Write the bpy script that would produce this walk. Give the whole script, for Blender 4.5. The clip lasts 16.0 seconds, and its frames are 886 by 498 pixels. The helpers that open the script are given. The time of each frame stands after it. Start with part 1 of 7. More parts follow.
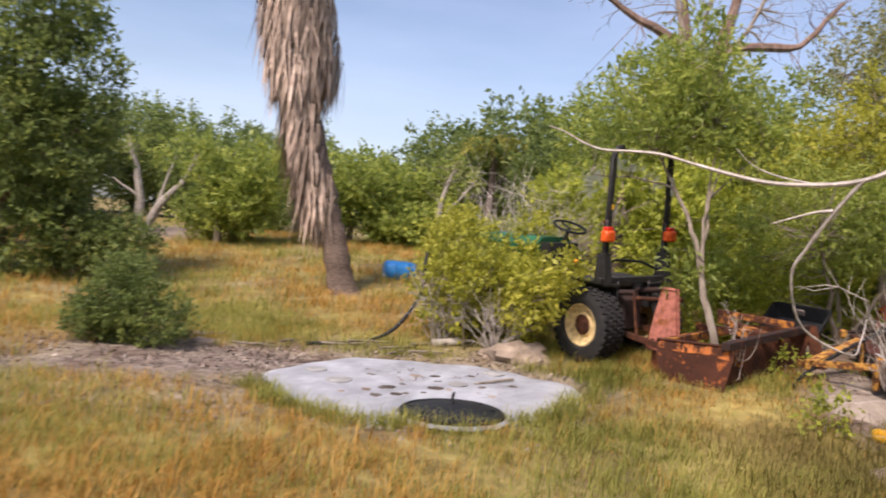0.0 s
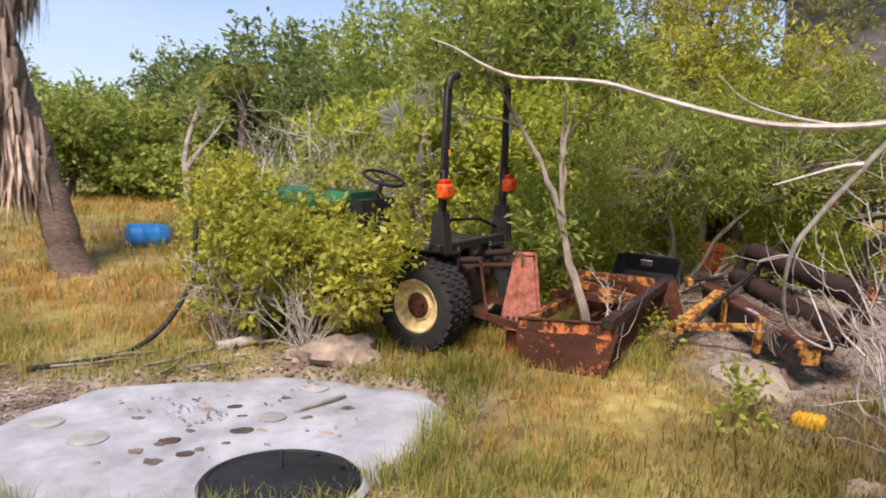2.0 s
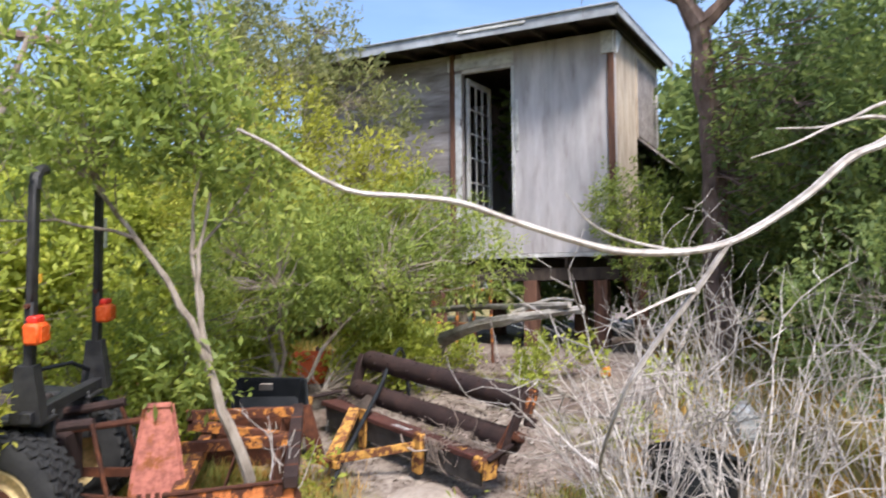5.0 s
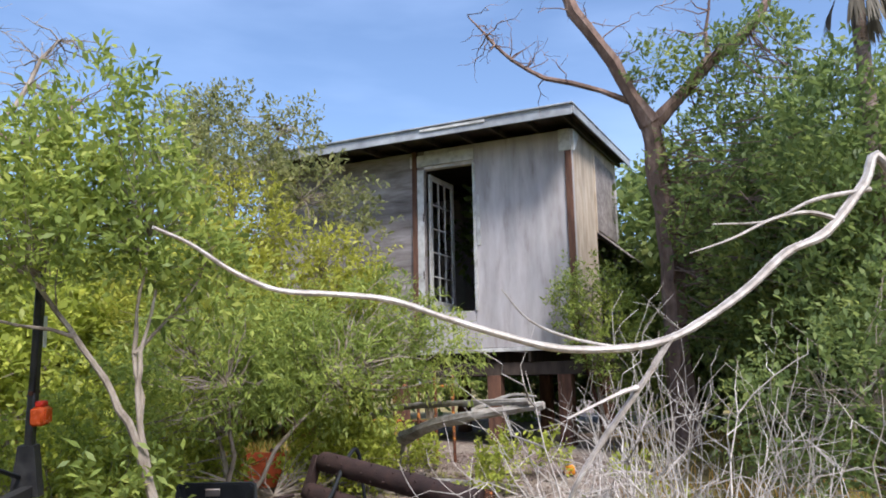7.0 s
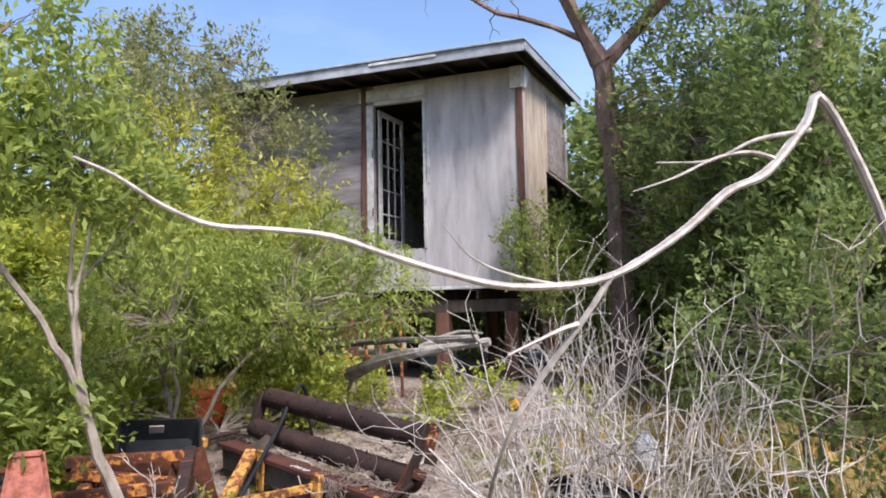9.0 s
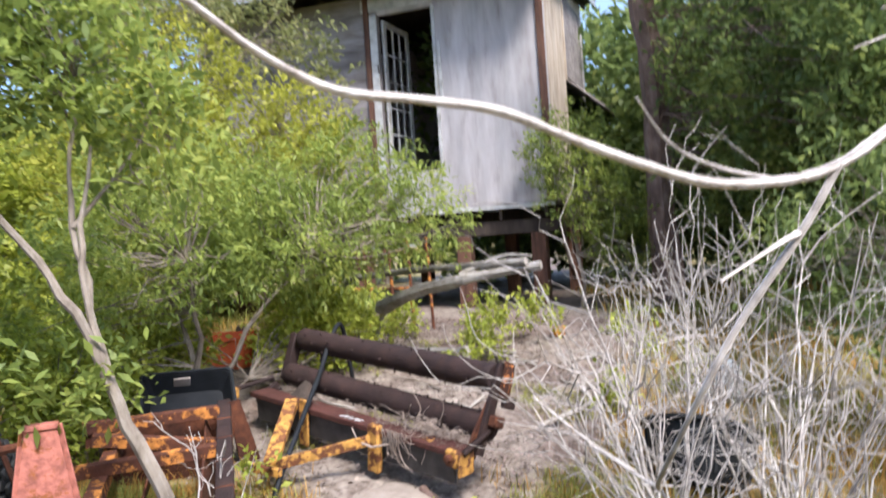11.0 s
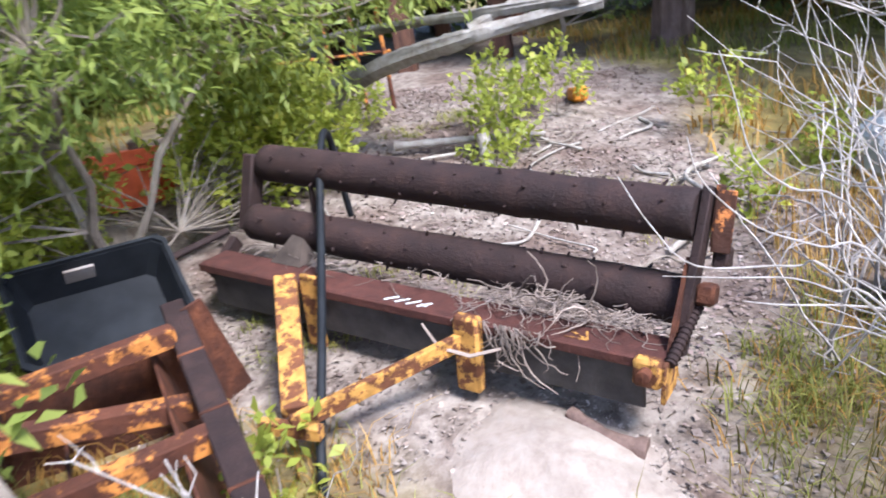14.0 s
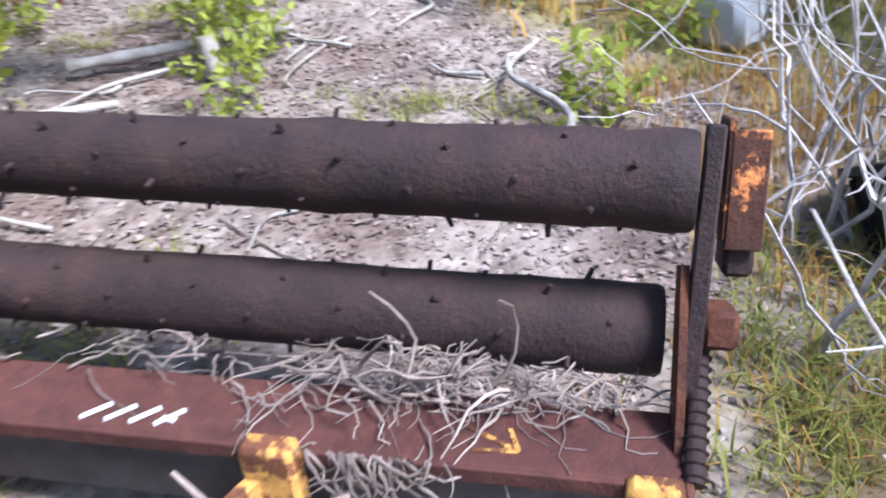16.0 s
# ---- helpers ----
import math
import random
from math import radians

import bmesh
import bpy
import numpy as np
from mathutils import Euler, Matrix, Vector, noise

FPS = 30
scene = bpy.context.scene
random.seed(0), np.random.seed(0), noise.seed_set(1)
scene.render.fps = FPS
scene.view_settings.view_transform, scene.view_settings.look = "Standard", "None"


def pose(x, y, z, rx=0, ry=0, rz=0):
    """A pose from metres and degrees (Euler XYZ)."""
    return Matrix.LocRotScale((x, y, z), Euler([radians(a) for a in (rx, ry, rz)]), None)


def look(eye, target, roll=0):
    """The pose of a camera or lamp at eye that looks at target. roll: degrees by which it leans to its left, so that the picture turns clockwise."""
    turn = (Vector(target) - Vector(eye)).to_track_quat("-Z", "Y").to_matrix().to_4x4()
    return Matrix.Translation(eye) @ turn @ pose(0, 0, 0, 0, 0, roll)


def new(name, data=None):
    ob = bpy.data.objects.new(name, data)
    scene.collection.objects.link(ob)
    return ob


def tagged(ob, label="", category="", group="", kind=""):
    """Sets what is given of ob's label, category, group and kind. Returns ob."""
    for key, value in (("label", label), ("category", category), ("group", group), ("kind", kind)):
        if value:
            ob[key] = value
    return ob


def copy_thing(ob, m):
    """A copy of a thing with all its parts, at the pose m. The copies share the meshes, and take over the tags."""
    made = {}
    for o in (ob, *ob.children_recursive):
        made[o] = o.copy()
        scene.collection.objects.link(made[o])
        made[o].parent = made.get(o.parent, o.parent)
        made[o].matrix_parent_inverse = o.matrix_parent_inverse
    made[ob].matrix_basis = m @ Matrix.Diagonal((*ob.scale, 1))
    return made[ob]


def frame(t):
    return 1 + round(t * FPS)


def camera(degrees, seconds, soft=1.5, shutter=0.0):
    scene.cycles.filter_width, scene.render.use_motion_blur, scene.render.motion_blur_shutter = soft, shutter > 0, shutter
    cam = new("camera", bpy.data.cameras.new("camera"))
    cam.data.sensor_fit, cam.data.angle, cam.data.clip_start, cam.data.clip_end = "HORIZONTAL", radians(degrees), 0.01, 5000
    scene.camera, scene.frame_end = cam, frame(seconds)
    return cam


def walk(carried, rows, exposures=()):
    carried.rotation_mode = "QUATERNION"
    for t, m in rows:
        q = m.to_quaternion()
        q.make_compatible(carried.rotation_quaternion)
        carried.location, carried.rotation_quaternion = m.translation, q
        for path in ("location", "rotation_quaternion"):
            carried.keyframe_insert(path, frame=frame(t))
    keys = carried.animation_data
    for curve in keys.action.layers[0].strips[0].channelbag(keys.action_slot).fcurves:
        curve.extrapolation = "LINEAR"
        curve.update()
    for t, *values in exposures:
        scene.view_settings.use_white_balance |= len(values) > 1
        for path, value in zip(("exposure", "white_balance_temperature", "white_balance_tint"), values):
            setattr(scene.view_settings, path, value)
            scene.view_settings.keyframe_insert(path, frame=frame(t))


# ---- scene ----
UNIT = 0.86      # metres in one unit of the plan
cam = camera(60.3, 16.0, soft=1.8, shutter=0.4)
PATH = [
    (0, (0.023, -0.005, 1.492), (-0.004, 1.995, 1.452), 6.2),
    (0.5, (-0.034, 0.529, 1.531), (0.173, 2.519, 1.51), 5.4),
    (1, (-0.1, 1.05, 1.604), (0.285, 3.011, 1.544), 4.0),
    (1.5, (-0.151, 1.597, 1.642), (0.353, 3.528, 1.515), 3.5),
    (2, (-0.341, 2.041, 1.68), (0.291, 3.932, 1.518), 3.2),
    (2.5, (-0.505, 2.463, 1.716), (0.257, 4.306, 1.565), 2.7),
    (3, (-0.628, 2.959, 1.723), (0.298, 4.729, 1.621), 1.4),
    (3.5, (-0.693, 3.378, 1.764), (0.447, 5.018, 1.654), 0.7),
    (4, (-0.759, 3.589, 1.804), (0.624, 5.031, 1.713), -0.2),
    (4.5, (-0.757, 3.654, 1.845), (0.822, 4.882, 1.835), -0.2),
    (5, (-0.744, 3.616, 1.878), (0.933, 4.702, 1.979), -0.5),
    (5.2, (-0.735, 3.635, 1.884), (0.97, 4.672, 2.023), -0.7),
    (7.3, (-0.638, 3.538, 1.896), (1.057, 4.542, 2.244), -1.1),
    (7.5, (-0.638, 3.545, 1.898), (1.055, 4.555, 2.236), -1.3),
    (8, (-0.616, 3.555, 1.902), (1.087, 4.567, 2.183), -1.7),
    (8.5, (-0.601, 3.529, 1.901), (1.147, 4.476, 2.127), -1.2),
    (8.7, (-0.601, 3.52, 1.898), (1.164, 4.438, 2.104), -1.0),
    (10.8, (-0.161, 4.216, 1.879), (1.617, 5.129, 1.948), -2.1),
    (11, (-0.083, 4.325, 1.899), (1.709, 5.212, 1.885), -3.9),
    (11.5, (0.21, 4.566, 1.903), (1.948, 5.517, 1.628), -7.0),
    (12, (0.454, 4.865, 1.863), (2.139, 5.845, 1.415), -7.0),
    (12.5, (0.722, 5.201, 1.853), (2.436, 6.091, 1.333), -5.8),
    (13, (1.026, 5.562, 1.849), (2.768, 6.387, 1.315), -5.9),
    (13.5, (1.317, 5.868, 1.861), (3.067, 6.645, 1.282), -7.2),
    (14, (1.612, 6.129, 1.932), (3.397, 6.73, 1.261), -9.2),
    (14.5, (2.034, 6.164, 1.906), (3.826, 6.637, 1.153), -10.7),
    (15, (2.448, 6.24, 1.902), (4.203, 6.663, 1.041), -11.2),
    (15.5, (2.664, 6.449, 1.792), (4.418, 6.713, 0.862), -9.9),
    (16, (2.952, 6.527, 1.709), (4.665, 6.499, 0.677), -9.7),
]
EXPOSURES = [(0.0, 0.58, 6900, 22), (2.5, 0.63, 6700, 19), (4.0, 0.93, 6170, 15), (5.2, 1.03, 5980, 13), (7.3, 0.81, 5880, 13), (8.7, 0.9, 5990, 16), (11.0, 1.21, 5850, 14), (12.5, 1.41, 5640, 16), (14.0, 1.45, 5390, 16), (16.0, 1.55, 5120, 16)]
walk(cam, [(t, look(Vector(eye) * UNIT, Vector(target) * UNIT, roll)) for t, eye, target, roll in PATH], EXPOSURES)

# ---- world, sun ----
SUN_ELEV, SUN_HEAD = 52.0, 215.0        # degrees; heading clockwise from +y
world = bpy.data.worlds.new("sky")
scene.world = world
world.use_nodes = True
wn, wl = world.node_tree.nodes, world.node_tree.links
wn.clear()
sky = wn.new("ShaderNodeTexSky")
sky.sky_type, sky.sun_disc = "NISHITA", False
sky.sun_elevation, sky.sun_rotation = radians(SUN_ELEV), radians(SUN_HEAD)
sky.air_density, sky.dust_density, sky.ozone_density = 1.0, 1.6, 1.5
coords = wn.new("ShaderNodeTexCoord")
stretch = wn.new("ShaderNodeMapping")
stretch.inputs["Scale"].default_value = (1.2, 1.2, 5.0)
cloud = wn.new("ShaderNodeTexNoise")
cloud.inputs["Scale"].default_value, cloud.inputs["Detail"].default_value = 1.6, 5.0
ramp = wn.new("ShaderNodeValToRGB")
ramp.color_ramp.elements[0].position, ramp.color_ramp.elements[1].position = 0.38, 0.8
ramp.color_ramp.elements[1].color = (0.42, 0.42, 0.42, 1)
veil = wn.new("ShaderNodeMix")
veil.data_type = "RGBA"
veil.inputs["B"].default_value = (4.3, 5.4, 7.4, 1)
back = wn.new("ShaderNodeBackground")
back.inputs["Strength"].default_value = 0.125
wo = wn.new("ShaderNodeOutputWorld")
wl.new(coords.outputs["Generated"], stretch.inputs["Vector"])
wl.new(stretch.outputs["Vector"], cloud.inputs["Vector"])
wl.new(cloud.outputs["Fac"], ramp.inputs["Fac"])
wl.new(ramp.outputs["Color"], veil.inputs["Factor"])
wl.new(sky.outputs["Color"], veil.inputs["A"])
wl.new(veil.outputs["Result"], back.inputs["Color"])
wl.new(back.outputs["Background"], wo.inputs["Surface"])

lamp = bpy.data.lights.new("sun", "SUN")
lamp.energy, lamp.angle, lamp.color = 3.7, radians(16), (1.0, 0.925, 0.81)
sun = new("sun", lamp)
hd, el = radians(SUN_HEAD), radians(SUN_ELEV)
sun.matrix_world = look((math.sin(hd) * math.cos(el) * 30, math.cos(hd) * math.cos(el) * 30, math.sin(el) * 30), (0, 0, 0))


# ---- materials ----
def surface(name, stops, scale=6.0, rough=0.8, bump=0.3, bump_scale=60.0, metal=0.0, stretch=(1, 1, 1), vary="", amount=0.25, big=1.2, spec=0.3, dirt=0.35):
    """Two scales of noise through a colour ramp, fine relief, and a random shift by piece."""
    m = bpy.data.materials.new(name)
    m.use_nodes = True
    n, l = m.node_tree.nodes, m.node_tree.links
    b = n["Principled BSDF"]
    b.inputs["Metallic"].default_value, b.inputs["Specular IOR Level"].default_value = metal, spec
    tc, mp = n.new("ShaderNodeTexCoord"), n.new("ShaderNodeMapping")
    mp.inputs["Scale"].default_value = stretch
    l.new(tc.outputs["Object"], mp.inputs["Vector"])
    n1, n2, n3 = (n.new("ShaderNodeTexNoise") for _ in range(3))
    for node, s, d in ((n1, scale, 8), (n2, big, 3), (n3, bump_scale, 5)):
        node.inputs["Scale"].default_value, node.inputs["Detail"].default_value, node.inputs["Roughness"].default_value = s, d, 0.65
        l.new(mp.outputs["Vector"], node.inputs["Vector"])
    r = n.new("ShaderNodeValToRGB")
    while len(r.color_ramp.elements) < len(stops):
        r.color_ramp.elements.new(0.5)
    for e, (p, c) in zip(r.color_ramp.elements, stops):
        e.position, e.color = p, (*c, 1)
    l.new(n1.outputs["Fac"], r.inputs["Fac"])
    hsv = n.new("ShaderNodeHueSaturation")
    l.new(r.outputs["Color"], hsv.inputs["Color"])
    val = n.new("ShaderNodeMapRange")
    val.inputs["From Min"].default_value, val.inputs["From Max"].default_value = 0.3, 0.7
    val.inputs["To Min"].default_value, val.inputs["To Max"].default_value = 1 - dirt, 1 + dirt * 0.5
    l.new(n2.outputs["Fac"], val.inputs["Value"])
    out = val.outputs["Result"]
    if vary:
        src = n.new("ShaderNodeObjectInfo" if vary == "object" else "ShaderNodeNewGeometry").outputs["Random" if vary == "object" else "Random Per Island"]
        mr = n.new("ShaderNodeMapRange")
        mr.inputs["To Min"].default_value, mr.inputs["To Max"].default_value = 1 - amount, 1 + amount
        l.new(src, mr.inputs["Value"])
        mul = n.new("ShaderNodeMath")
        mul.operation = "MULTIPLY"
        l.new(out, mul.inputs[0]), l.new(mr.outputs["Result"], mul.inputs[1])
        out = mul.outputs["Value"]
    l.new(out, hsv.inputs["Value"])
    l.new(hsv.outputs["Color"], b.inputs["Base Color"])
    rr = n.new("ShaderNodeMapRange")
    rr.inputs["To Min"].default_value, rr.inputs["To Max"].default_value = max(0.05, rough - 0.15), min(1, rough + 0.15)
    l.new(n1.outputs["Fac"], rr.inputs["Value"]), l.new(rr.outputs["Result"], b.inputs["Roughness"])
    if bump:
        bp = n.new("ShaderNodeBump")
        bp.inputs["Strength"].default_value, bp.inputs["Distance"].default_value = bump, 0.01
        l.new(n3.outputs["Fac"], bp.inputs["Height"]), l.new(bp.outputs["Normal"], b.inputs["Normal"])
    return m


def leafy(name, dark, mid, light, through_light=0.55, rough=0.5):
    """Leaves: each one its own shade, letting some light through."""
    m = bpy.data.materials.new(name)
    m.use_nodes = True
    n, l = m.node_tree.nodes, m.node_tree.links
    b, out = n["Principled BSDF"], n["Material Output"]
    g, r = n.new("ShaderNodeNewGeometry"), n.new("ShaderNodeValToRGB")
    r.color_ramp.elements.new(0.5)
    for e, (p, c) in zip(r.color_ramp.elements, ((0.0, dark), (0.55, mid), (1.0, light))):
        e.position, e.color = p, (*c, 1)
    tc, nz, mx = n.new("ShaderNodeTexCoord"), n.new("ShaderNodeTexNoise"), n.new("ShaderNodeMath")
    nz.inputs["Scale"].default_value = 1.1
    l.new(tc.outputs["Object"], nz.inputs["Vector"])
    mx.operation = "MULTIPLY_ADD"
    mx.inputs[1].default_value = 0.62
    sub = n.new("ShaderNodeMath")
    sub.operation, sub.inputs[1].default_value = "MULTIPLY_ADD", 1.3
    sub.inputs[2].default_value = -0.46
    l.new(nz.outputs["Fac"], sub.inputs[0])
    l.new(g.outputs["Random Per Island"], mx.inputs[0]), l.new(sub.outputs["Value"], mx.inputs[2])
    l.new(mx.outputs["Value"], r.inputs["Fac"]), l.new(r.outputs["Color"], b.inputs["Base Color"])
    b.inputs["Roughness"].default_value, b.inputs["Specular IOR Level"].default_value = rough, 0.35
    tr, mix = n.new("ShaderNodeBsdfTranslucent"), n.new("ShaderNodeMixShader")
    mix.inputs["Fac"].default_value = through_light
    l.new(r.outputs["Color"], tr.inputs["Color"])
    l.new(b.outputs["BSDF"], mix.inputs[1]), l.new(tr.outputs["BSDF"], mix.inputs[2]), l.new(mix.outputs["Shader"], out.inputs["Surface"])
    return m


def painted_rust(name, paint, rust=((0.0, (0.02, 0.011, 0.009)), (1.0, (0.11, 0.042, 0.022))), cover=0.5, scale=7.0):
    """Old paint flaking off rusty steel; cover: how much paint is left."""
    m = surface(name, rust, 14.0, 0.85, 0.6, 45.0)
    n, l = m.node_tree.nodes, m.node_tree.links
    b = n["Principled BSDF"]
    old = b.inputs["Base Color"].links[0].from_socket
    tc, nz, r, mix = n.new("ShaderNodeTexCoord"), n.new("ShaderNodeTexNoise"), n.new("ShaderNodeValToRGB"), n.new("ShaderNodeMix")
    nz.inputs["Scale"].default_value, nz.inputs["Detail"].default_value, nz.inputs["Roughness"].default_value = scale, 9, 0.7
    r.color_ramp.elements[0].position, r.color_ramp.elements[1].position = 0.97 - cover, 1.02 - cover
    mix.data_type = "RGBA"
    tint, shade = n.new("ShaderNodeTexNoise"), n.new("ShaderNodeValToRGB")
    tint.inputs["Scale"].default_value = 22.0
    shade.color_ramp.elements[0].color = (*(c * 0.55 for c in paint), 1)
    shade.color_ramp.elements[1].color = (*paint, 1)
    shade.color_ramp.elements[0].position, shade.color_ramp.elements[1].position = 0.3, 0.6
    l.new(tc.outputs["Object"], nz.inputs["Vector"]), l.new(tc.outputs["Object"], tint.inputs["Vector"])
    l.new(tint.outputs["Fac"], shade.inputs["Fac"])
    l.new(nz.outputs["Fac"], r.inputs["Fac"]), l.new(r.outputs["Color"], mix.inputs["Factor"])
    l.new(old, mix.inputs["A"]), l.new(shade.outputs["Color"], mix.inputs["B"]), l.new(mix.outputs["Result"], b.inputs["Base Color"])
    return m


RUST_DARK = surface("rust_dark", [(0.3, (0.022, 0.013, 0.012)), (0.55, (0.04, 0.022, 0.019)), (0.75, (0.065, 0.033, 0.025))], 9, 0.78, 0.55, 70)
RUST_BROWN = surface("rust_brown", [(0.3, (0.035, 0.014, 0.009)), (0.5, (0.08, 0.028, 0.015)), (0.72, (0.19, 0.066, 0.028))], 7, 0.85, 0.7, 55)
YELLOW_RUST = painted_rust("yellow_paint_rust", (0.52, 0.27, 0.06), rust=((0.2, (0.05, 0.02, 0.012)), (0.8, (0.2, 0.075, 0.03))), cover=0.5, scale=15.0)
ORANGE_RUST = painted_rust("orange_paint_rust", (0.55, 0.215, 0.045), rust=((0.2, (0.04, 0.016, 0.011)), (0.8, (0.14, 0.048, 0.024))), cover=0.46, scale=9.0)
BLADE_RUST = painted_rust("blade_rust", (0.6, 0.18, 0.05), rust=((0.2, (0.04, 0.016, 0.011)), (0.8, (0.13, 0.046, 0.026))), cover=0.385, scale=7.0)
BEAM_RUST = painted_rust("beam_rust", (0.55, 0.25, 0.04), rust=((0.2, (0.035, 0.014, 0.011)), (0.8, (0.12, 0.042, 0.03))), cover=0.3, scale=5.0)
PINK_PAINT = painted_rust("faded_pink_paint", (0.42, 0.15, 0.11), rust=((0.0, (0.06, 0.02, 0.015)), (1.0, (0.5, 0.17, 0.05))), cover=0.56, scale=5.0)
RED_PAINT = surface("red_orange_paint", [(0.3, (0.36, 0.06, 0.02)), (0.6, (0.62, 0.12, 0.04)), (0.8, (0.66, 0.18, 0.07))], 8, 0.7, 0.3, 40)
RUBBER = surface("tyre_rubber", [(0.3, (0.012, 0.012, 0.013)), (0.7, (0.035, 0.034, 0.033))], 12, 0.75, 0.3, 60)
BLACK_PAINT = surface("black_steel", [(0.3, (0.012, 0.012, 0.014)), (0.7, (0.04, 0.038, 0.036))], 14, 0.5, 0.25, 60)
BLACK_PLASTIC = surface("black_plastic", [(0.3, (0.01, 0.011, 0.013)), (0.7, (0.022, 0.024, 0.027))], 10, 0.58, 0.2, 90, spec=0.2)
RIM_CREAM = painted_rust("cream_rim", (0.7, 0.53, 0.27), rust=((0.2, (0.1, 0.04, 0.02)), (0.8, (0.25, 0.11, 0.05))), cover=0.62, scale=8.0)
GREEN_PAINT = surface("green_hood", [(0.3, (0.012, 0.06, 0.03)), (0.7, (0.02, 0.125, 0.06))], 6, 0.45, 0.1, 60)
BLUE_PLASTIC = surface("blue_plastic", [(0.3, (0.02, 0.19, 0.52)), (0.7, (0.04, 0.30, 0.72))], 6, 0.4, 0.1, 60)
YELLOW_PLASTIC = surface("yellow_plastic", [(0.3, (0.62, 0.32, 0.02)), (0.7, (0.8, 0.46, 0.04))], 12, 0.5, 0.2, 60)
ORANGE_PLASTIC = surface("orange_plastic", [(0.3, (0.6, 0.2, 0.01)), (0.7, (0.8, 0.32, 0.03))], 12, 0.5, 0.2, 60)
WHITE_PLASTIC = surface("white_plastic", [(0.3, (0.5, 0.52, 0.52)), (0.7, (0.68, 0.69, 0.67))], 8, 0.4, 0.1, 60)
LAMP_ORANGE = surface("amber_lens", [(0.3, (0.6, 0.07, 0.012)), (0.7, (0.72, 0.12, 0.02))], 30, 0.25, 0.3, 150)
LAMP_RED = surface("red_lens", [(0.3, (0.55, 0.02, 0.012)), (0.7, (0.7, 0.04, 0.02))], 30, 0.25, 0.3, 150)
CONCRETE = surface("white_concrete", [(0.25, (0.21, 0.215, 0.225)), (0.42, (0.3, 0.315, 0.345)), (0.7, (0.36, 0.38, 0.42))], 6, 0.85, 0.2, 50, big=2.5, dirt=0.3)
STONE = surface("limestone", [(0.3, (0.22, 0.165, 0.125)), (0.6, (0.37, 0.295, 0.235)), (0.8, (0.46, 0.39, 0.32))], 9, 0.9, 0.8, 40)
SAND_PALE = surface("pale_sand", [(0.3, (0.24, 0.19, 0.153)), (0.5, (0.31, 0.255, 0.21)), (0.7, (0.35, 0.3, 0.252))], 16, 0.95, 0.5, 40, big=5.0, dirt=0.15)
PLYWOOD = surface("weathered_plywood", [(0.22, (0.28, 0.235, 0.22)), (0.45, (0.47, 0.43, 0.425)), (0.75, (0.57, 0.54, 0.54))], 4, 0.85, 0.3, 40, stretch=(1.6, 1.6, 0.35), big=1.1, dirt=0.32)
PLYWOOD_WARM = surface("warm_plywood", [(0.25, (0.26, 0.19, 0.13)), (0.5, (0.44, 0.36, 0.28)), (0.75, (0.55, 0.48, 0.4))], 5, 0.85, 0.35, 40, stretch=(1.6, 1.6, 0.35), big=1.6, dirt=0.4)
PLYWOOD_ROUGH = surface("rough_plywood", [(0.25, (0.13, 0.1, 0.085)), (0.5, (0.27, 0.235, 0.225)), (0.75, (0.42, 0.385, 0.375))], 6, 0.9, 0.6, 30, stretch=(1.6, 0.3, 1.8), big=1.2, dirt=0.45)
TRIM = surface("weathered_white_trim", [(0.25, (0.3, 0.28, 0.26)), (0.5, (0.55, 0.54, 0.52)), (0.7, (0.66, 0.65, 0.63))], 8, 0.8, 0.35, 50, dirt=0.3)
ROOF_GREY = surface("roof_grey", [(0.3, (0.25, 0.26, 0.28)), (0.7, (0.42, 0.44, 0.47))], 5, 0.7, 0.3, 30)
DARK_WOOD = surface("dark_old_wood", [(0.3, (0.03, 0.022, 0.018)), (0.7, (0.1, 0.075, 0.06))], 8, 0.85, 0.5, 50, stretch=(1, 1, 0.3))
POST_WOOD = surface("brown_post", [(0.3, (0.06, 0.03, 0.022)), (0.7, (0.2, 0.1, 0.065))], 8, 0.85, 0.5, 50, stretch=(2, 2, 0.3))
DRIFTWOOD = surface("driftwood", [(0.3, (0.2, 0.165, 0.13)), (0.5, (0.36, 0.325, 0.285)), (0.72, (0.48, 0.45, 0.41))], 12, 0.85, 0.7, 55, vary="island", amount=0.2)
DEAD_TWIG = surface("bare_twig", [(0.3, (0.26, 0.22, 0.19)), (0.55, (0.5, 0.45, 0.41)), (0.75, (0.64, 0.6, 0.56))], 14, 0.85, 0.4, 80, vary="island", amount=0.35)
BARK_GREY = surface("grey_bark", [(0.3, (0.13, 0.10, 0.075)), (0.55, (0.3, 0.25, 0.2)), (0.75, (0.42, 0.37, 0.32))], 12, 0.9, 0.8, 45, stretch=(1, 1, 0.4))
BARK_BROWN = surface("brown_bark", [(0.3, (0.1, 0.065, 0.05)), (0.55, (0.23, 0.15, 0.12)), (0.75, (0.36, 0.27, 0.22))], 10, 0.9, 0.8, 40, stretch=(1, 1, 0.4))
PALM_BARK = surface("palm_bark", [(0.3, (0.08, 0.055, 0.045)), (0.55, (0.19, 0.14, 0.115)), (0.75, (0.3, 0.24, 0.2))], 14, 0.9, 0.9, 30, stretch=(1, 1, 2.5))
THATCH = surface("dead_fronds", [(0.3, (0.26, 0.185, 0.145)), (0.55, (0.46, 0.355, 0.29)), (0.75, (0.6, 0.49, 0.41))], 6, 0.9, 0.2, 60, vary="island", amount=0.4)
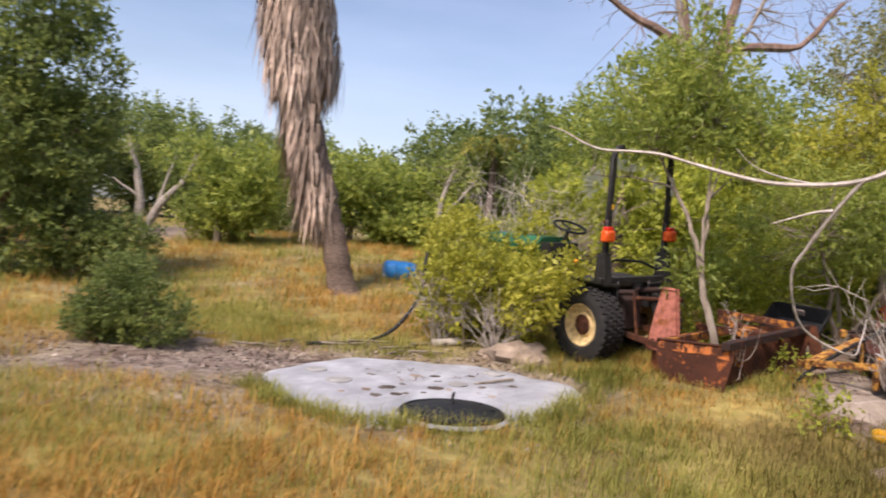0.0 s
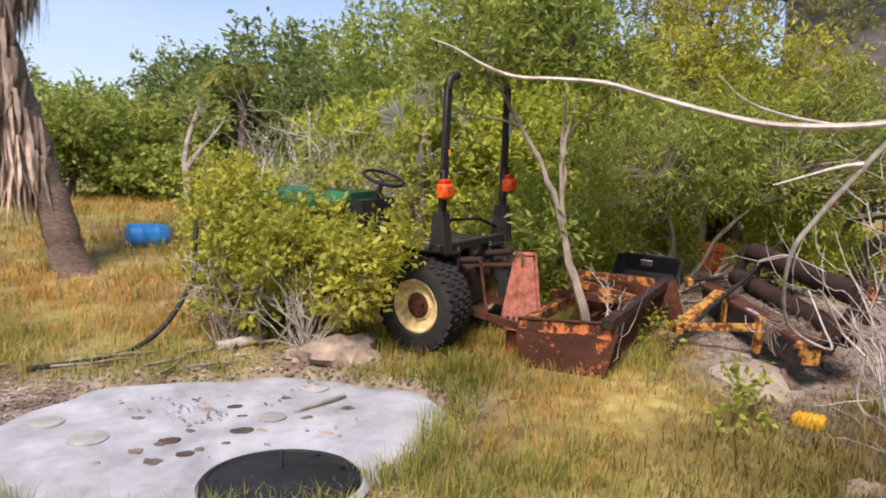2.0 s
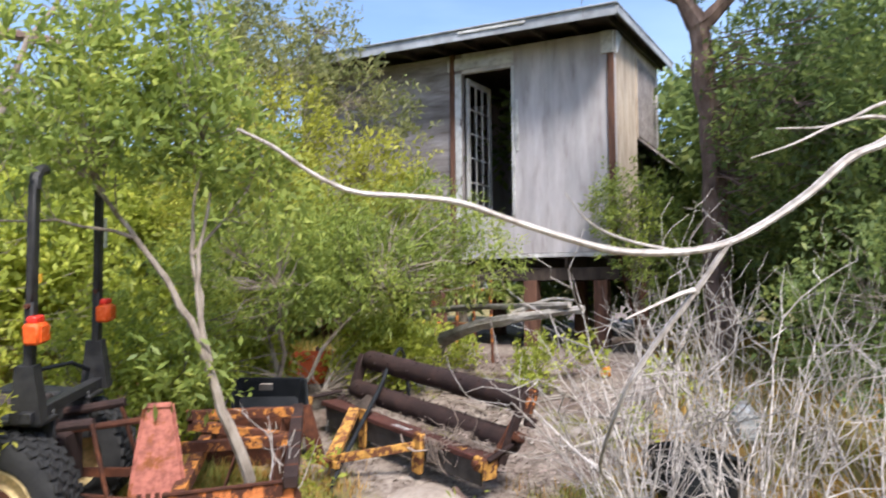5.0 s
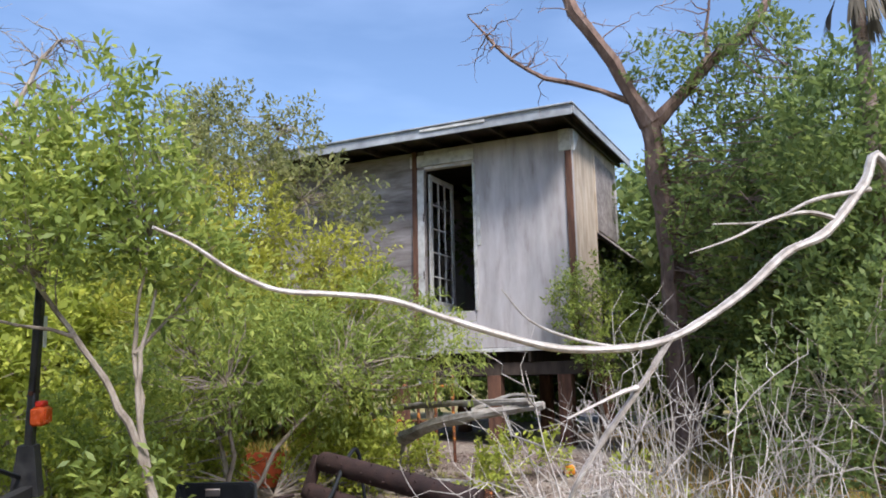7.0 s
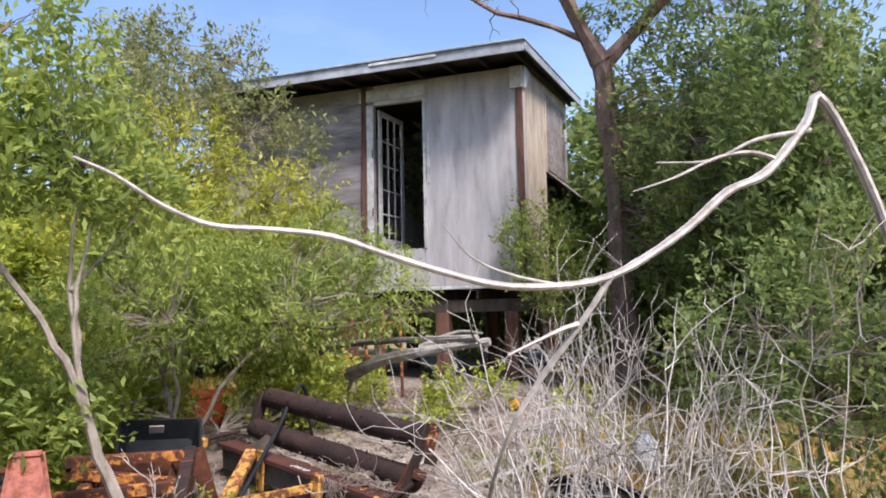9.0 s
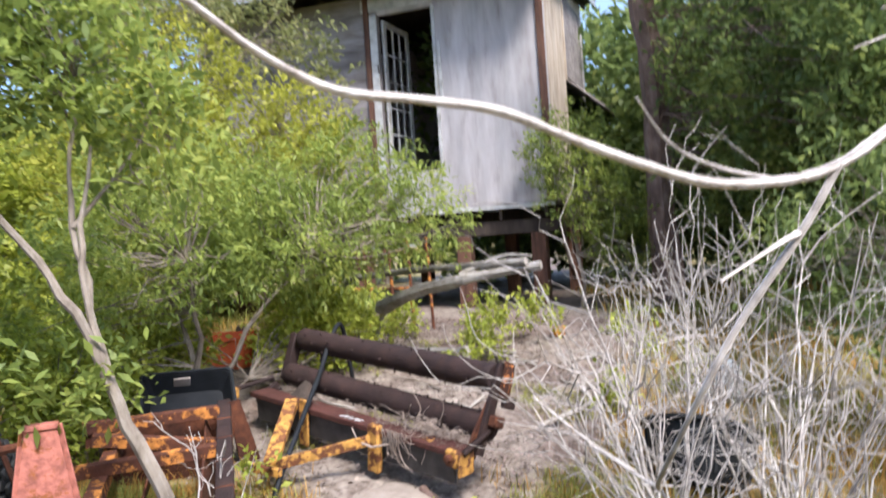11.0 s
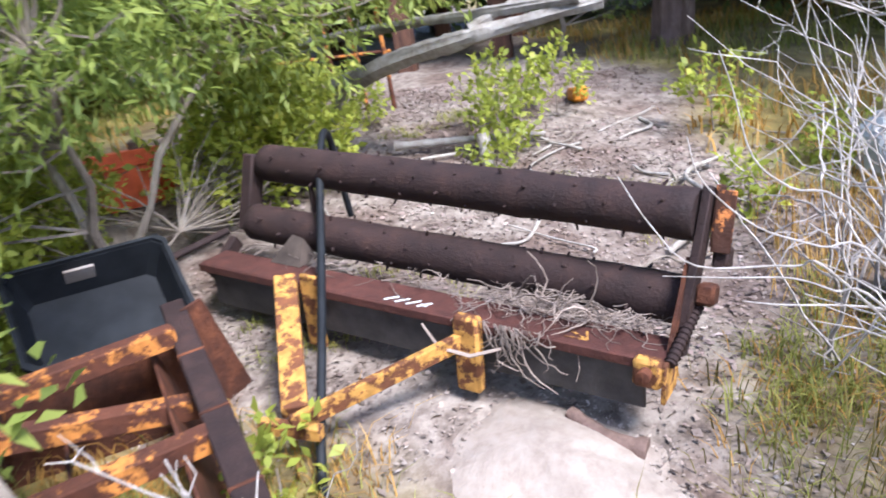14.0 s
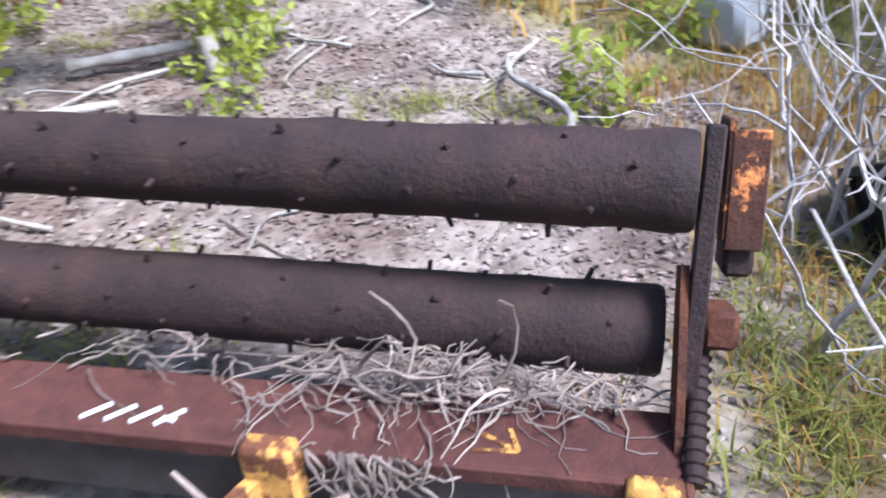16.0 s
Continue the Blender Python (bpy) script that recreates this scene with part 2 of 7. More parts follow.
ROOTS = surface("dry_roots", [(0.3, (0.15, 0.11, 0.088)), (0.6, (0.29, 0.23, 0.19)), (0.8, (0.41, 0.34, 0.29))], 12, 0.9, 0.3, 60, vary="island", amount=0.4)
LITTER = surface("leaf_litter", [(0.3, (0.13, 0.09, 0.07)), (0.5, (0.27, 0.215, 0.178)), (0.7, (0.41, 0.36, 0.32))], 3, 0.9, 0.2, 60, vary="island", amount=0.4)
LEAF_BRIGHT = leafy("bright_leaves", (0.198, 0.236, 0.046), (0.408, 0.46, 0.07), (0.692, 0.684, 0.124))
LEAF_YELLOW = leafy("yellow_green_leaves", (0.2, 0.217, 0.042), (0.43, 0.433, 0.06), (0.64, 0.594, 0.112))
LEAF_GREEN = leafy("green_leaves", (0.148, 0.201, 0.053), (0.309, 0.378, 0.081), (0.531, 0.555, 0.132))
LEAF_DEEP = leafy("deep_green_leaves", (0.086, 0.124, 0.043), (0.185, 0.248, 0.074), (0.346, 0.389, 0.109))
LEAF_OLIVE = leafy("olive_leaves", (0.123, 0.136, 0.054), (0.271, 0.283, 0.101), (0.469, 0.425, 0.186))
FROND = leafy("palm_frond", (0.10, 0.13, 0.03), (0.24, 0.26, 0.06), (0.42, 0.38, 0.12))
FROND_YELLOW = leafy("yellow_frond", (0.24, 0.24, 0.05), (0.45, 0.42, 0.09), (0.6, 0.52, 0.14))
FROND_DRY = leafy("dry_fan", (0.1, 0.085, 0.06), (0.18, 0.155, 0.11), (0.28, 0.24, 0.18))
FROND_GREY = leafy("pale_fan", (0.25, 0.27, 0.2), (0.4, 0.42, 0.34), (0.55, 0.56, 0.48))
GRASS_STRAW = leafy("straw_grass", (0.29, 0.15, 0.03), (0.5, 0.29, 0.065), (0.62, 0.43, 0.17), 0.4, 0.75)
GRASS_OLIVE = leafy("olive_grass", (0.1, 0.085, 0.025), (0.2, 0.165, 0.045), (0.34, 0.28, 0.08), 0.35, 0.75)
LITTER_BROWN = surface("brown_litter", [(0.3, (0.13, 0.092, 0.078)), (0.5, (0.24, 0.178, 0.155)), (0.7, (0.38, 0.31, 0.28))], 3, 0.9, 0.2, 60, vary="island", amount=0.45)
GRASS_GREEN = leafy("green_grass", (0.14, 0.16, 0.028), (0.31, 0.31, 0.07), (0.5, 0.45, 0.14), 0.45, 0.7)


# ---- building blocks ----
class Geo:
    """A growing mesh: boxes, tubes, lathed and extruded shapes."""

    def __init__(self):
        self.v, self.f = [], []

    def add(self, verts, faces):
        k = len(self.v)
        self.v.extend(tuple(p) for p in verts)
        self.f.extend(tuple(i + k for i in f) for f in faces)
        return self

    def hull(self, points):
        bm = bmesh.new()
        for p in points:
            bm.verts.new(p)
        bmesh.ops.convex_hull(bm, input=bm.verts)
        bm.verts.index_update()
        self.add([v.co[:] for v in bm.verts], [[v.index for v in f.verts] for f in bm.faces])
        bm.free()
        return self

    def box(self, size, m=Matrix(), bevel=0.004):
        hx, hy, hz = (s / 2 for s in size)
        b = min(bevel, hx * 0.45, hy * 0.45, hz * 0.45)
        pts = []
        for sx in (-1, 1):
            for sy in (-1, 1):
                for sz in (-1, 1):
                    for d in ((0, b, b), (b, 0, b), (b, b, 0)):
                        pts.append(m @ Vector((sx * (hx - d[0]), sy * (hy - d[1]), sz * (hz - d[2]))))
        return self.hull(pts)

    def bar(self, a, b, wide, tall, bevel=0.004, up=(0, 0, 1)):
        """A straight bar of rectangular section from a to b."""
        a, b = Vector(a), Vector(b)
        y = (b - a).normalized()
        x = y.cross(Vector(up)).normalized()
        z = x.cross(y)
        m = Matrix.Translation((a + b) / 2) @ Matrix((x, y, z)).transposed().to_4x4()
        return self.box((wide, (b - a).length, tall), m, bevel)

    def tube(self, pts, radii, sides=6, cap=True):
        pts = [Vector(p) for p in pts]
        if not hasattr(radii, "__len__"):
            radii = [radii] * len(pts)
        x = None
        verts, faces = [], []
        for i, p in enumerate(pts):
            d = (pts[min(i + 1, len(pts) - 1)] - pts[max(i - 1, 0)]).normalized()
            if x is None:
                x = d.orthogonal().normalized()
            x = (x - d * x.dot(d)).normalized()
            y = d.cross(x)
            for k in range(sides):
                a = 2 * math.pi * k / sides
                verts.append(p + (x * math.cos(a) + y * math.sin(a)) * radii[i])
        for i in range(len(pts) - 1):
            for k in range(sides):
                j = (k + 1) % sides
                faces.append((i * sides + k, i * sides + j, (i + 1) * sides + j, (i + 1) * sides + k))
        if cap:
            faces.append(tuple(range(sides - 1, -1, -1)))
            faces.append(tuple((len(pts) - 1) * sides + k for k in range(sides)))
        return self.add(verts, faces)

    def lathe(self, profile, m=Matrix(), seg=32, wobble=0.0):
        n = len(profile)
        verts, faces = [], []
        for k in range(seg):
            a = 2 * math.pi * k / seg
            w = 1 + wobble * noise.noise(Vector((math.cos(a) * 1.5, math.sin(a) * 1.5, 3)))
            for r, h in profile:
                verts.append(m @ Vector((r * w * math.cos(a), r * w * math.sin(a), h)))
        for k in range(seg):
            j = (k + 1) % seg
            for i in range(n - 1):
                faces.append((k * n + i, j * n + i, j * n + i + 1, k * n + i + 1))
        return self.add(verts, faces)

    def prism(self, poly, thick, m=Matrix()):
        """A flat outline in local x, z, thick along local y."""
        n = len(poly)
        verts = [m @ Vector((x, s * thick / 2, z)) for s in (-1, 1) for x, z in poly]
        faces = [tuple(range(n)), tuple(range(2 * n - 1, n - 1, -1))]
        faces += [(i, n + i, n + (i + 1) % n, (i + 1) % n) for i in range(n)]
        return self.add(verts, faces)


def part(name, geo, material, parent=None, label="", smooth=True):
    """Links a Geo as one mesh object under a thing or a part."""
    me = bpy.data.meshes.new(name)
    me.from_pydata(geo.v, [], geo.f)
    me.materials.append(material)
    if smooth:
        me.shade_smooth()
        me.set_sharp_from_angle(angle=radians(38))
    ob = new(name, me)
    if parent:
        ob.parent = parent
    return tagged(ob, label)


def soup(name, verts, faces, material, parent=None, label=""):
    """Links numpy arrays of vertices and equal-sided faces as one mesh object."""
    verts, faces = np.asarray(verts, np.float32), np.asarray(faces, np.int32)
    me = bpy.data.meshes.new(name)
    me.vertices.add(len(verts))
    me.vertices.foreach_set("co", verts.ravel())
    k = faces.shape[1]
    me.loops.add(faces.size)
    me.loops.foreach_set("vertex_index", faces.ravel())
    me.polygons.add(len(faces))
    me.polygons.foreach_set("loop_start", np.arange(0, faces.size, k, dtype=np.int32))
    me.update(calc_edges=True)
    me.materials.append(material)
    ob = new(name, me)
    if parent:
        ob.parent = parent
    return tagged(ob, label)


def thing(name, m, label, category, group=""):
    """The Empty at a thing's base, which parents its parts."""
    ob = new(name)
    ob.empty_display_size = 0.2
    ob.matrix_world = m
    return tagged(ob, label, category, group)


def unit(a):
    return a / np.maximum(np.linalg.norm(a, axis=-1, keepdims=True), 1e-9)


def smooth01(x, a, b):
    t = np.clip((np.asarray(x, float) - a) / (b - a), 0, 1)
    return t * t * (3 - 2 * t)


def lumps(x, y, s, seed=0.0):
    """Cheap smooth waves, -1 to 1, for arrays."""
    return (np.sin(x * s + 1.3 * np.sin(y * s * 0.7 + seed) + seed) + np.sin(y * s * 1.13 + 1.7 * np.sin(x * s * 0.6 + 2 * seed)) + np.sin((x + y) * s * 0.57 + seed * 3)) / 3


def ground_z(x, y):
    x, y = np.asarray(x, float), np.asarray(y, float)
    u = 0.6 * x + 0.5 * y - 3
    rise = 0.16 * (np.logaddexp(0, u * 4) / 4 - np.logaddexp(0, (u - 5.5) * 4) / 4)
    z = 0.015 + rise + 0.02 * lumps(x, y, 2.1, 1.0) + 0.012 * lumps(x, y, 6.3, 2.0)
    z = z - 0.09 * np.exp(-((x - 3.3) ** 2 + (y - 5.5) ** 2) / 0.7)
    return z


def gz(x, y):
    return float(ground_z(x, y))


# ---- ground ----
SLAB = (-0.16, 6.75, 1.42, 1.12)      # the slab's middle and half axes


def slab_r(x, y):
    """1 on the slab's ragged rim."""
    a = np.arctan2(y - SLAB[1], x - SLAB[0])
    ragged = 1 + 0.05 * np.sin(3 * a + 1) + 0.035 * np.sin(7 * a) + 0.02 * np.sin(15 * a + 2)
    return np.hypot((x - SLAB[0]) / SLAB[2], (y - SLAB[1]) / SLAB[3]) / ragged


def bare(x, y):
    """How far the ground is bare sand and litter, 0 to 1."""
    w = 0.25 * lumps(x, y, 2.6, 4.0)
    yard = smooth01(x * 0.8 - y * 0.05 + w, 2.15, 2.62) * smooth01(-(0.9 * y - 0.3 * x) + w, -8.2, -6.9) * smooth01(y - 0.35 * x + w, 3.0, 3.7)
    yard = yard * (1 - 0.5 * np.clip(1.6 * np.exp(-(((x - 4.2 - 0.6 * (y - 5.5)) / 0.75) ** 2 + ((y - 5.5) / 0.42) ** 2)), 0, 1) * smooth01(w, -0.12, 0.05))
    wash = np.exp(-(((x + 2.5 + w) / 1.5) ** 2 + ((y - 6.75) / 1.35) ** 2)) * 1.15 + 1.6 * w
    left = np.exp(-(((x + 2.2) / 2.3) ** 2 + ((y - 7.75 - 0.12 * x) / 1.0) ** 2)) * 1.2
    rim = np.exp(-np.clip(slab_r(x, y) - 1, 0, 9) / 0.15)
    rock = np.exp(-(((x - 0.75) / 0.6) ** 2 + ((y - 8.0) / 0.5) ** 2))
    clearing = np.exp(-(((x + 9.5) / 2.0) ** 2 + ((y - 24) / 3.5) ** 2)) * 1.3
    return np.clip(np.maximum.reduce([yard, wash, left + w * 0.5, rim, rock + w * 0.6, clearing]), 0, 1)


def build_ground():
    n = 301
    s = np.linspace(-1, 1, n)
    ax = 13.5 * s + 786 * np.sign(s) * np.abs(s) ** 11
    xx, yy = np.meshgrid(ax + 2.0, ax + 6.5, indexing="ij")
    zz = ground_z(xx, yy)
    zz = zz - 0.1 * smooth01(-slab_r(xx, yy), -1.05, -0.97)
    zz = zz + 0.012 * lumps(xx, yy, 17.0, 5.0) * bare(xx, yy) * (slab_r(xx, yy) > 1.05)
    verts = np.stack([xx, yy, zz], -1).reshape(-1, 3)
    i = np.arange(n * n).reshape(n, n)
    faces = np.stack([i[:-1, :-1], i[1:, :-1], i[1:, 1:], i[:-1, 1:]], -1).reshape(-1, 4)
    m = surface("ground_soil", [(0.3, (0.15, 0.12, 0.045)), (0.5, (0.26, 0.215, 0.07)), (0.7, (0.36, 0.3, 0.11))], 7, 0.95, 0.6, 30)
    nd, l = m.node_tree.nodes, m.node_tree.links
    b = nd["Principled BSDF"]
    old = b.inputs["Base Color"].links[0].from_socket
    at, mix, nz, r = nd.new("ShaderNodeAttribute"), nd.new("ShaderNodeMix"), nd.new("ShaderNodeTexNoise"), nd.new("ShaderNodeValToRGB")
    at.attribute_name = "bare"
    mix.data_type = "RGBA"
    nz.inputs["Scale"].default_value, nz.inputs["Detail"].default_value, nz.inputs["Roughness"].default_value = 9.0, 10, 0.72
    r.color_ramp.elements.new(0.5)
    for e, (p, c) in zip(r.color_ramp.elements, ((0.36, (0.1, 0.078, 0.066)), (0.48, (0.2, 0.165, 0.14)), (0.6, (0.29, 0.252, 0.218)))):
        e.position, e.color = p, (*c, 1)
    tc = nd.new("ShaderNodeTexCoord")
    l.new(tc.outputs["Object"], nz.inputs["Vector"]), l.new(nz.outputs["Fac"], r.inputs["Fac"])
    l.new(at.outputs["Fac"], mix.inputs["Factor"]), l.new(old, mix.inputs["A"]), l.new(r.outputs["Color"], mix.inputs["B"])
    patch, pr, pm = nd.new("ShaderNodeTexNoise"), nd.new("ShaderNodeValToRGB"), nd.new("ShaderNodeMix")
    patch.inputs["Scale"].default_value, patch.inputs["Detail"].default_value, patch.inputs["Roughness"].default_value = 1.5, 8, 0.65
    pr.color_ramp.elements[0].position, pr.color_ramp.elements[1].position = 0.4, 0.56
    pr.color_ramp.elements[0].color, pr.color_ramp.elements[1].color = (0.68, 0.58, 0.54, 1), (1.05, 1.03, 1.0, 1)
    pm.data_type, pm.blend_type = "RGBA", "MULTIPLY"
    pm.inputs["Factor"].default_value = 1.0
    l.new(tc.outputs["Object"], patch.inputs["Vector"]), l.new(patch.outputs["Fac"], pr.inputs["Fac"])
    l.new(mix.outputs["Result"], pm.inputs["A"]), l.new(pr.outputs["Color"], pm.inputs["B"])
    l.new(pm.outputs["Result"], b.inputs["Base Color"])
    ob = soup("ground", verts, faces, m)
    ob.data.shade_smooth()
    mask = ob.data.attributes.new("bare", "FLOAT", "POINT")
    mask.data.foreach_set("value", bare(verts[:, 0], verts[:, 1]).astype(np.float32))
    return tagged(ob, "sandy ground with dry grass, soil and bare pale sand", "ground", kind="structure")


build_ground()


# ---- leaves and branches ----
def leaf_array(base, way, normal, length, width, fold=0.12):
    """Pointed leaves with a raised middle: four points each."""
    side = unit(np.cross(way, normal))
    up = np.cross(side, way)
    mid = base + way * (length * 0.5)[:, None]
    v = np.stack([base, mid + side * (width / 2)[:, None] + up * (width * fold)[:, None], base + way * length[:, None] - up * (length * 0.08)[:, None], mid - side * (width / 2)[:, None] + up * (width * fold)[:, None]], 1)
    f = np.arange(len(base) * 4, dtype=np.int32).reshape(-1, 4)
    return v.reshape(-1, 3), f


def sprigs(rng, clumps, count, per, leaf, spread=1.0, shell=0.45, droop=0.0, slim=0.42):
    """Leaves set in little rosettes through the clumps (centre, radii). Returns vertices, faces, and the rosettes' places."""
    c = np.array([k[0] for k in clumps], float)
    r = np.array([k[1] for k in clumps], float)
    w = np.prod(r, 1) ** (2 / 3)
    pick = rng.choice(len(c), count, p=w / w.sum())
    d = unit(rng.normal(size=(count, 3)))
    rad = shell + (1.05 - shell) * rng.random(count) ** 0.6
    rad = rad * (1 + 0.22 * np.sin(d[:, 0] * 5 + pick * 1.7) * np.sin(d[:, 2] * 6 + pick))
    at = c[pick] + d * r[pick] * rad[:, None]
    out = unit(d + np.array([0, 0, 0.55 - droop]) + rng.normal(size=(count, 3)) * 0.35)
    k = np.repeat(np.arange(count), per)
    n = len(k)
    along = rng.random(n) * leaf * 2.2 * spread
    base = at[k] + out[k] * along[:, None] + rng.normal(size=(n, 3)) * leaf * 0.35
    way = unit(out[k] * 0.65 + rng.normal(size=(n, 3)) * 0.75 + np.array([0, 0, -droop]))
    normal = unit(rng.normal(size=(n, 3)) * 0.6 + np.array([0, 0, 1.0]))
    size = leaf * (0.6 + 0.7 * rng.random(n))
    v, f = leaf_array(base, way, normal, size, size * slim)
    return v, f, at


def wander(rng, a, b, steps=6, sway=0.12):
    """A crooked line from a to b."""
    a, b = np.array(a, float), np.array(b, float)
    t = np.linspace(0, 1, steps + 1)[:, None]
    off = np.cumsum(rng.normal(size=(steps + 1, 3)), 0) * sway * np.linalg.norm(b - a) / steps
    off = off - off[0] - (off[-1] - off[0]) * t
    return a + (b - a) * t + off


def grow(name, base, limbs, clumps, count, per, leaf, bark, leaves, label, category="tree", seed=1, twigs=50, slim=0.42, droop=0.0, shell=0.45, group="", bare_ends=()):
    """A tree or shrub: limbs are (points, thick, thin); twigs run from the limbs' ends to the rosettes."""
    rng = np.random.default_rng(seed)
    b = np.array(base, float)
    root = thing(name, Matrix.Translation(base), label, category, group)
    g = Geo()
    ends = []
    for pts, r0, r1 in limbs:
        pts = [np.array(p, float) - b for p in pts]
        fine = []
        for p, q in zip(pts, pts[1:]):
            fine += list(wander(rng, p, q, 3, 0.10))[:-1]
        fine.append(pts[-1])
        rr = np.linspace(r0, r1, len(fine))
        rr = rr * (1 + 0.08 * rng.normal(size=len(rr)))
        rr[0] = rr[0] * 1.25
        g.tube(fine, list(rr), 7)
        ends += fine[len(fine) // 4:]
    rel = [((np.array(c) - b), r) for c, r in clumps]
    v, f, at = sprigs(rng, rel, count, per, leaf, slim=slim, droop=droop, shell=shell)
    ends = np.array(ends)
    for p in at[rng.choice(len(at), min(twigs, len(at)), replace=False)]:
        q = ends[np.argmin(np.linalg.norm(ends - p, axis=1) + rng.random(len(ends)) * 0.25)]
        line = wander(rng, q, p, 4, 0.25)
        r = min(limbs[-1][2], 0.012)
        g.tube(line, list(np.linspace(r, 0.0025, 5)), 4, False)
    for c, rad, n in bare_ends:
        for _ in range(n):
            p = np.array(c, float) - b + rng.normal(size=3) * np.array(rad) * 0.6
            q = ends[np.argmin(np.linalg.norm(ends - p, axis=1) + rng.random(len(ends)) * 0.3)]
            line = wander(rng, q, p, 5, 0.3)
            g.tube(line, list(np.linspace(0.011, 0.003, 6)), 4, False)
            for _ in range(3):
                h = rng.integers(2, 6)
                g.tube(wander(rng, line[h], line[h] + unit(line[h] - q + rng.normal(size=3) * 0.5) * 0.35 * rng.random(), 3, 0.3), [0.005, 0.004, 0.003, 0.002], 3, False)
    part("trunk" if category == "tree" else "stem", g, bark, root)
    soup("crown", v, f, leaves, root)
    return root


# ---- shed on stilts ----
def build_shed():
    C = Vector((10.58, 7.736, 0))
    ang = 6.05      # local y runs along the front wall, x into the depth
    root = thing("shed", pose(C.x, C.y, 0, 0, 0, ang), "weathered grey plywood shed on wooden stilts with an open door", "shed")
    FL, TOP, LONG, DEEP, TH = 2.42, 5.88, 6.0, 3.4, 0.1
    SILL = 3.04
    d0, d1, dtop = 1.72, 2.63, 5.54

    def wall(name, y0, y1, z0, z1, mat=PLYWOOD, x=0.0):
        g = Geo().box((TH, y1 - y0, z1 - z0), Matrix.Translation((x + TH / 2, (y0 + y1) / 2, (z0 + z1) / 2)), 0.003)
        return part(name, g, mat, root)

    wall("front_panel", 0.0, d0 - 0.005, FL, TOP)
    wall("front_panel", d1 + 0.005, LONG, FL, TOP, PLYWOOD_ROUGH)
    part("door_post", Geo().box((0.05, 0.09, TOP - FL), Matrix.Translation((-0.027, d1 + 0.17, (TOP + FL) / 2)), 0.005), POST_WOOD, root)
    part("corner_post", Geo().box((0.03, 0.11, TOP - FL - 0.3), Matrix.Translation((-0.018, 0.055, (TOP + FL) / 2 - 0.15)), 0.005), POST_WOOD, root)
    wall("front_panel", d0, d1, dtop, TOP)
    wall("front_panel", d0, d1, FL, SILL)
    for y in (LONG - 0.04,):
        part("corner_board", Geo().box((0.02, 0.07, TOP - FL), Matrix.Translation((-0.014, y + 0.02, (TOP + FL) / 2)), 0.003), TRIM, root)
    # side wall with a hatch opening low down
    hx0, hx1, hz1 = 1.5, 3.2, 4.42
    for a, b, z0, z1, m in ((TH, hx0, FL, TOP, PLYWOOD_WARM), (hx0, hx1, hz1, TOP, PLYWOOD_ROUGH), (hx1, DEEP, FL, TOP, PLYWOOD)):
        part("side_panel", Geo().box((b - a - 0.004, TH, z1 - z0), Matrix.Translation(((a + b) / 2, TH / 2, (z0 + z1) / 2)), 0.003), m, root)
    part("side_panel", Geo().box((DEEP - TH, TH, TOP - FL), Matrix.Translation((DEEP / 2 + TH / 2, LONG - TH / 2, (TOP + FL) / 2)), 0.003), PLYWOOD, root)
    part("back_panel", Geo().box((TH, LONG - 2 * TH - 0.01, TOP - FL + 0.3), Matrix.Translation((DEEP + TH / 2, LONG / 2, (TOP + FL) / 2 + 0.15)), 0.003), PLYWOOD, root)
    hatch = Geo().box((hx1 - hx0 + 0.1, 0.76, 0.025), pose((hx0 + hx1) / 2 + 0.02, -0.03, hz1, 41, 0, 0) @ Matrix.Translation((0, -0.38, 0)), 0.004)
    part("hatch", hatch, PLYWOOD_ROUGH, root, "plywood hatch propped open from the side wall")
    part("hatch_prop", Geo().bar((hx1 - 0.3, -0.02, FL + 0.5), (hx1 - 0.35, -0.5, hz1 - 0.5), 0.04, 0.04), DARK_WOOD, root)
    part("side_trim", Geo().box((0.05, 0.02, TOP - hz1), Matrix.Translation((hx0, -0.012, (TOP + hz1) / 2)), 0.003), PLYWOOD_WARM, root)
    part("hatch_rail", Geo().box((hx1 - hx0, 0.02, 0.05), Matrix.Translation(((hx0 + hx1) / 2 + 0.03, -0.012, hz1 + 0.045)), 0.003), DARK_WOOD, root)
    for y in (TH / 2, LONG - TH / 2):
        part("gable_strip", Geo().prism([(TH, TOP + 0.002), (DEEP, TOP + 0.002), (DEEP, TOP + 0.3), (TH, TOP + 0.03)], TH * 0.9, Matrix.Translation((0, y, 0))), PLYWOOD_WARM, root, smooth=False)
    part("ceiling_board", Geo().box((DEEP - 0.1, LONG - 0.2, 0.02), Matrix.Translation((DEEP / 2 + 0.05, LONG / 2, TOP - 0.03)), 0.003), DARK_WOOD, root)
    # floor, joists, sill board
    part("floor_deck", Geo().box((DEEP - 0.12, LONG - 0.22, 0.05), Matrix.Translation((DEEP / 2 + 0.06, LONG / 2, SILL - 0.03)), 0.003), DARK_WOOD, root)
    part("sill_board", Geo().box((0.035, LONG, 0.06), Matrix.Translation((-0.02, LONG / 2, FL - 0.04)), 0.004), TRIM, root)
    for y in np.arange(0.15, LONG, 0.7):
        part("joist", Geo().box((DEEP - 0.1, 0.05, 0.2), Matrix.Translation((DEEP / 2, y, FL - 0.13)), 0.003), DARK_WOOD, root)
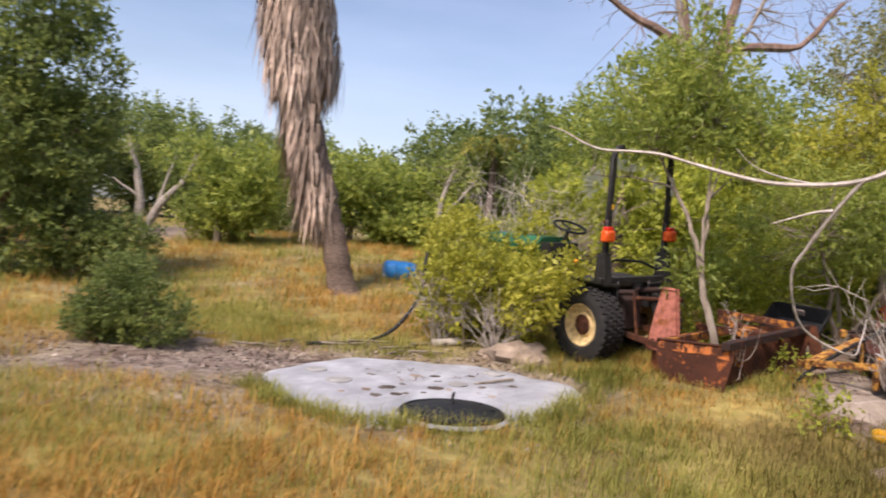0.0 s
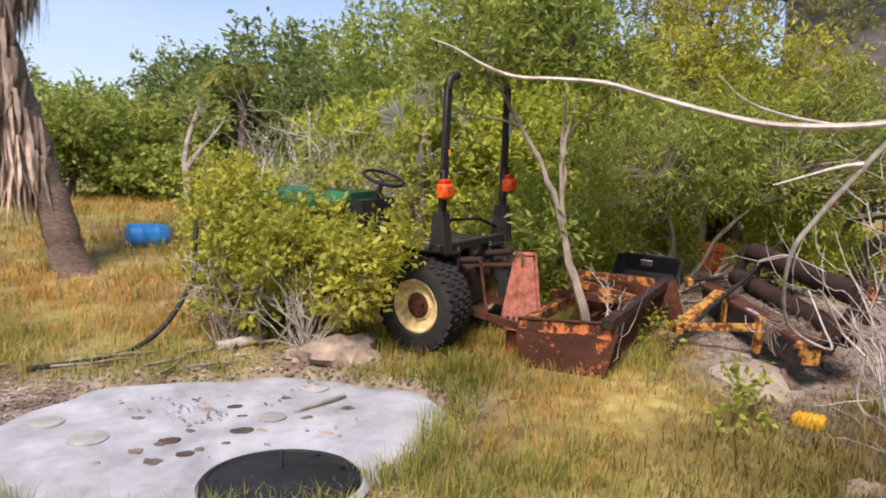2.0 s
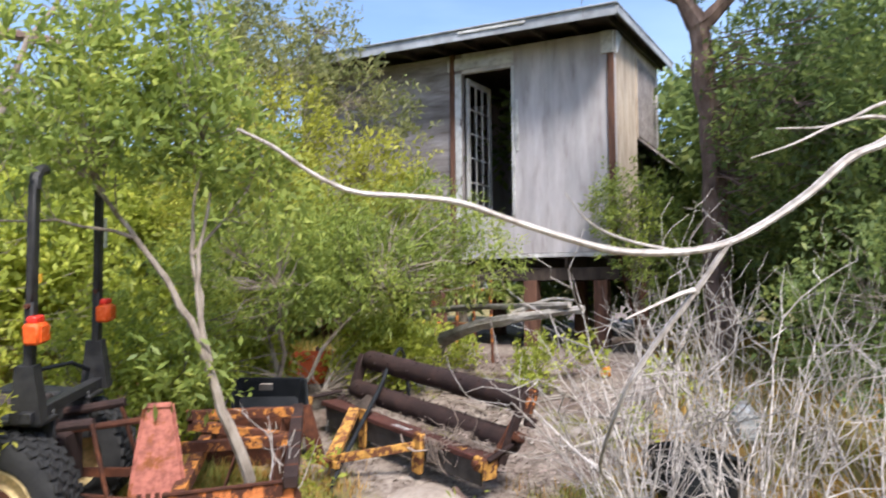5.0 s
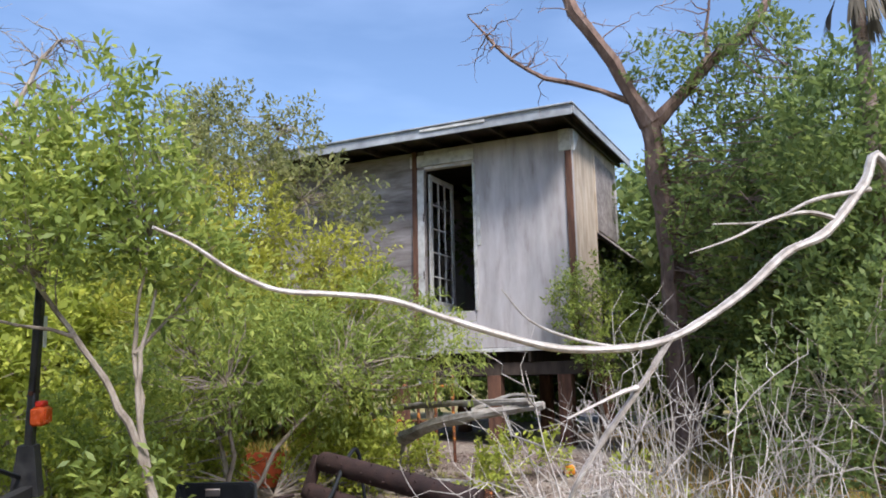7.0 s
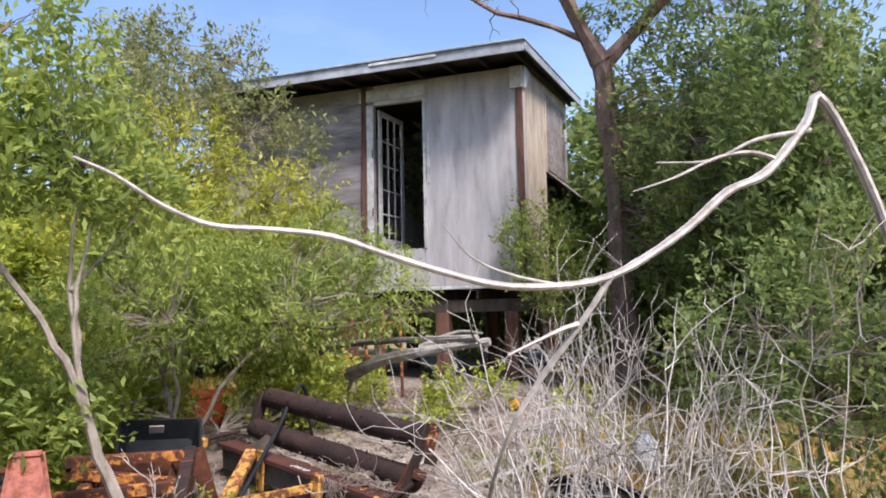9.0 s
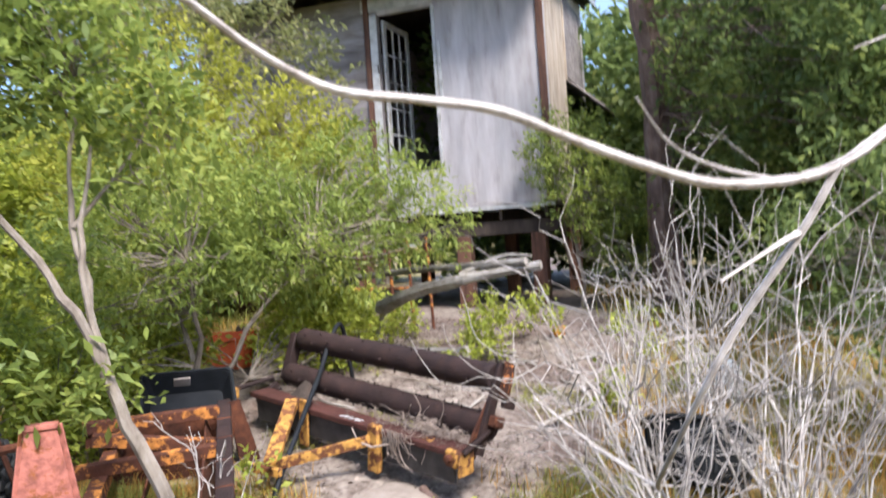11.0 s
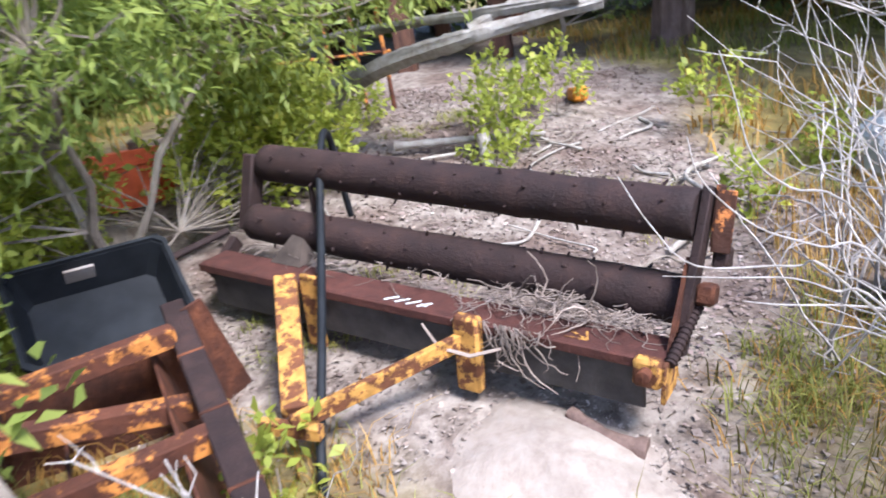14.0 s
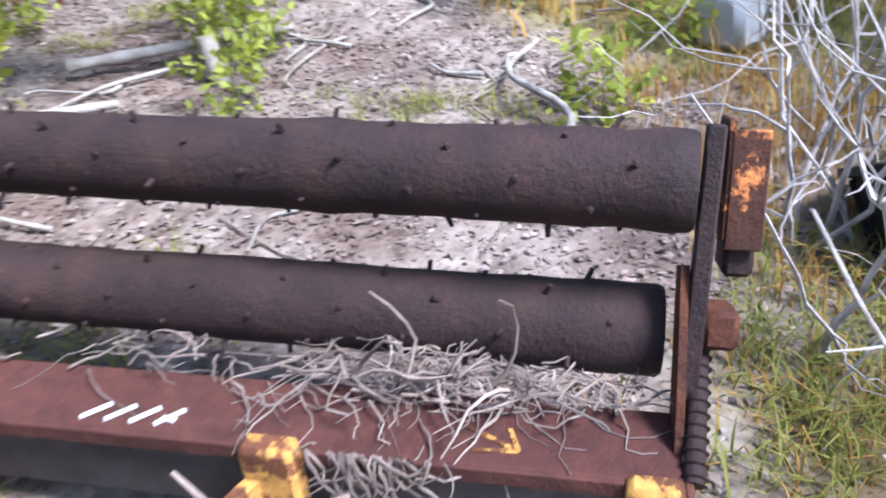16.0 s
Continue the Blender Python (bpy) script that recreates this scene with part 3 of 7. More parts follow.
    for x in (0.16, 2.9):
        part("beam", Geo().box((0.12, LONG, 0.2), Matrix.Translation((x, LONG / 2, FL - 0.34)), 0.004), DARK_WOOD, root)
        for y in (0.3, 1.47, 3.2, 5.5):
            w = root.matrix_world @ Vector((x, y, 0))
            z = gz(w.x, w.y) - 0.1
            part("stilt", Geo().box((0.22, 0.22, FL - 0.44 - z), Matrix.Translation((x, y, (FL - 0.44 + z) / 2)), 0.008), POST_WOOD, root)
    part("brace", Geo().bar((1.2, 0.02, 1.2), (0.2, 0.02, 2.3), 0.04, 0.09), POST_WOOD, root)
    part("brace", Geo().bar((1.0, 0.06, 2.2), (2.1, 0.06, 1.3), 0.04, 0.09), POST_WOOD, root)
    # roof: rises a little to the back, rafters show under the front eave
    rise = 0.06
    rz = lambda x: TOP + 0.03 + rise * x
    for y in np.arange(-0.05, LONG + 0.2, 0.6):
        part("rafter", Geo().bar((-0.72, y, rz(-0.72) + 0.05), (DEEP + 0.2, y, rz(DEEP + 0.2) + 0.05), 0.045, 0.11), DARK_WOOD, root)
    part("roof_deck", Geo().bar((-0.74, LONG / 2, rz(-0.74) + 0.125), (DEEP + 0.3, LONG / 2, rz(DEEP + 0.3) + 0.125), LONG + 0.45, 0.03), DARK_WOOD, root)
    part("fascia", Geo().box((0.03, LONG + 0.46, 0.19), Matrix.Translation((-0.76, LONG / 2, rz(-0.74) + 0.075)), 0.004), ROOF_GREY, root)
    part("fascia", Geo().bar((-0.74, -0.235, rz(-0.74) + 0.085), (DEEP + 0.3, -0.235, rz(DEEP + 0.3) + 0.085), 0.025, 0.15), ROOF_GREY, root)
    part("roof_sheet", Geo().bar((-0.81, LONG / 2, rz(-0.81) + 0.158), (DEEP + 0.35, LONG / 2, rz(DEEP + 0.35) + 0.158), LONG + 0.52, 0.025), ROOF_GREY, root)
    part("patch_board", Geo().box((0.02, 1.15, 0.045), Matrix.Translation((-0.787, 1.75, rz(-0.74) + 0.1)), 0.003), TRIM, root)
    part("corner_block", Geo().box((0.05, 0.2, 0.36), Matrix.Translation((-0.027, 0.1, TOP - 0.18)), 0.008), TRIM, root)
    part("corner_bracket", Geo().prism([(0, 0), (0.34, 0), (0.3, -0.08), (0.08, -0.34), (0, -0.36)], 0.04, Matrix.Translation((0.0, -0.022, TOP))), TRIM, root, smooth=False)
    # door frame and the barred door leaf that stands open inside
    for y, w in ((d0 - 0.025, 0.05), (d1 + 0.065, 0.12)):
        part("door_jamb", Geo().box((0.03, w, dtop - SILL), Matrix.Translation((-0.017, y, (dtop + SILL) / 2)), 0.004), TRIM, root)
    part("door_head", Geo().box((0.035, d1 - d0 + 0.3, 0.2), Matrix.Translation((-0.019, (d0 + d1) / 2 + 0.11, dtop + 0.16)), 0.004), TRIM, root)
    leaf = new("door_leaf")
    leaf.parent = root
    leaf.matrix_local = pose(0.12, d1 - 0.03, SILL + 0.03, 0, 0, -4)
    tagged(leaf, "white glazed-bar door leaf standing open, its panes gone")
    W, H = 0.9, 2.42
    for x, w in ((0.05, 0.1), (W - 0.05, 0.1)):
        part("stile", Geo().box((w, 0.035, H), Matrix.Translation((x, 0, H / 2)), 0.004), TRIM, leaf)
    for z, h in ((0.1, 0.2), (H - 0.05, 0.1)):
        part("rail", Geo().box((W - 0.2, 0.035, h), Matrix.Translation((W / 2, 0, z)), 0.004), TRIM, leaf)
    for k in (1, 2):
        part("bar", Geo().box((0.026, 0.028, H - 0.3), Matrix.Translation((0.1 + k * (W - 0.2) / 3, 0, H / 2 + 0.05)), 0.003), TRIM, leaf)
    for k in range(1, 5):
        part("bar", Geo().box((W - 0.2, 0.026, 0.026), Matrix.Translation((W / 2, 0.002, 0.2 + k * (H - 0.3) / 5)), 0.003), TRIM, leaf)
    part("door_strip", Geo().box((0.025, 0.05, 0.86), Matrix.Translation((-0.014, d0 - 0.09, 4.55)), 0.003), TRIM, root)
    for z in (0.65, 1.65):
        part("hinge", Geo().box((0.012, 0.02, 0.14), Matrix.Translation((-0.04, d1 + 0.01, SILL + z)), 0.002), DARK_WOOD, root)


build_shed()


# ---- septic slab ----
def build_slab():
    zs = 0.105
    root = thing("concrete_slab", pose(SLAB[0], SLAB[1], zs - 0.06), "ragged white concrete septic tank slab set in the ground", "slab")
    g = Geo()
    rings, n = (0.0, 0.35, 0.7, 0.9, 0.97, 1.0, 1.02), 120
    verts, faces = [], []
    for k in range(n):
        a = 2 * math.pi * k / n
        ragged = 1 + 0.05 * math.sin(3 * a + 1) + 0.035 * math.sin(7 * a) + 0.02 * math.sin(15 * a + 2)
        for r in rings:
            x, y = math.cos(a) * r * SLAB[2] * ragged, math.sin(a) * r * SLAB[3] * ragged
            z = 0.06 + 0.012 * noise.noise(Vector((x * 2, y * 2, 0))) - (0.02 if r > 0.98 else 0) - (0.14 if r > 1.01 else 0) + 0.05 * x + 0.055 * y
            verts.append((x, y, z))
    m = len(rings)
    for k in range(n):
        j = (k + 1) % n
        for i in range(m - 1):
            faces.append((k * m + i, j * m + i, j * m + i + 1, k * m + i + 1))
    part("slab_top", g.add(verts, faces), CONCRETE, root)

    def on(x, y):
        lx, ly = x - SLAB[0], y - SLAB[1]
        return lx, ly, 0.06 + 0.05 * lx + 0.055 * ly

    x, y, z = on(0.15, 5.98)
    tilt = pose(x, y, z + 0.012, -0.6, -2.4, 0)
    lid = part("lid", Geo().lathe([(0.0, 0.075), (0.06, 0.075), (0.1, 0.068), (0.2, 0.06), (0.21, 0.052), (0.3, 0.046), (0.31, 0.04), (0.37, 0.03), (0.38, 0.038), (0.40, 0.036), (0.415, 0.024), (0.42, -0.03)], tilt, 48), BLACK_PLASTIC, root, "round black plastic lid")
    part("handle", Geo().tube([tilt @ Vector(p) for p in ((0.0, -0.02, 0.045), (0.0, 0.0, 0.13), (0.01, 0.01, 0.17))], 0.012, 6), BLACK_PLASTIC, lid)
    for k in range(8):
        a = k * math.pi / 4
        part("rib", Geo().bar(tilt @ Vector((0.1 * math.cos(a), 0.1 * math.sin(a), 0.047)), tilt @ Vector((0.34 * math.cos(a), 0.34 * math.sin(a), 0.042)), 0.014, 0.012), BLACK_PLASTIC, lid)
    part("collar", Geo().lathe([(0.42, -0.03), (0.43, 0.004), (0.445, 0.003), (0.47, -0.02)], tilt, 48), CONCRETE, root)
    grey = surface("grey_disc", [(0.3, (0.24, 0.24, 0.235)), (0.7, (0.38, 0.38, 0.38))], 12, 0.85, 0.3, 60)
    for px, py, r in ((-0.88, 6.87, 0.12), (-1.15, 7.2, 0.10), (0.55, 7.45, 0.10), (0.2, 6.95, 0.09)):
        x, y, z = on(px, py)
        part("cover_disc", Geo().lathe([(0, 0.012), (r * 0.9, 0.007), (r, 0.001), (r, -0.02)], pose(x, y, z + 0.006, 1.7, -3.1), 24), grey, root)
    # dark tone painted in for the shadow inside the slab's small hollows
    hole = surface("hole_shadow", [(0.3, (0.05, 0.04, 0.035)), (0.7, (0.2, 0.17, 0.15))], 20, 0.9, 0.4, 60)
    rng = np.random.default_rng(5)
    for px, py in ((0.02, 7.02), (-0.3, 6.85), (-0.45, 6.7), (-0.25, 6.55), (-0.5, 6.45), (-0.1, 6.6), (0.12, 6.75), (0.33, 7.3), (-0.05, 7.45), (-0.6, 6.62), (0.5, 6.6), (-0.8, 6.5), (-0.2, 7.2), (0.42, 6.9), (-0.62, 7.15), (0.7, 7.0)):
        x, y, z = on(px, py)
        part("chip", Geo().lathe([(0, 0.003), (0.014 + 0.01 * rng.random(), 0.004), (0.022 + 0.028 * rng.random(), 0.001), (0.05, -0.012)], pose(x, y, z + 0.003, 0, 0, rng.random() * 90 - 45) @ Matrix.Diagonal((0.8 + 0.5 * rng.random(), 0.4 + 0.4 * rng.random(), 1, 1)), 18, 0.7), hole if rng.random() < 0.6 else LITTER, root)
    # no real hollows: flat discs whose dark colour stands for the holes' inner shade
    for px, py, hr in ((0.0, 6.77, 0.055), (-0.42, 6.72, 0.05), (-0.33, 6.5, 0.04), (-0.02, 7.2, 0.04)):
        x, y, z = on(px, py)
        part("hole", Geo().lathe([(0, 0.002), (hr * 0.55, 0.004), (hr, 0.003), (hr * 1.15, -0.01)], pose(x, y, z + 0.004, 3, -3, 0) @ Matrix.Diagonal((1.3, 0.75, 1, 1)), 18, 0.35), DARK_WOOD, root)
    part("stick", Geo().tube([on(0.35, 7.0), Vector(on(0.6, 7.12)) + Vector((0, 0, 0.02)), Vector(on(0.72, 7.2)) + Vector((0, 0, 0.02))], 0.014, 6), BARK_GREY, root)


build_slab()


# ---- tractor ----
def build_tractor():
    lat, fwd = Vector((0.814, 0.58, 0.085)).normalized(), Vector((-0.58, 0.814, 0.01)).normalized()
    up = lat.cross(fwd).normalized()
    fwd = up.cross(lat)
    m = Matrix((lat, fwd, up)).transposed().to_4x4()
    m.translation = (1.9, 8.27, 0.37)
    root = thing("tractor", m, "abandoned green compact tractor overgrown by shrubs", "tractor")

    def wheel(name, x, y, r, w, rim_r, side, lugs):
        hubm = pose(x, y, r, 0, 90 * side, 0)
        wh = new(name)
        wh.parent = root
        wh.matrix_local = hubm
        h = w / 2
        prof = [(rim_r, -h * 0.75), (rim_r + 0.03, -h * 0.95), (r - 0.06, -h), (r - 0.02, -h * 0.9), (r - 0.008, -h * 0.55), (r - 0.004, 0), (r - 0.008, h * 0.55), (r - 0.02, h * 0.9), (r - 0.06, h), (rim_r + 0.03, h * 0.95), (rim_r, h * 0.75)]
        ty = Geo().lathe(prof, Matrix(), 56)
        blocks = []
        for k in range(lugs):
            for j, off in enumerate((-0.78, -0.39, 0.0, 0.39, 0.78)):
                a = 360 * (k + 0.5 * (j % 2)) / lugs
                rr = r - (0.012 if abs(off) > 0.7 else 0.002)
                blocks.append(pose(0, 0, 0, 0, 0, a) @ pose(rr, 0, off * h, 18 * (1 if j % 2 else -1), 0, 0))
        size = (0.022, 2 * math.pi * r / lugs * 0.66, w * 0.16)
        if rim_r > 0.2:
            first = part("tread_block", Geo().box(size, Matrix(), 0.004), RUBBER, wh)
            first.matrix_local = blocks[0]
            for bm4 in blocks[1:]:
                more = new("tread_block", first.data)
                more.parent = wh
                more.matrix_local = bm4
        part("tyre", ty, RUBBER, wh)
        rim = part("rim", Geo().lathe([(rim_r + 0.015, h * 0.8), (rim_r - 0.005, h * 0.82), (rim_r - 0.012, h * 0.7), (rim_r - 0.03, h * 0.55), (rim_r - 0.05, h * 0.5), (rim_r * 0.62, h * 0.42), (rim_r * 0.52, h * 0.55), (rim_r * 0.2, h * 0.58), (0, h * 0.58)], Matrix(), 40), RIM_CREAM, wh, "cream painted steel rim, rusty at the hub")
        part("inner_rim", Geo().lathe([(rim_r + 0.01, -h * 0.8), (rim_r - 0.02, -h * 0.6), (rim_r - 0.05, h * 0.3), (0.05, h * 0.3)], Matrix(), 32), RIM_CREAM, wh)
        part("hub", Geo().lathe([(rim_r * 0.5, h * 0.56), (rim_r * 0.46, h * 0.6), (0.06, h * 0.62), (0.05, h * 0.7), (0, h * 0.71)], Matrix(), 24), RUST_BROWN, wh)
        for k in range(6):
            a = k * math.pi / 3
            part("bolt", Geo().lathe([(0.016, 0), (0.016, 0.02), (0, 0.022)], Matrix.Translation((rim_r * 0.32 * math.cos(a), rim_r * 0.34 * math.sin(a), h * 0.6)), 6), RUST_BROWN, wh)
        return wh

    wheel("rear_wheel", -0.45, 0, 0.385, 0.30, 0.215, -1, 30)
    wheel("rear_wheel", 0.45, 0, 0.385, 0.30, 0.215, 1, 30)
    wheel("front_wheel", -0.42, 1.85, 0.26, 0.18, 0.15, -1, 24)
    wheel("front_wheel", 0.42, 1.85, 0.26, 0.18, 0.15, 1, 24)
    part("axle", Geo().tube([(-0.4, 0, 0.385), (0.4, 0, 0.385)], 0.07, 12), RUST_DARK, root)
    part("front_axle", Geo().tube([(-0.4, 1.85, 0.26), (0.4, 1.85, 0.26)], 0.04, 10), RUST_DARK, root)
    part("gearbox", Geo().box((0.34, 0.7, 0.4), Matrix.Translation((0, 0.15, 0.5)), 0.05), RUST_DARK, root)
    part("engine_block", Geo().box((0.3, 1.2, 0.4), Matrix.Translation((0, 1.45, 0.6)), 0.04), BLACK_PAINT, root)
    hood = part("hood", Geo().hull([(sx * w, y, z) for y, w, z in ((1.05, 0.28, 0.72), (1.05, 0.28, 1.14), (1.05, 0.2, 1.22), (2.6, 0.25, 0.75), (2.6, 0.25, 1.12), (2.57, 0.16, 1.2), (2.7, 0.2, 0.8), (2.7, 0.18, 1.08)) for sx in (-1, 1)]), GREEN_PAINT, root, "faded green sheet metal hood")
    part("hood_decal", Geo().box((0.006, 0.6, 0.05), Matrix.Translation((-0.275, 1.7, 1.02)), 0.001), BLACK_PAINT, hood)
    fc = bpy.data.curves.new("number", "FONT")
    fc.body, fc.size, fc.extrude = "0", 0.12, 0.002
    fc.materials.append(TRIM)
    num = new("number", fc)
    num.parent = hood
    num.matrix_local = pose(-0.268, 2.5, 0.99, 90, 0, -90)
    part("dash", Geo().hull([(sx * 0.22, y, z) for y, z in ((0.86, 0.75), (0.9, 1.16), (1.06, 1.16), (1.06, 0.7)) for sx in (-1, 1)]), BLACK_PAINT, root)
    part("steering_column", Geo().tube([(0.06, 1.02, 1.05), (0.08, 0.92, 1.32)], 0.025, 8), BLACK_PAINT, root)
    ring = [Vector((0.19 * math.cos(a), 0.19 * math.sin(a), 0)) for a in np.linspace(0, 2 * math.pi, 41)]
    sm = pose(0.08, 0.9, 1.35, 20, 0, 0)
    sw = part("steering_wheel", Geo().tube([sm @ p for p in ring], 0.016, 8, False), BLACK_PLASTIC, root)
    for a in (90, 210, 330):
        part("spoke", Geo().bar(sm @ Vector((0, 0, -0.02)), sm @ Vector((0.185 * math.cos(radians(a)), 0.185 * math.sin(radians(a)), 0)), 0.03, 0.01), BLACK_PLASTIC, sw)
    part("seat", Geo().box((0.42, 0.4, 0.1), Matrix.Translation((0, 0.2, 0.8)), 0.04), DARK_WOOD, root, "rotted dark seat")
    part("lever", Geo().tube([(-0.26, 0.35, 0.75), (-0.28, 0.4, 0.98)], 0.01, 6).lathe([(0, 0.03), (0.03, 0.01), (0.03, -0.02), (0, -0.03)], Matrix.Translation((-0.28, 0.4, 1.0)), 10), ORANGE_PLASTIC, root, "lever with an orange knob")
    for s in (-1, 1):
        part("fender", Geo().box((0.22, 0.62, 0.03), pose(s * 0.33, 0.1, 0.83, 4, 0, 0), 0.012).box((0.03, 0.6, 0.3), Matrix.Translation((s * 0.24, 0.1, 0.7)), 0.01), BLACK_PAINT, root)
    # roll bar: two posts joined by a bent top
    b = 0.46
    top = 2.14
    for s in (-1, 1):
        rops = part("roll_bar_post", Geo().bar((0.05 + s * b, -0.13, 0.95), (0.05 + s * (b - 0.01), -0.15, 1.5), 0.075, 0.05, 0.012, (0, 1, 0)).bar((0.05 + s * (b - 0.01), -0.15, 1.46), (0.05 + s * (b - 0.02), -0.17, top), 0.075, 0.045, 0.012, (0, 1, 0)).tube([(0.05 + s * (b - 0.02), -0.17, top - 0.03), (0.05 + s * (b - 0.03), -0.17, top + 0.03), (0.05 + s * (b - 0.07), -0.17, top + 0.075), (0.05 + s * (b - 0.14), -0.17, top + 0.09)], 0.034, 8), BLACK_PAINT, root)
        part("hinge_pin", Geo().tube([(0.05 + s * b - 0.06, -0.15, 1.47), (0.05 + s * b + 0.06, -0.15, 1.47)], 0.014, 8), RUST_BROWN, rops)
        part("mount_plate", Geo().prism([(-0.09, 0), (0.09, 0), (0.05, 0.32), (-0.05, 0.32)], 0.09, pose(0.05 + s * b, -0.13, 0.82, 0, 0, 90)), BLACK_PAINT, rops, smooth=False)
        lm = part("indicator_lamp", Geo().box((0.14, 0.09, 0.12), Matrix.Translation((0.05 + s * (b + 0.02), -0.185, 1.32)), 0.015), LAMP_ORANGE, root, "amber and red turn signal lamp")
        part("red_cap", Geo().box((0.1, 0.06, 0.04), Matrix.Translation((0.05 + s * (b + 0.02), -0.185, 1.396)), 0.012), LAMP_RED, lm)
        part("lens", Geo().box((0.1, 0.012, 0.09), Matrix.Translation((0.05 + s * (b + 0.02), -0.234, 1.32)), 0.004), LAMP_ORANGE, lm)
    part("warning_label", Geo().box((0.05, 0.004, 0.2), Matrix.Translation((b + 0.035, -0.207, 1.86)), 0.001), WHITE_PLASTIC, rops)
    part("reflector", Geo().box((0.03, 0.004, 0.05), Matrix.Translation((-b + 0.062, -0.2, 1.62)), 0.001), YELLOW_PLASTIC, rops)
    # crossbar and three-point linkage at the back
    part("crossbar", Geo().bar((-0.5, -0.15, 0.86), (0.5, -0.15, 0.86), 0.07, 0.06), BLACK_PAINT, root)
    part("cable", Geo().tube([(-0.45, -0.1, 0.98), (-0.15, -0.05, 1.06), (0.2, -0.1, 1.04), (0.46, -0.1, 0.95)], 0.014, 6), BLACK_PLASTIC, root)
    part("lift_arm", Geo().tube([(-0.22, -0.05, 0.72), (-0.2, -0.4, 0.76)], 0.03, 8), RUST_DARK, root)
    part("lift_arm", Geo().tube([(0.22, -0.05, 0.72), (0.24, -0.42, 0.78)], 0.03, 8), RUST_DARK, root)
    part("top_link", Geo().tube([(0.0, -0.15, 0.66), (0.1, -0.75, 0.72)], [0.022, 0.022], 8), RUST_BROWN, root)
    for s in (-1, 1):
        part("lower_link", Geo().bar((s * 0.2, -0.05, 0.34), (s * 0.3, -0.8, 0.3), 0.025, 0.06), RUST_BROWN, root)
        part("lift_rod", Geo().tube([(s * 0.23, -0.4, 0.76), (s * 0.27, -0.5, 0.33)], 0.014, 6), RUST_BROWN, root)


build_tractor()


# ---- box scraper behind the tractor ----
def build_scraper():
    o = Vector((2.573, 6.816, 0.766))
    u, v = Vector((0.738, 0.667, 0.1)).normalized(), Vector((-0.71, 0.70, -0.05)).normalized()
    w = u.cross(v).normalized()
    v = w.cross(u)
    m = Matrix((u, v, w)).transposed().to_4x4()
    m.translation = o
    root = thing("box_scraper", m, "rusty orange box scraper with bent steel frame", "farm implement")
    plate = [(0.0, 0.0), (0.74, -0.02), (0.76, -0.16), (0.7, -0.42), (0.12, -0.46), (0.06, -0.44), (-0.04, -0.1)]
    part("side_plate", Geo().prism(plate, 0.014, Matrix(((0, 1, 0, 0), (1, 0, 0, 0), (0, 0, 1, 0), (0, 0, 0, 1)))), BLADE_RUST, root, smooth=False)
    part("side_plate", Geo().prism(plate, 0.014, Matrix(((0, 1, 0, 1.5), (1, 0, 0, 0), (0, 0, 1, 0), (0, 0, 0, 1)))), RUST_BROWN, root, smooth=False)
    part("paint_band", Geo().prism([(0.02, -0.014), (0.72, -0.032), (0.73, -0.1), (0.5, -0.12), (0.26, -0.1), (0.0, -0.13)], 0.003, Matrix(((0, 1, 0, -0.0095), (1, 0, 0, 0), (0, 0, 1, 0), (0, 0, 0, 1)))), painted_rust("blade_edge_rust", (0.62, 0.2, 0.06), rust=((0.2, (0.04, 0.016, 0.011)), (0.8, (0.13, 0.046, 0.026))), cover=0.5, scale=9.0), root, "flaking orange paint along the blade's edge", smooth=False)
    part("plate_rim", Geo().bar((-0.012, 0.0, 0.0), (-0.012, 0.74, -0.02), 0.02, 0.02), BLADE_RUST, root)
    part("rear_beam", Geo().box((1.7, 0.085, 0.075), Matrix.Translation((0.80, 0.02, 0.0)), 0.006), RUST_DARK, root)
    for k in range(4):
        part("beam_collar", Geo().box((0.012, 0.09, 0.08), Matrix.Translation((0.15 + k * 0.36, 0.02, 0.002)), 0.003), RUST_BROWN, root)
    part("rear_blade", Geo().box((1.48, 0.012, 0.36), pose(0.75, 0.1, -0.2, -12, 0, 0), 0.003), RUST_BROWN, root)
    part("front_blade", Geo().box((1.48, 0.012, 0.2), pose(0.75, 0.5, -0.3, 14, 0, 0), 0.003), RUST_BROWN, root)
    for x0, y0, x1, y1, z0, z1, mat in ((0.8, 0.05, 0.75, 0.78, 0.0, 0.02, ORANGE_RUST), (1.36, 0.05, 1.2, 0.8, 0.05, 0.12, ORANGE_RUST), (1.1, 0.05, 1.15, 0.75, -0.08, 0.06, ORANGE_RUST), (0.3, 0.06, 0.45, 0.7, -0.2, -0.2, ORANGE_RUST)):
        part("frame_bar", Geo().bar((x0, y0, z0), (x1, y1, z1), 0.06, 0.07), mat, root)
    part("cross_tube", Geo().bar((0.02, 0.66, -0.05), (1.48, 0.66, -0.05), 0.08, 0.08), ORANGE_RUST, root)
    part("gusset", Geo().prism([(0, 0), (0.2, 0.02), (0.02, 0.16)], 0.012, pose(1.2, 0.8, 0.0, 0, 0, -80)), ORANGE_RUST, root, smooth=False)
    part("end_gusset", Geo().prism([(0, 0.04), (0.09, 0.04), (0.2, -0.42), (0.05, -0.42)], 0.014, pose(1.54, 0.0, 0.0, 0, 0, -60)), RUST_BROWN, root, smooth=False)


build_scraper()


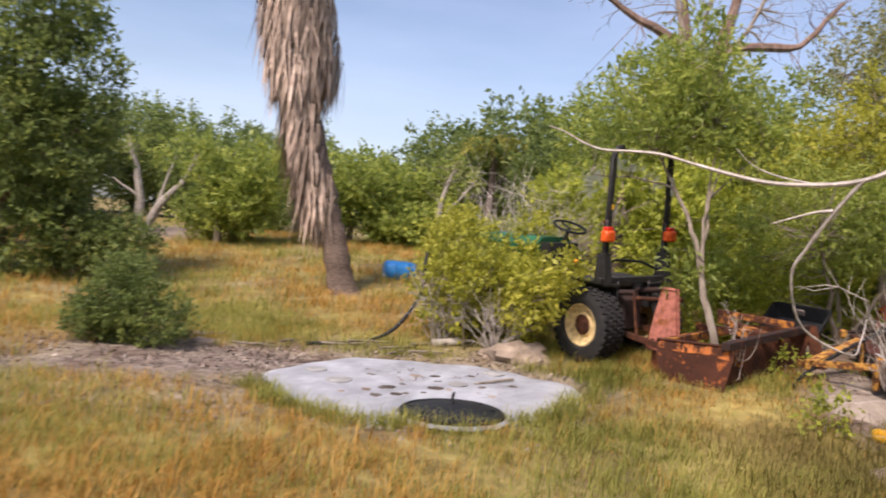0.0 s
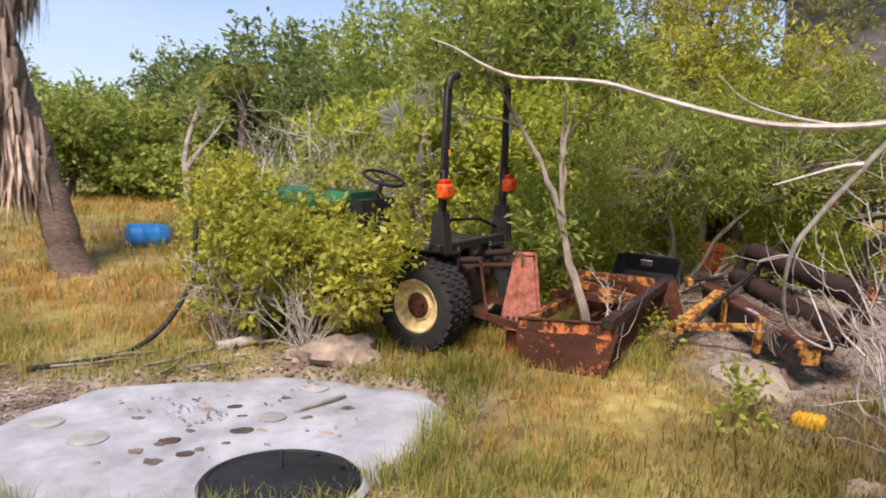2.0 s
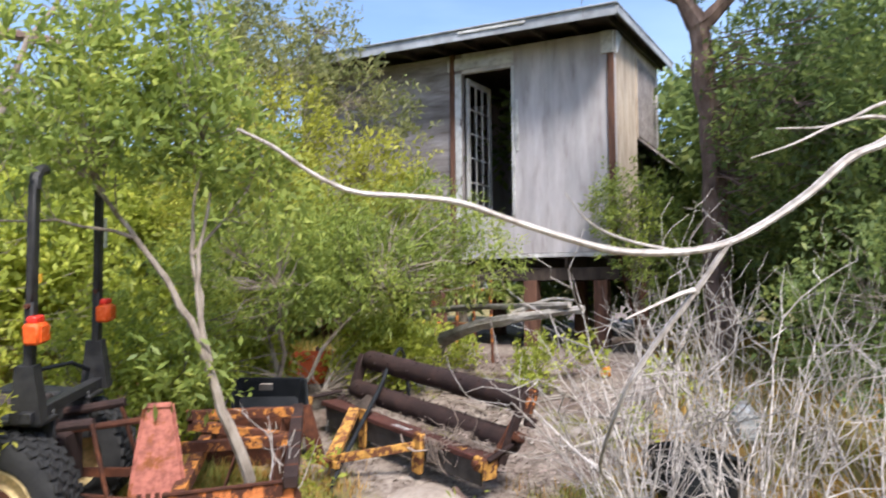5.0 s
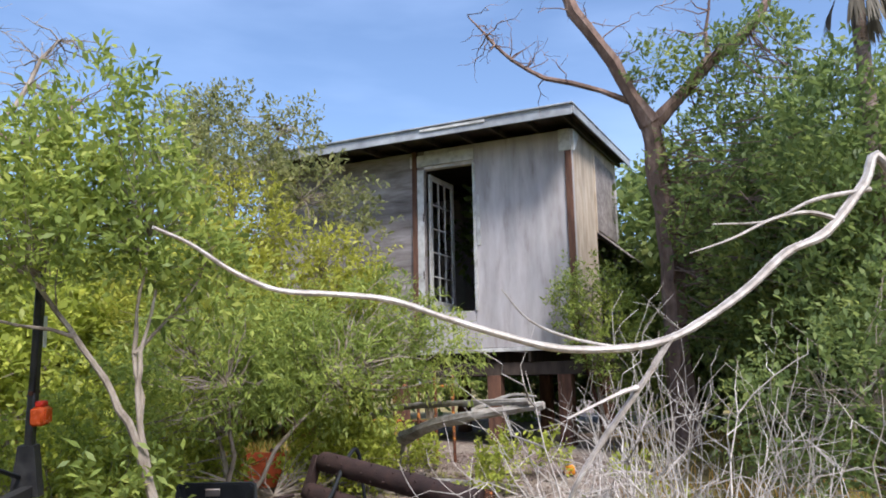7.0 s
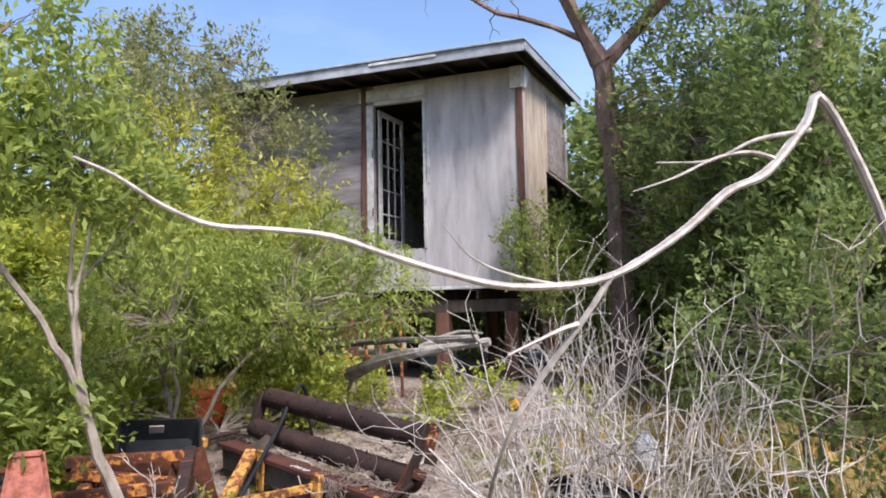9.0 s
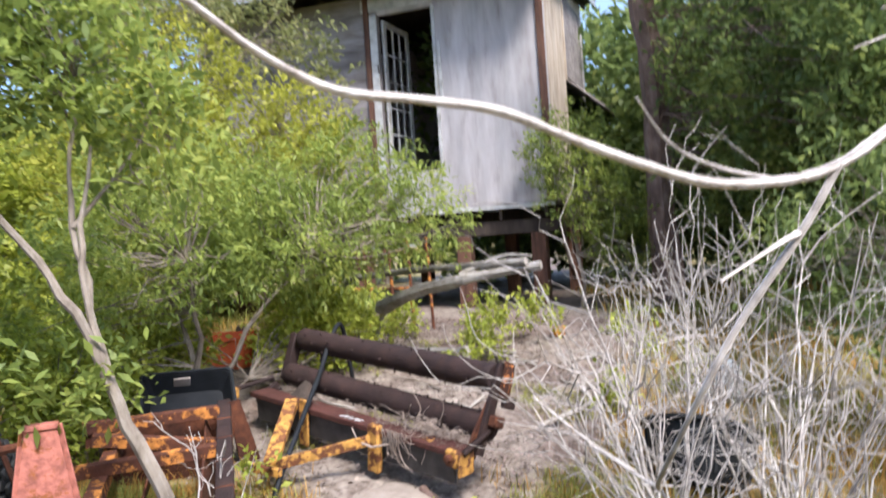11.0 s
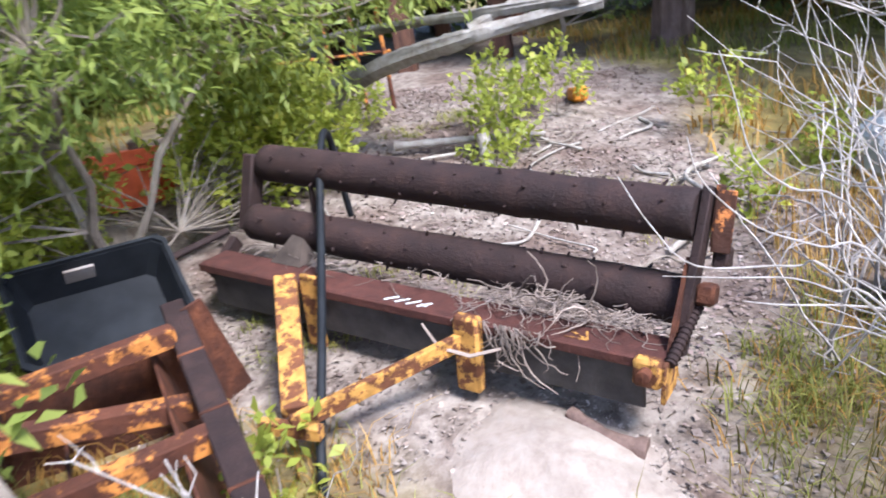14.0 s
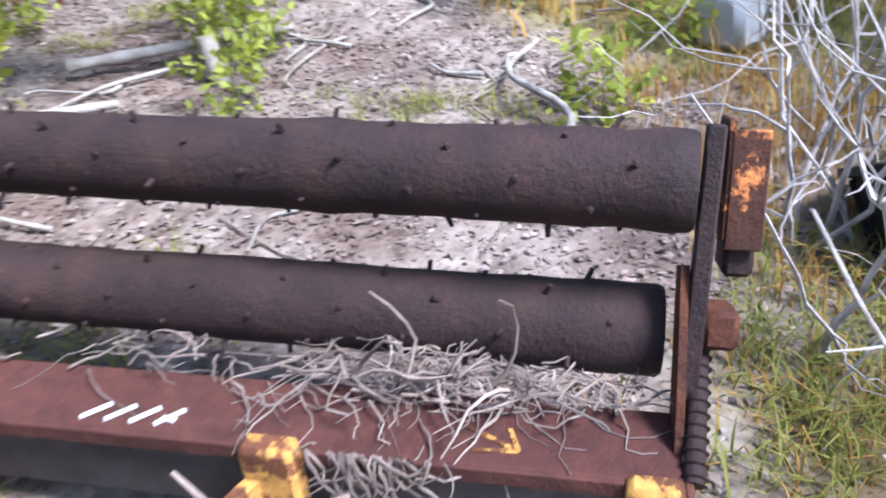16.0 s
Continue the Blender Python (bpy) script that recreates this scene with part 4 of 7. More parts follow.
def build_shield():
    root = thing("tapered_guard", pose(2.17, 7.53, 0.57, 0, 0, -40), "tapered faded pink steel guard with worn lettering", "farm implement")
    g = Geo().prism([(-0.16, 0.0), (0.16, 0.0), (0.065, 0.62), (-0.065, 0.62)], 0.012, pose(0, 0, 0, -3))
    part("face", g, PINK_PAINT, root, smooth=False)
    for s in (-1, 1):
        part("flange", Geo().bar(pose(0, 0, 0, -3) @ Vector((s * 0.155, 0.03, 0)), pose(0, 0, 0, -3) @ Vector((s * 0.06, 0.03, 0.62)), 0.012, 0.06), PINK_PAINT, root)
    part("cap", Geo().box((0.15, 0.09, 0.03), pose(0, 0.06, 0.615, -3), 0.008), PINK_PAINT, root)
    part("foot", Geo().box((0.3, 0.42, 0.2), Matrix.Translation((0.03, 0.24, -0.102)), 0.02), RUST_BROWN, root)
    for k in range(5):
        part("letter_bar", Geo().box((0.028, 0.004, 0.045), pose(0, 0, 0, -3) @ Matrix.Translation((-0.1 + 0.05 * k, -0.009, 0.09)), 0.001), RUST_BROWN, root)


build_shield()


# ---- spiked roller ----
def build_roller():
    u, w = Vector((0.28, 0.956, 0.086)).normalized(), Vector((0.956, -0.28, 0.0)).normalized()
    z = u.cross(w).normalized()
    if z.z < 0:
        z = -z
    m = Matrix((u, w, z)).transposed().to_4x4()
    m.translation = (3.772, 6.243, 0.717)
    root = thing("spiked_roller", m, "rusty twin spiked roller on a yellow flaking steel frame", "farm implement")
    rng = np.random.default_rng(3)
    for a, b, r in (((-0.05, 0.31, 0.38), (1.985, 0.46, 0.34), 0.086), ((-0.02, 0.29, 0.08), (2.0, 0.335, 0.085), 0.086)):
        a, b = Vector(a), Vector(b)
        ln = (b - a).length
        rm = Matrix.Translation(a) @ (b - a).to_track_quat("Z", "Y").to_matrix().to_4x4()
        prof = [(0, 0), (r - 0.006, 0), (r, 0.008)] + [(r + 0.0015 * rng.normal(), x) for x in np.linspace(0.05, ln - 0.05, 30)] + [(r, ln - 0.008), (r - 0.006, ln), (0, ln)]
        ro = part("roller", Geo().lathe(prof, rm, 40), RUST_DARK, root, "dark brown rusted steel drum")
        for k in range(80):
            ang = k * 2.399
            x = 0.06 + (ln - 0.12) * (k + 0.5) / 80
            d = Vector((math.cos(ang), math.sin(ang), 0))
            c = Vector((0, 0, x))
            tall = 0.022 if rng.random() < 0.45 else 0.008
            part("spike", Geo().tube([rm @ (c + d * (r - 0.004)), rm @ (c + d * (r + tall) + Vector((0, 0, 0.006 * rng.normal())))], [0.0065, 0.0045], 5), RUST_DARK, ro)
    # beam: a flat top and a web below
    part("beam_top", Geo().box((2.08, 0.16, 0.014), Matrix.Translation((0.99, 0.075, 0.0)), 0.004).box((2.08, 0.012, 0.035), Matrix.Translation((0.99, -0.008, -0.012)), 0.003), BEAM_RUST, root)
    part("beam_web", Geo().box((1.96, 0.014, 0.19), pose(1.0, 0.02, -0.102, 6), 0.003), surface("dark_grey_steel", [(0.3, (0.03, 0.027, 0.026)), (0.7, (0.09, 0.08, 0.075))], 9, 0.7, 0.4, 60), root)
    for k in range(4):
        part("paint_mark", Geo().box((0.012, 0.06, 0.003), pose(0.86 + 0.05 * k, 0.035, 0.0085, 0, 0, 46), 0.001), WHITE_PLASTIC, root)
    part("paint_mark", Geo().box((0.03, 0.012, 0.003), pose(0.86, 0.03, 0.0085, 0, 0, 10), 0.001), WHITE_PLASTIC, root)
    for a, b in (((0.2, 0.0), (0.3, 0.05)), ((0.2, 0.0), (0.28, -0.005)), ((0.2, 0.0), (0.22, 0.05))):
        part("arrow_stroke", Geo().bar((a[0] + 0.02, a[1] + 0.03, 0.0085), (b[0] + 0.02, b[1] + 0.03, 0.0085), 0.009, 0.003), YELLOW_RUST, root)
    # hitch frame in front of the beam
    H = Vector((1.0, -0.58, -0.17))
    part("hitch_bar", Geo().bar((1.5, -0.02, 0.03), H + Vector((0.04, 0.06, 0)), 0.09, 0.05), YELLOW_RUST, root)
    part("hitch_bar", Geo().bar((0.66, -0.03, -0.06), H, 0.03, 0.065), YELLOW_RUST, root)
    part("hitch_foot", Geo().bar(H + Vector((0.12, -0.03, -0.02)), H + Vector((-0.1, 0.03, -0.02)), 0.04, 0.05), YELLOW_RUST, root)
    part("lug", Geo().box((0.09, 0.022, 0.32), Matrix.Translation((1.38, -0.01, -0.1)), 0.008), YELLOW_RUST, root)
    part("lug", Geo().box((0.10, 0.05, 0.30), Matrix.Translation((0.64, -0.03, -0.11)), 0.01), YELLOW_RUST, root)
    # right end: slanting arm with brackets and a threaded rod
    part("end_arm", Geo().bar((-0.055, 0.13, -0.04), (-0.075, 0.34, 0.47), 0.03, 0.07), RUST_DARK, root)
    part("bracket", Geo().box((0.012, 0.1, 0.2), pose(-0.1, 0.35, 0.37, -18), 0.004).box((0.06, 0.012, 0.2), pose(-0.13, 0.3, 0.37, -18), 0.004), painted_rust("orange_flaking_rust", (0.62, 0.22, 0.06), cover=0.45, scale=13.0), root)
    part("bracket_block", Geo().box((0.05, 0.09, 0.07), pose(-0.13, 0.32, 0.24, -18), 0.008), RUST_DARK, root)
    part("arm_plate", Geo().prism([(0.0, -0.1), (0.12, -0.08), (0.3, 0.2), (0.24, 0.24), (0.1, 0.06)], 0.014, pose(-0.04, 0.0, 0.02, 0, 0, 90)), RUST_BROWN, root, smooth=False)
    part("end_plate", Geo().box((0.014, 0.13, 0.14), Matrix.Translation((-0.052, 0.03, -0.06)), 0.004), YELLOW_RUST, root)
    part("bracket", Geo().box((0.06, 0.09, 0.07), pose(-0.105, 0.24, 0.14, -20), 0.01), RUST_BROWN, root)
    part("threaded_rod", Geo().tube([(-0.06, 0.0, 0.0), (-0.08, 0.24, 0.1)], 0.018, 10), RUST_DARK, root)
    for k in range(12):
        p = Vector((-0.06, 0.0, 0.0)).lerp(Vector((-0.08, 0.24, 0.1)), (k + 0.5) / 12)
        part("thread", Geo().lathe([(0.016, -0.004), (0.023, 0), (0.016, 0.004)], Matrix.Translation(p) @ Vector((-0.02, 0.24, 0.1)).to_track_quat("Z", "Y").to_matrix().to_4x4(), 12), RUST_DARK, root)
    part("clevis", Geo().box((0.09, 0.05, 0.10), Matrix.Translation((0.0, -0.02, -0.03)), 0.012), YELLOW_RUST, root)
    part("pin", Geo().lathe([(0, 0.035), (0.022, 0.03), (0.022, -0.03)], pose(0.0, -0.05, -0.02, 90), 12), RUST_BROWN, root)
    # left end: post between the rollers, rod and bracket
    part("end_post", Geo().box((0.07, 0.09, 0.36), pose(2.05, 0.39, 0.21, -18), 0.008), RUST_DARK, root)
    part("end_arm", Geo().bar((2.09, 0.28, 0.0), (2.09, 0.1, -0.12), 0.04, 0.07), RUST_DARK, root)
    part("tie_rod", Geo().tube([(2.1, 0.25, 0.06), (2.28, -0.06, -0.03)], 0.018, 8), RUST_DARK, root)
    part("clevis", Geo().box((0.09, 0.07, 0.09), Matrix.Translation((2.22, -0.04, -0.03)), 0.014), YELLOW_RUST, root)
    part("tooth_bar", Geo().box((0.02, 0.03, 0.16), Matrix.Translation((1.66, 0.38, 0.21)), 0.004), RUST_DARK, root)
    part("shoe", Geo().hull([(1.55, 0.12, 0.01), (1.72, 0.12, 0.01), (1.55, 0.24, 0.01), (1.75, 0.24, 0.01), (1.58, 0.2, 0.11), (1.66, 0.22, 0.11)]), DARK_WOOD, root)
    return root


ROLLER = build_roller()


def build_roots():
    rng = np.random.default_rng(8)
    g = Geo()
    mw = ROLLER.matrix_world

    def strand(p, d, ln, r, steps=6, lo=0.01, hi=0.13):
        line = []
        for k in range(steps + 1):
            line.append(mw @ Vector((p[0], min(max(p[1], -0.04), 0.22), min(max(p[2], lo), hi))))
            d = unit(d + rng.normal(size=3) * np.array((0.45, 0.45, 0.4)))
            p = p + d * ln / steps
        g.tube(line, list(np.linspace(r, r * 0.4, len(line))), 4, False)

    for k in range(240):
        heap = rng.random() < 0.75
        x = 0.34 + 0.2 * rng.normal() if heap else 0.1 + 1.8 * rng.random()
        x = min(max(x, 0.06), 1.95)
        top = 0.035 * math.exp(-((x - 0.4) / 0.35) ** 2) + 0.03
        p = np.array((x, 0.1 + 0.12 * rng.random(), 0.01 + top * rng.random()))
        strand(p, rng.normal(size=3) * np.array((1, 0.7, 0.35)), 0.06 + 0.2 * rng.random(), 0.0015 + 0.0022 * rng.random(), hi=top + 0.02)
    for k in range(34):
        x = 0.48 + 0.07 * rng.normal()
        p = np.array((x, -0.03, 0.03))
        strand(p, np.array((0.25 * rng.normal(), -0.1, -1.0)), 0.1 + 0.22 * rng.random(), 0.002 + 0.0025 * rng.random(), 7, -0.24, 0.06)
    g.tube([mw @ Vector(p) for p in ((0.5, -0.05, -0.05), (0.6, -0.09, -0.08), (0.72, -0.1, -0.07), (0.8, -0.08, 0.0))], [0.006, 0.008, 0.007, 0.004], 5, False)
    for k in range(7):
        x = 0.2 + 0.6 * rng.random()
        strand(np.array((x, 0.12, 0.06)), np.array((rng.normal(), 0.4 * rng.normal(), 0.8)), 0.22, 0.005, 5, 0.02, 0.24)
    tagged(part("dried_roots", g, ROOTS), "tangle of dry pale roots lying on the roller's beam", "dry roots", kind="stuff")


build_roots()


def spline(pts, n=24):
    """Points on a smooth curve through pts."""
    p = [Vector(a) for a in pts]
    p = [p[0] * 2 - p[1]] + p + [p[-1] * 2 - p[-2]]
    out = []
    for i in range(1, len(p) - 2):
        for t in np.linspace(0, 1, n, endpoint=False):
            a, b, c, d = p[i - 1], p[i], p[i + 1], p[i + 2]
            out.append(0.5 * (2 * b + (c - a) * t + (2 * a - 5 * b + 4 * c - d) * t ** 2 + (3 * b - a - 3 * c + d) * t ** 3))
    out.append(p[-2])
    return out


mw = ROLLER.matrix_world
hose = [(5.05, 7.75, 0.85), (4.97, 7.73, 1.1), (4.9, 7.71, 1.28), (4.8, 7.69, 1.33), (4.6, 7.64, 1.22), (4.39, 7.58, 1.05), (4.1, 7.48, 0.9), (3.8, 7.38, 0.74), (3.5, 7.29, 0.55), (3.38, 7.24, gz(3.38, 7.24) + 0.02), (3.3, 7.1, gz(3.3, 7.1) + 0.02)]
tagged(part("hose", Geo().tube(spline(hose, 8), 0.017, 10), BLACK_PLASTIC), "black rubber hose draped over the spiked roller", "hose")
hose = [(-0.28, 9.2, 1.25), (-0.29, 9.07, 1.1), (-0.3, 9.0, 0.78), (-0.46, 8.86, 0.46), (-0.66, 8.75, 0.26)]
hose += [(-0.95, 8.6, gz(-0.95, 8.6) + 0.03), (-1.5, 8.5, gz(-1.5, 8.5) + 0.03)]
tagged(part("hose", Geo().tube(spline(hose, 8), 0.022, 8), BLACK_PLASTIC), "black hose curving down out of the shrub", "hose")


# ---- loose things ----
def build_tray():
    root = thing("plastic_tray", pose(3.8, 8.28, 0.86, 34, 2, -42), "black plastic crate with a handle hole, on the scraper", "crate")
    a, b, h = 0.29, 0.22, 0.18

    def ring(s, z):
        return [(sx * (a * s) - sx * k * 0.03, sy * (b * s) - sy * (1 - k) * 0.03, z) for sx, sy, k in ((1, -1, 0), (1, 1, 0), (1, 1, 1), (-1, 1, 1), (-1, 1, 0), (-1, -1, 0), (-1, -1, 1), (1, -1, 1))]

    rings = [ring(0.86, 0.0), ring(1.0, h), ring(1.06, h), ring(1.06, h - 0.025), ring(0.97, h - 0.012), ring(0.83, 0.012)]
    v = [p for r in rings for p in r]
    f = [(i * 8 + k, i * 8 + (k + 1) % 8, (i + 1) * 8 + (k + 1) % 8, (i + 1) * 8 + k) for i in range(5) for k in range(8)]
    f += [tuple(range(7, -1, -1)), tuple(40 + k for k in range(8))]
    part("shell", Geo().add(v, f), BLACK_PLASTIC, root)
    part("handle_slot", Geo().box((0.11, 0.014, 0.07), Matrix.Translation((-0.03, b * 0.9, h - 0.075)), 0.025), LITTER, root)


build_tray()


def build_drum():
    root = thing("plastic_drum", pose(-0.93, 14.03, gz(-0.93, 14.03) + 0.15, 0, 90, 18) @ Matrix.Scale(0.66, 4), "blue plastic drum lying in the grass", "drum")
    part("shell", Geo().lathe([(0, -0.42), (0.22, -0.42), (0.26, -0.4), (0.275, -0.36), (0.285, -0.2), (0.295, -0.18), (0.285, -0.16), (0.285, 0.16), (0.295, 0.18), (0.285, 0.2), (0.275, 0.36), (0.26, 0.4), (0.25, 0.42), (0.23, 0.4), (0, 0.39)], Matrix(), 40), BLUE_PLASTIC, root)
    part("bung", Geo().lathe([(0.04, -0.41), (0.04, -0.445), (0, -0.45)], Matrix.Translation((0.14, 0, 0)), 14), WHITE_PLASTIC, root)


build_drum()


def build_block():
    x, y = 3.46, 5.82
    root = thing("yellow_block", pose(x, y, gz(x, y) - 0.01, 4, -3, -62), "grooved yellow plastic block on the sand", "plastic block")
    part("body", Geo().box((0.2, 0.1, 0.085), Matrix.Translation((0, 0, 0.045)), 0.016), YELLOW_PLASTIC, root)
    for k in range(5):
        part("rib", Geo().box((0.016, 0.106, 0.09), Matrix.Translation((-0.07 + k * 0.035, 0, 0.047)), 0.006), YELLOW_PLASTIC, root)


build_block()


def build_jug():
    x, y = 6.2, 5.05
    root = thing("plastic_jug", pose(x, y, gz(x, y), 0, 4, 25), "white plastic jug standing on the sand", "jug")
    part("body", Geo().box((0.27, 0.2, 0.26), Matrix.Translation((0, 0, 0.13)), 0.035).hull([(sx * a, sy * b, z) for a, b, z in ((0.12, 0.085, 0.255), (0.05, 0.04, 0.32)) for sx in (-1, 1) for sy in (-1, 1)]), WHITE_PLASTIC, root)
    part("cap", Geo().lathe([(0.035, 0.31), (0.035, 0.35), (0, 0.352)], Matrix(), 16), TRIM, root)


build_jug()


def build_tub():
    x, y = 4.51, 5.05
    root = thing("plastic_tub", pose(x, y, gz(x, y) + 0.02, 16, 24, 30), "broken black plastic tub half hidden by twigs", "tub")
    part("shell", Geo().lathe([(0, 0.01), (0.24, 0.0), (0.27, 0.03), (0.31, 0.3), (0.35, 0.31), (0.35, 0.335), (0.3, 0.335), (0.255, 0.05), (0, 0.03)], Matrix(), 40, 0.06), BLACK_PLASTIC, root)
    for k in range(10):
        a = k * math.pi / 5
        part("rib", Geo().bar((0.275 * math.cos(a), 0.275 * math.sin(a), 0.04), (0.318 * math.cos(a), 0.318 * math.sin(a), 0.3), 0.02, 0.02), BLACK_PLASTIC, root)


build_tub()


def build_red_box():
    x, y = 5.7, 9.58
    root = thing("metal_box", pose(x, y, gz(x, y) - 0.03, -6, 3, -38), "faded red-orange steel box under the shrubs", "metal box")
    part("body", Geo().hull([(sx * w, sy * 0.18, z) for w, z in ((0.27, 0.0), (0.28, 0.28), (0.22, 0.36)) for sx in (-1, 1) for sy in (-1, 1)]), RED_PAINT, root)
    part("lip", Geo().box((0.58, 0.38, 0.02), Matrix.Translation((0, 0, 0.27)), 0.006), RED_PAINT, root)
    part("cap", Geo().lathe([(0.06, 0), (0.06, 0.05), (0.03, 0.07), (0, 0.07)], Matrix.Translation((0.1, 0, 0.355)), 14), DARK_WOOD, root)


build_red_box()
x, y = 7.7, 6.87
ob = thing("orange_float", pose(x, y, gz(x, y), 0, 8, 20), "small orange plastic float on the sand", "float")
part("body", Geo().box((0.24, 0.12, 0.11), Matrix.Translation((0, 0, 0.055)), 0.018), ORANGE_PLASTIC, ob)
part("neck", Geo().tube([(0.1, 0, 0.1), (0.3, 0.02, 0.06)], 0.02, 8), DRIFTWOOD, ob)


def build_rack():
    """Rusty rods that show through the shrub in front of the shed."""
    root = thing("rod_rack", pose(7.9, 9.3, 0, 0, 0, 95), "rusty orange rod rack standing behind the shrubs", "rack")
    z = gz(7.9, 9.3) - 0.05
    for k, x in enumerate((-0.8, -0.55, -0.3, 0.05, 0.4, 0.75)):
        part("rod", Geo().tube([(x, 0, z), (x + 0.02, 0.01, z + 1.15 + 0.1 * math.sin(k * 2.3))], 0.02, 7), ORANGE_RUST, root)
    for h in (0.55, 1.0):
        part("rail", Geo().tube([(-0.85, 0, z + h), (0.8, 0, z + h + 0.03)], 0.016, 7), ORANGE_RUST, root)


build_rack()


def build_heap():
    """A low heap of pale sand spilled before the roller's beam."""
    x, y = 3.66, 6.56
    g = Geo()
    seg, rings = 36, 9
    verts, faces = [], []
    for i in range(rings + 1):
        r = i / rings
        for k in range(seg):
            a = 2 * math.pi * k / seg
            w = 1 + 0.35 * noise.noise(Vector((math.cos(a) * 1.6, math.sin(a) * 1.6, 7))) + 0.12 * noise.noise(Vector((math.cos(a) * 5, math.sin(a) * 5, 2)))
            px, py = 0.36 * r * w * math.cos(a), 0.56 * r * w * math.sin(a)
            qx, qy = px * 0.96 + py * 0.28, -px * 0.28 + py * 0.96
            h = 0.075 * (0.5 + 0.5 * math.cos(math.pi * r)) * (1 + 0.25 * noise.noise(Vector((qx * 6, qy * 6, 1)))) + 0.008 * noise.noise(Vector((qx * 22, qy * 22, 3)))
            verts.append((qx, qy, gz(x + qx, y + qy) - gz(x, y) + h - 0.03 * r ** 3))
    for i in range(rings):
        for k in range(seg):
            j = (k + 1) % seg
            faces.append((i * seg + k, i * seg + j, (i + 1) * seg + j, (i + 1) * seg + k))
    ob = part("sand_mound", g.add(verts, faces), SAND_PALE)
    ob.matrix_world = pose(x, y, gz(x, y))
    tagged(ob, "low mound of pale dry sand before the roller", "mound")


build_heap()

# ---- logs, rocks, sticks ----
def log(name, pts, r0, r1, label, seed, mat=DRIFTWOOD, category="log"):
    rng = np.random.default_rng(seed)
    line = spline(pts, 6)
    rr = np.linspace(r0, r1, len(line)) * (1 + 0.07 * rng.normal(size=len(line)))
    return tagged(part(name, Geo().tube(line, list(rr), 12), mat), label, category)


def build_fallen():
    """A fallen forked limb: its foot among the bare shrubs, two arms running back."""
    b = Vector((6.8, 8.6, gz(6.8, 8.6)))
    root = thing("fallen_limb", Matrix.Translation(b), "split bleached fallen limb with two arms propped up", "log")
    rng = np.random.default_rng(1)
    for pts, r0, r1 in (([(6.2, 6.5, 1.66), (6.2, 7.0, 1.6), (6.25, 7.4, 1.54), (6.4, 7.9, 1.44), (6.62, 8.4, 1.28)], 0.04, 0.085), ([(6.15, 6.62, 1.7), (6.3, 7.25, 1.68), (6.55, 7.9, 1.66), (6.8, 8.5, 1.62), (7.0, 8.95, 1.58), (7.14, 9.22, 1.47), (7.25, 9.4, 1.2), (7.3, 9.5, gz(7.3, 9.5))], 0.035, 0.045), ([(6.6, 8.35, 1.28), (6.75, 8.5, 1.1), (6.85, 8.65, gz(6.85, 8.65))], 0.03, 0.025), ([(6.25, 7.3, 1.6), (6.3, 6.9, 1.75), (6.25, 6.6, 1.74)], 0.03, 0.012)):
        line = [p - b for p in spline(pts, 14)]
        g = Geo().tube(line, list(np.linspace(r0, r1, len(line)) * (1 + 0.05 * rng.normal(size=len(line)))), 18)
        n = 18
        for i, p in enumerate(g.v):
            q, a = line[min(i // n, len(line) - 1)], (i % n) * 2 * math.pi / n
            groove = 0.75 + 0.5 * abs(noise.noise(Vector((math.cos(a) * 2.2, math.sin(a) * 2.2, (i // n) * 0.035 + r0 * 90)))) + 0.22 * noise.noise(Vector((math.cos(a) * 5, math.sin(a) * 5, (i // n) * 0.12)))
            g.v[i] = tuple(q + (Vector(p) - q) * groove)
        part("arm", g, DRIFTWOOD, root)


build_fallen()
log("driftwood_log", [(6.5, 8.0, gz(6.5, 8.0) + 0.07), (6.6, 7.4, gz(6.6, 7.4) + 0.08), (6.75, 7.0, gz(6.75, 7.0) + 0.06)], 0.03, 0.018, "bleached crooked branch lying on the sand", 3)
log("driftwood_log", [(5.9, 9.2, gz(5.9, 9.2) + 0.06), (5.9, 8.4, gz(5.9, 8.4) + 0.07), (6.1, 7.7, gz(6.1, 7.7) + 0.04)], 0.028, 0.018, "pale branch lying under the shrubs", 4)
log("driftwood_log", [(5.1, 6.2, gz(5.1, 6.2) + 0.04), (5.5, 5.95, gz(5.5, 5.95) + 0.1), (5.9, 6.1, gz(5.9, 6.1) + 0.1), (6.3, 5.9, gz(6.3, 5.9) + 0.07)], 0.018, 0.01, "forked bleached branch lying on the sand", 5)
log("driftwood_log", [(3.52, 5.64, 0.22), (3.72, 5.27, 0.27), (3.89, 5.02, 0.30), (4.29, 4.82, 0.24)], 0.012, 0.018, "bleached bent branch lying in the grass", 6, DEAD_TWIG)
log("driftwood_log", [(-0.1, 8.55, gz(-0.1, 8.55) + 0.03), (0.25, 8.62, gz(0.25, 8.62) + 0.05)], 0.05, 0.05, "short weathered plank end in the grass", 7)
log("tree_stump", [(6.3, 7.3, gz(6.3, 7.3) - 0.05), (6.33, 7.33, gz(6.3, 7.3) + 0.22)], 0.05, 0.045, "short pale sawn stump in the sand", 8, category="stump")
log("driftwood_log", [(3.88, 6.53, gz(3.88, 6.53) + 0.03), (3.79, 6.4, gz(3.79, 6.4) + 0.015), (3.76, 6.27, gz(3.76, 6.27) + 0.02)], 0.025, 0.04, "curved piece of dark bark on the sand", 9, BARK_BROWN)


